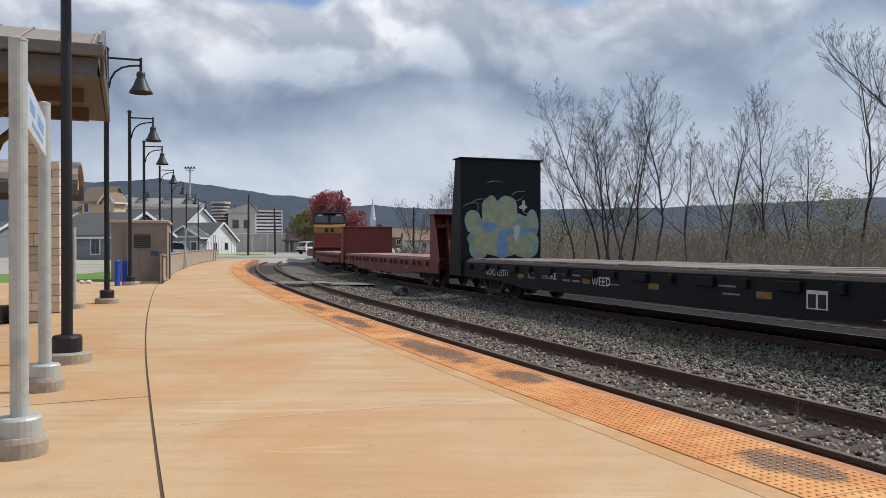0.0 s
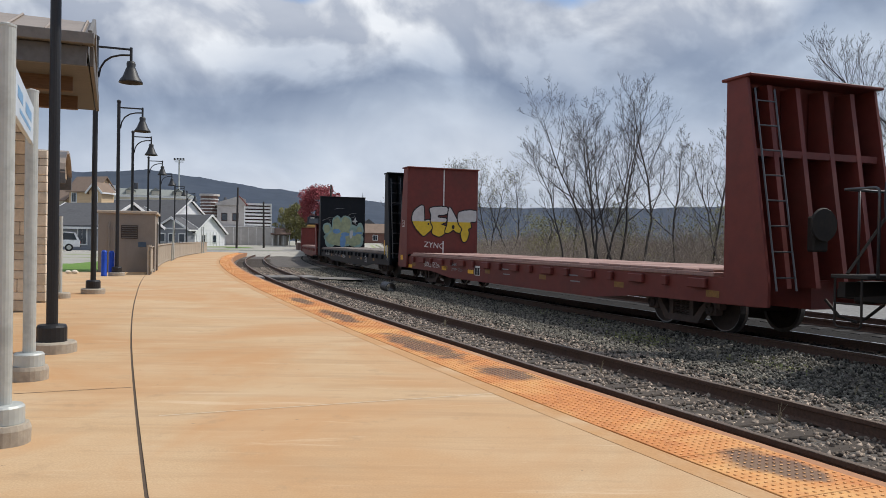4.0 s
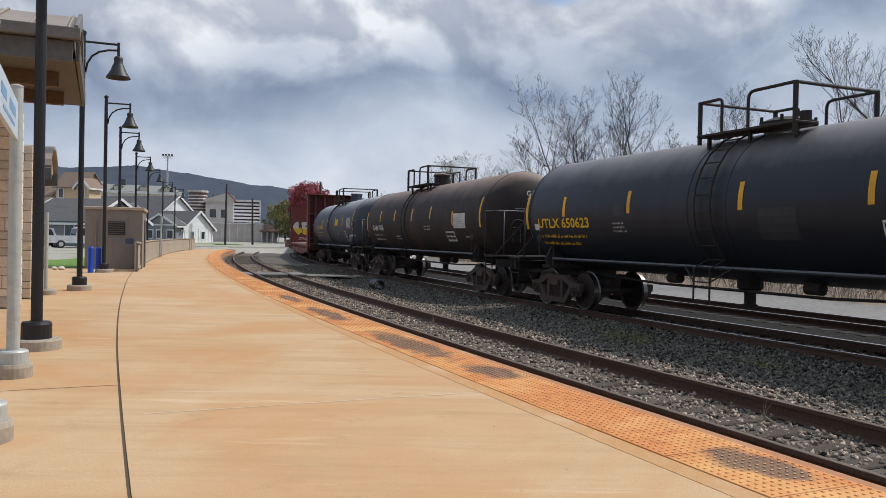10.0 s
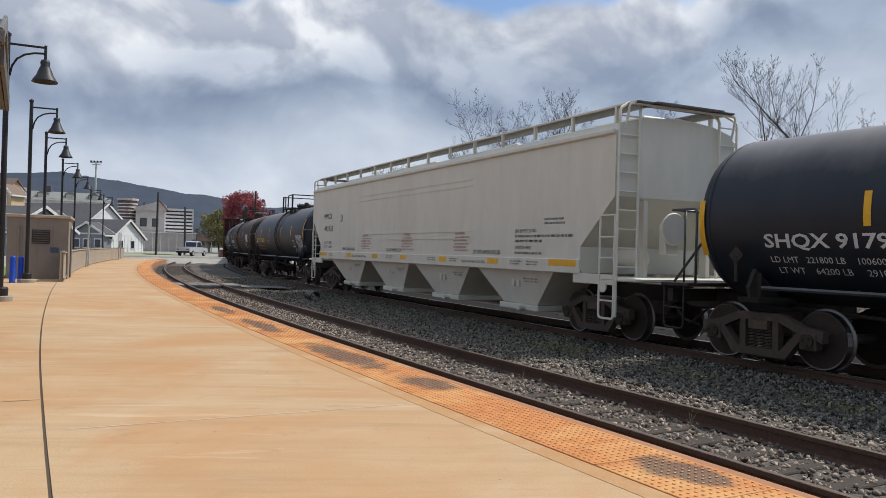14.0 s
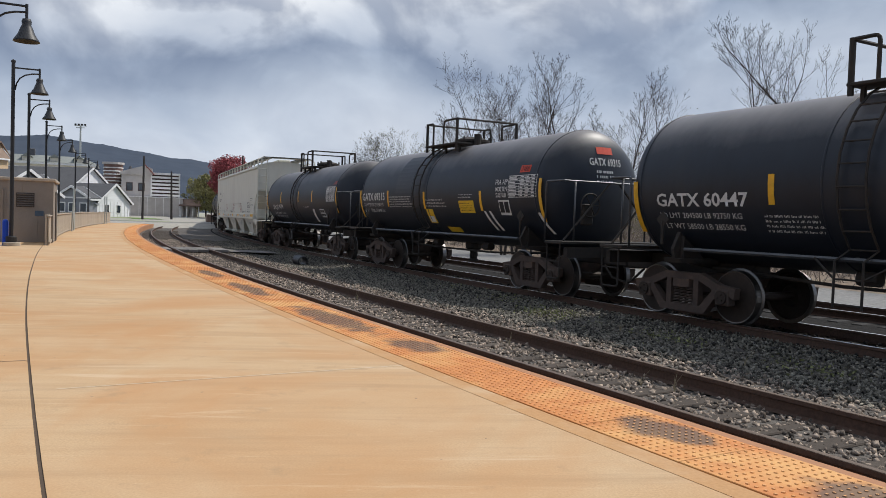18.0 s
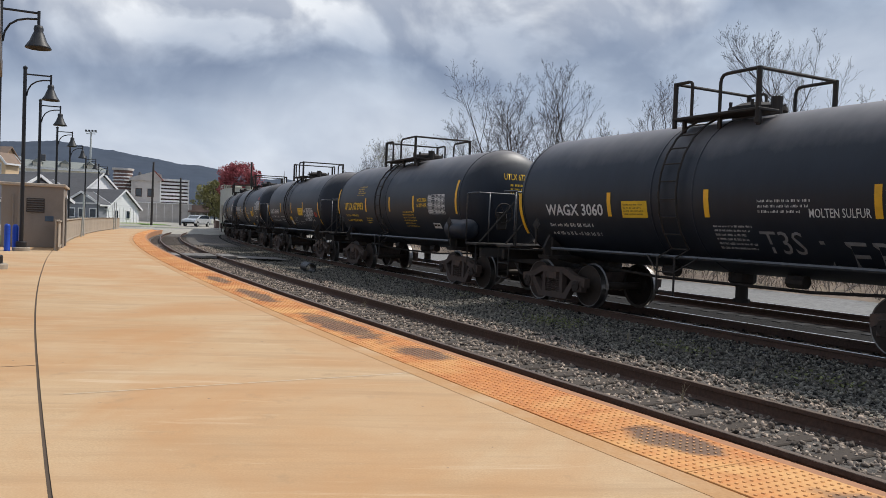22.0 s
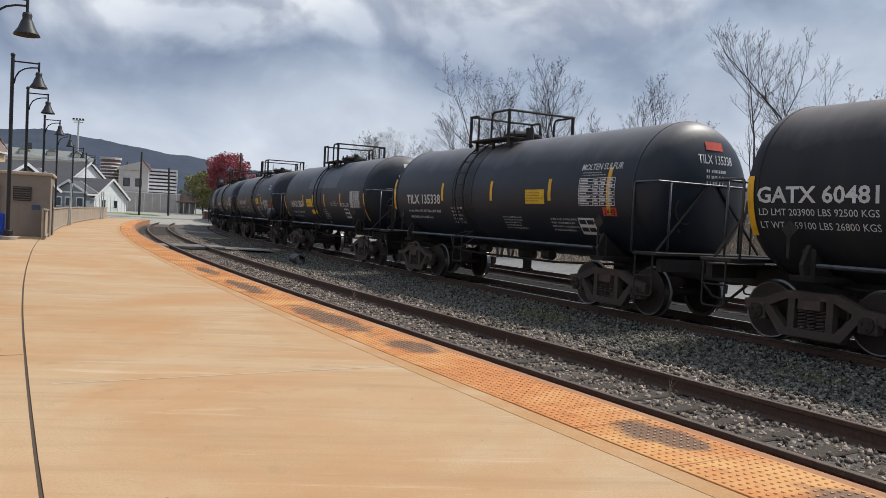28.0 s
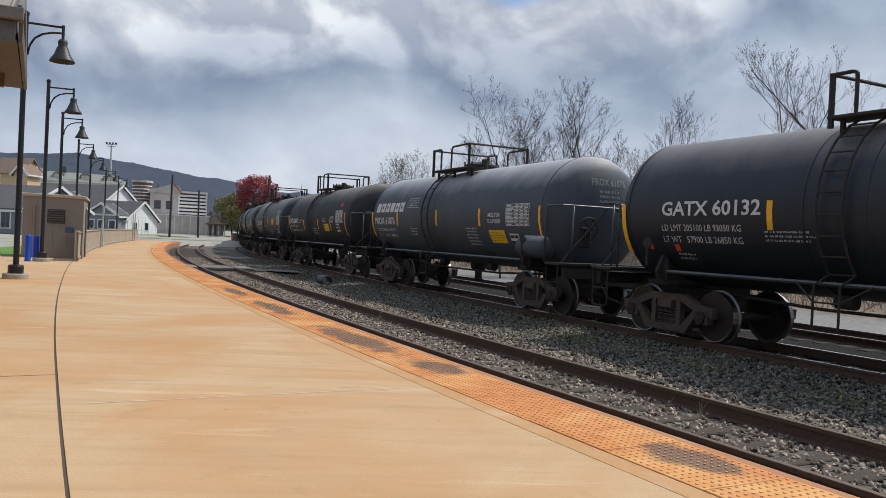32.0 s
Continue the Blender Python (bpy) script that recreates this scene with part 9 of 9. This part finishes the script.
def bare_tree(x, y, z, h, lean=(0, 0), seed=0, spread=1.0, depth=4, buds=0.0):
    rnd = random.Random(seed)
    t = thing("bare_tree", "leafless grey-brown tree with fine upright branches" if not buds else "bare tree with yellow-green spring buds", "tree", pose(x, y, z), "trees beyond the tracks")
    out = []
    stems = 1 if spread < 0.8 else 2
    for k in range(stems):
        a = rnd.uniform(0, 6.28) if k == 0 else a + 3.14
        d = Vector((lean[0] + 0.13 * math.cos(a) * (stems > 1), lean[1] + 0.13 * math.sin(a) * (stems > 1), 1)).normalized()
        branch(rnd, Vector((0.14 * math.cos(a) * (stems > 1), 0, 0)), d, h * (0.92 if k == 0 else 0.78), 0.0062 * h + 0.014, depth, out, 0.40 + 0.40 * spread)
    kz = h / max(p.z for pts, rr, dp in out for p in pts)
    for pts, rr, dp in out:
        for p in pts:
            p *= kz
    limbs_mesh("trunk", out, 7, M["bark"], t, lambda q: q >= depth - 1)
    limbs_mesh("crown", out, 4, M["twig"], t, lambda q: q < depth - 1)
    if buds:
        pts = [p for pts, rr, dp in out if dp <= 1 for p in pts[1:]]
        leaves("bud_haze", t, [pts[rnd.randrange(len(pts))] + Vector((rnd.gauss(0, .12), rnd.gauss(0, .12), rnd.gauss(0, .12))) for _ in range(int(3500 * buds))], 0.045, M["spring_leaf"], seed)
    return t


def leaves(name, parent, pts, size, material, seed):
    rs = np.random.RandomState(seed)
    n = len(pts)
    P = np.array([tuple(p) for p in pts])
    a = rs.normal(size=(n, 3))
    a /= np.linalg.norm(a, axis=1)[:, None]
    b = np.cross(a, rs.normal(size=(n, 3)))
    b /= np.linalg.norm(b, axis=1)[:, None]
    s = size * rs.uniform(0.6, 1.4, (n, 1))
    V = np.stack([P - a * s, P + b * s * 0.6, P + a * s, P - b * s * 0.6], 1).reshape(-1, 3)
    F = [(4 * i, 4 * i + 1, 4 * i + 2, 4 * i + 3) for i in range(n)]
    return tagged(raw(name, V.tolist(), F, material, parent), kind="stuff")


def leafy_tree(x, y, z, h, w, label, material, seed, n, size, lo=0.35):
    rnd = random.Random(seed)
    t = thing("leafy_tree", label, "tree", pose(x, y, z))
    out = []
    branch(rnd, Vector((0, 0, 0)), Vector((0, 0, 1)), h * 0.75, 0.02 * h, 3, out)
    limbs_mesh("trunk", out, 7, M["bark"], t, lambda q: q >= 1)
    blobs = []
    for k in range(70):
        a, r = rnd.uniform(0, 6.28), math.sqrt(rnd.random()) * 0.44 * w
        zz = h * rnd.uniform(lo, 0.88)
        f = 1 - abs((zz / h - (lo + 1) / 2) / ((1 - lo) / 2)) ** 2 * 0.55
        blobs.append((Vector((r * f * math.cos(a), r * f * math.sin(a), zz)), rnd.uniform(0.06, 0.13) * w))
    pts = []
    for k in range(n):
        c, r = blobs[rnd.randrange(len(blobs))]
        v = Vector((rnd.gauss(0, 1), rnd.gauss(0, 1), rnd.gauss(0, 0.8)))
        v = v.normalized() * r * rnd.uniform(0.55, 1.1)
        pts.append(c + v)
    leaves("crown", t, pts, size, material, seed)
    return t


for k, (x, y, top, lean, spread, buds) in enumerate((
        (6.9, 43.0, 7.9, (-0.10, 0), 0.40, 0), (8.9, 45.0, 10.9, (-0.05, 0), 0.95, 0), (10.1, 46.2, 10.6, (0.0, 0), 0.9, 0), (11.1, 45.5, 11.1, (0.05, 0), 0.9, 0), (12.6, 44.5, 11.6, (0.10, 0), 0.5, 0),
        (16.0, 44.0, 9.9, (0.03, 0), 0.6, 0), (14.5, 46.5, 8.8, (0.0, 0), 0.6, 0), (19.0, 45.0, 11.1, (0.04, 0), 0.6, 0), (17.4, 47.0, 8.2, (-0.05, 0), 0.7, 0.1),
        (22.0, 41.5, 12.0, (0.0, 0), 0.45, 0), (20.6, 43.5, 8.2, (-0.08, 0), 0.7, 0.1), (24.1, 38.0, 12.6, (0.02, 0), 0.48, 0), (25.7, 37.0, 10.4, (0.0, 0), 0.8, 0.1), (27.8, 35.5, 11.0, (0.03, 0), 0.85, 0), (29.8, 33.0, 10.2, (0, 0), 0.9, 0.1))):
    bare_tree(x - lean[0] * top * 0.5, y, -0.6, top + 0.6, lean, 40 + k, spread, 4, buds)
for k, (x, y, h, w) in enumerate(((-0.4, 84, 8.6, 0.9), (1.0, 81, 10.4, 0.9), (3.4, 80, 11.2, 0.95), (6.0, 79, 11.4, 0.95), (7.9, 78, 9.8, 0.9), (-3.2, 92, 7.2, 0.9), (11.0, 60, 6.6, 0.8), (14.6, 58, 6.5, 0.9), (22.0, 54, 6.4, 0.8))):
    bare_tree(x, y, -0.3, h, (0, 0), 70 + k, w, 4, 0.35 if k in (2, 3, 4, 7) else 0)
for k, (x, y, h, w) in enumerate(((23.7, 53.0, 7.2, 6.6), (21.2, 54.0, 5.4, 4.6), (26.4, 51.5, 6.2, 5.0), (31.0, 50.0, 5.4, 5.0), (9.0, 62.0, 4.6, 4.6))):
    leafy_tree(x, y, -0.4, h, w, "spring tree hazed with sparse yellow-green leaf", M["spring_leaf"], 90 + k, 3000, 0.055, 0.2)
leafy_tree(-18.1, 124.0, 1.2, 9.9, 7.2, "round tree in dark red spring blossom", M["red_leaf"], 3, 16000, 0.12)
leafy_tree(-15.0, 128.0, 1.0, 7.0, 6.5, "lower dark red blossoming tree", M["red_leaf"], 4, 8000, 0.12, 0.2)
for k, (x, y, h, w) in enumerate(((-22.6, 131, 7.6, 6.0), (-20.4, 128, 5.6, 4.5), (-24.6, 134, 6.6, 5.0))):
    leafy_tree(x, y, 0.6, h, w, "olive-green tree coming into leaf", M["spring_leaf"] if k == 0 else M["green_leaf"], 10 + k, 3200, 0.15, 0.15)


def brush():
    """Tangled twigs and saplings on the bank beyond the yard."""
    rnd = random.Random(77)
    vs, fs = [], []

    def stick(p, d, length, r):
        base = len(vs)
        q = p.copy()
        for i in range(3):
            x = d.cross(Vector((0.3, 0.9, 0.1))).normalized()
            y = x.cross(d)
            rr = r * (1 - 0.36 * i)
            for k in range(3):
                a = 2.094 * k
                vs.append(tuple(q + (x * math.cos(a) + y * math.sin(a)) * rr))
            if i < 2:
                q = q + d * length / 2
                d = (d + Vector((rnd.uniform(-1, 1), rnd.uniform(-1, 1), rnd.uniform(-.4, .4))) * 0.30).normalized()
        for i in range(2):
            for k in range(3):
                a, b = base + i * 3 + k, base + i * 3 + (k + 1) % 3
                fs.append((a, b, b + 3, a + 3))
        return q
    for _ in range(5600):
        s = rnd.uniform(2, 85)
        o = rnd.uniform(19, 36)
        thick = 0.5 + 0.5 * noise.noise(Vector((s * 0.16, o * 0.10, 3.0)))
        p = Vector(at(s, o, -0.5))
        h = (0.7 + 3.6 * max(thick, 0.0) * rnd.random() + rnd.random() ** 3 * 1.6) * (0.8 + 0.015 * (o - 18))
        d = Vector((rnd.gauss(0, .42), rnd.gauss(0, .42), 1)).normalized()
        q = stick(p, d, h, 0.016)
        for k in range(6):
            dd = (d + Vector((rnd.gauss(0, .9), rnd.gauss(0, .9), rnd.uniform(-.3, .5)))).normalized()
            stick(p.lerp(q, rnd.uniform(0.2, 1.0)), dd, h * rnd.uniform(0.25, 0.65), 0.009)
    ob = raw("brushwood", vs, fs, M["brush_twig"])
    tagged(ob, "tangled leafless brushwood on the far bank", "brush", kind="stuff")
    pts = []
    for _ in range(150):
        s, o = rnd.uniform(4, 80), rnd.uniform(20, 32)
        c = Vector(at(s, o, rnd.uniform(0.3, 3.2)))
        for k in range(80):
            pts.append(c + Vector((rnd.gauss(0, .6), rnd.gauss(0, .6), rnd.gauss(0, .5))))
    lv = leaves("spring_shoots", None, pts, 0.05, M["spring_leaf"], 5)
    tagged(lv, "sparse yellow-green spring shoots among the brush", "shoots", kind="stuff")


brush()
ballast_weeds()
bank = strip("river_bank", -40, 150, [(19.0, -0.56), (24, -0.35), (32, 0.2), (60, 0.6), (140, 3.0)], M["leaf_litter"], 5.0)
tagged(bank, "brown leaf-littered bank rising beyond the yard", "bank", kind="structure")


def far_woods():
    rnd = random.Random(5)
    vs, fs = [], []
    for _ in range(2600):
        a = radians(rnd.uniform(-3, 42))
        d = rnd.uniform(85, 240)
        x, y = d * math.sin(a), d * math.cos(a)
        h = rnd.uniform(2.0, 6.5) * (0.7 + d / 700) * (0.55 if a < radians(6) else 1.0) * (0.62 + 0.75 * noise.noise(Vector((a * 9.0, d * 0.02, 0))))
        z0 = 0.2
        for k in range(5):
            bx, by = rnd.gauss(0, .5), rnd.gauss(0, .5)
            tx, ty = bx + rnd.gauss(0, 1.3), by + rnd.gauss(0, 1.3)
            hh = h * rnd.uniform(0.5, 1.0)
            r = 0.05 + 0.0004 * d
            i = len(vs)
            vs += [(x + bx - r, y + by, z0), (x + bx + r, y + by, z0), (x + bx, y + by + r, z0), (x + tx, y + ty, z0 + hh)]
            fs += [(i, i + 1, i + 3), (i + 1, i + 2, i + 3), (i + 2, i, i + 3)]
    ob = raw("far_woods", vs, fs, M["far_twig"])
    tagged(ob, "hazy leafless woods beyond the bank", "woods", kind="stuff")


M["far_twig"] = mat("grey_brown_far_branches", (0.27, 0.235, 0.21), (0.19, 0.165, 0.15), 0.95, island=0.3)
far_woods()


# ---- vehicles ----
M["car_white"] = mat("white_car_paint", (0.82, 0.83, 0.84), rough=0.25, grain=3, stain=1, bump=0.0)
M["car_silver"] = mat("silver_car_paint", (0.62, 0.64, 0.66), rough=0.3, metal=0.2, grain=3, stain=1, bump=0.0)
M["tyre"] = mat("black_rubber", (0.02, 0.02, 0.02), rough=0.85)


def vehicle(name, label, paint, pickup=False, suv=True, L=4.7):
    """Front along +x; rests on z = 0."""
    c = thing(name, label, "car")
    h = 1.75 if suv else 1.45
    h = 1.85 if pickup else h
    bm = B()
    if pickup:
        body = [(-L / 2, 0.45), (-L / 2, 1.05), (-0.3, 1.08), (L / 2 - 0.1, 1.02), (L / 2, 0.75), (L / 2, 0.42)]
        cab = [(-0.45, 1.06), (-0.30, 1.75), (0.10, h), (0.95, h - 0.05), (1.45, 1.06)]
    else:
        body = [(-L / 2, 0.42), (-L / 2, 1.0), (L / 2 - 1.1, 1.0), (L / 2 - 0.1, 0.86), (L / 2, 0.62), (L / 2, 0.40)]
        cab = [(-L / 2 + 0.05, 0.98), (-L / 2 + 0.35, h - 0.08), (-1.2, h), (0.4, h - 0.04), (1.2, 0.98)]
    prism(bm, body, -0.9, 0.9)
    part("body", bm, paint, c)
    bm = B()
    prism(bm, cab, -0.76, 0.76)
    cb = part("cabin", bm, paint, c)
    gl = [((x - sum(q[0] for q in cab) / 5) * 0.86 + sum(q[0] for q in cab) / 5, (z - 1.0) * 0.82 + 1.05) for x, z in cab]
    for y in (-1, 1):
        bm = B()
        prism(bm, gl, y * 0.765 - 0.01, y * 0.765 + 0.01)
        part("side_glass", bm, M["glass"], cb)
    for x0, x1 in ((cab[0], cab[1]), (cab[-1], cab[-2])):
        a, b = Vector((x0[0], 0, x0[1])), Vector((x1[0], 0, x1[1]))
        d = b - a
        bm = box(B(), 0, 0, 0, d.length * 0.8, 1.3, 0.02)
        part("windscreen", bm, M["glass"], cb, at=Matrix.Translation((a + b) / 2 + Vector((0.012 if x0[0] > 0 else -0.012, 0, 0.01))) @ d.to_track_quat("X", "Z").to_matrix().to_4x4())
    for s in (-1, 1):
        for y in (-0.82, 0.82):
            w = cyl(B(), (0, -0.11, 0), (0, 0.11, 0), 0.34, seg=18)
            wh = part("wheel", w, M["tyre"], c, at=pose(s * L * 0.31, y, 0.34))
            part("rim", cyl(B(), (0, -0.115, 0), (0, 0.115, 0), 0.2, seg=12), M["galv"], wh)
        bm = box(B(), s * (L / 2 + 0.01), 0.62, 0.78, 0.04, 0.3, 0.16)
        part("lamp", bm, M["white"] if s > 0 else M["decal_red"], c)
        bm = box(B(), s * (L / 2 + 0.01), -0.62, 0.78, 0.04, 0.3, 0.16)
        part("lamp", bm, M["white"] if s > 0 else M["decal_red"], c)
        bm = box(B(), s * (L / 2 + 0.02), 0, 0.48, 0.1, 1.7, 0.2, 0.03)
        part("bumper", bm, M["tyre"], c)
    return c


SUV_A = vehicle("white_suv", "white sport utility car driving off along the street", M["car_white"])
SUV_B = vehicle("white_suv", "white sport utility car crossing the car park", M["car_white"])
PICKUP = vehicle("silver_pickup", "silver pickup truck driving along the street", M["car_silver"], pickup=True, L=5.5)
CAR_D = vehicle("pale_car", "pale saloon car driving along the street", M["car_silver"], suv=False)
box_red = thing("red_planter", "rusty red steel container by the street", "container", pose(-15.5, 99.5, 0.15, 0, 0, 20))
part("body", box(B(), 0, 0, 0.45, 3.2, 1.2, 0.9, 0.03), M["rust_tin"], box_red)
part("rim", box(B(), 0, 0, 0.92, 3.3, 1.3, 0.08, 0.01), M["rust_tin"], box_red)


# ---- what moves ----
def drive(ob, legs, step=0.5):
    """Keys a road vehicle along points (t, x, y, z), its front along the way it goes."""
    rows = []
    for i, (t, x, y, z) in enumerate(legs):
        a = legs[max(i - 1, 0)]
        b = legs[min(i + 1, len(legs) - 1)]
        rz = math.degrees(math.atan2(b[2] - a[2], b[1] - a[1])) if (a[1], a[2]) != (b[1], b[2]) else rows[-1][2]
        rows.append((t, (x, y, z), rz))
    walk(ob, [(t, pose(*p, 0, 0, rz)) for t, p, rz in rows])


def motions():
    times = [i * 0.5 for i in range(65)]
    for car, half, c in CARS:
        rows = []
        for t in times:
            s = run(t) - c
            a, b = at(s - half, D2, RAIL), at(s + half, D2, RAIL)
            rows.append((t, pose((a[0] + b[0]) / 2, (a[1] + b[1]) / 2, RAIL, 0, 0, math.degrees(math.atan2(b[1] - a[1], b[0] - a[0])))))
        walk(car, rows)
    # wheelsets roll at the train's pace; one key set serves each axle place
    n = int(32 * 15)
    for s in (-1, 1):
        lead = AXLES[s][0]
        walk(lead, [(i * 32 / n, pose(s * 0.89, 0, 0.457, 0, math.degrees(run(i * 32 / n) / 0.457), 0)) for i in range(n + 1)])
        act = lead.animation_data
        for ob in AXLES[s][1:]:
            ob.rotation_mode = "QUATERNION"
            ob.animation_data_create()
            ob.animation_data.action = act.action
            ob.animation_data.action_slot = act.action_slot
    drive(SUV_A, [(0.0, -18.3, 110.0, 0.30), (1.0, -14.0, 117.0, 0.35), (2.0, -9.0, 124.0, 0.35), (8.0, 30.0, 170.0, 0.2), (32.0, 31.0, 171.0, 0.2)])
    drive(SUV_B, [(0.0, -26.4, 73.6, 0.08), (1.0, -29.6, 72.2, 0.08), (2.5, -32.9, 70.7, 0.08), (4.0, -33.9, 70.2, 0.08), (5.5, -34.4, 70.0, 0.08), (32.0, -34.8, 69.8, 0.08)])
    drive(PICKUP, [(0.0, -140.0, 40.0, 0.05), (7.0, -60.0, 58.0, 0.05), (9.0, -37.0, 63.5, 0.06), (11.0, -26.2, 77.0, 0.07), (12.0, -24.0, 84.0, 0.10), (13.0, -22.4, 92.3, 0.14), (14.0, -20.8, 101.5, 0.22), (14.5, -19.6, 105.5, 0.26), (16.0, -14.0, 117.0, 0.33), (20.0, 10.0, 146.0, 0.3), (32.0, 90.0, 190.0, 0.2)])
    drive(CAR_D, [(0.0, 90.0, 196.0, 0.2), (16.0, 20.0, 158.0, 0.2), (20.0, -12.0, 122.0, 0.33), (21.0, -17.0, 113.0, 0.30), (22.0, -20.2, 104.0, 0.24), (23.0, -21.8, 95.6, 0.16), (24.0, -23.2, 88.2, 0.12), (25.0, -25.0, 81.0, 0.09), (26.5, -29.5, 73.5, 0.07), (28.5, -46.0, 60.0, 0.05), (32.0, -110.0, 44.0, 0.05)])


motions()
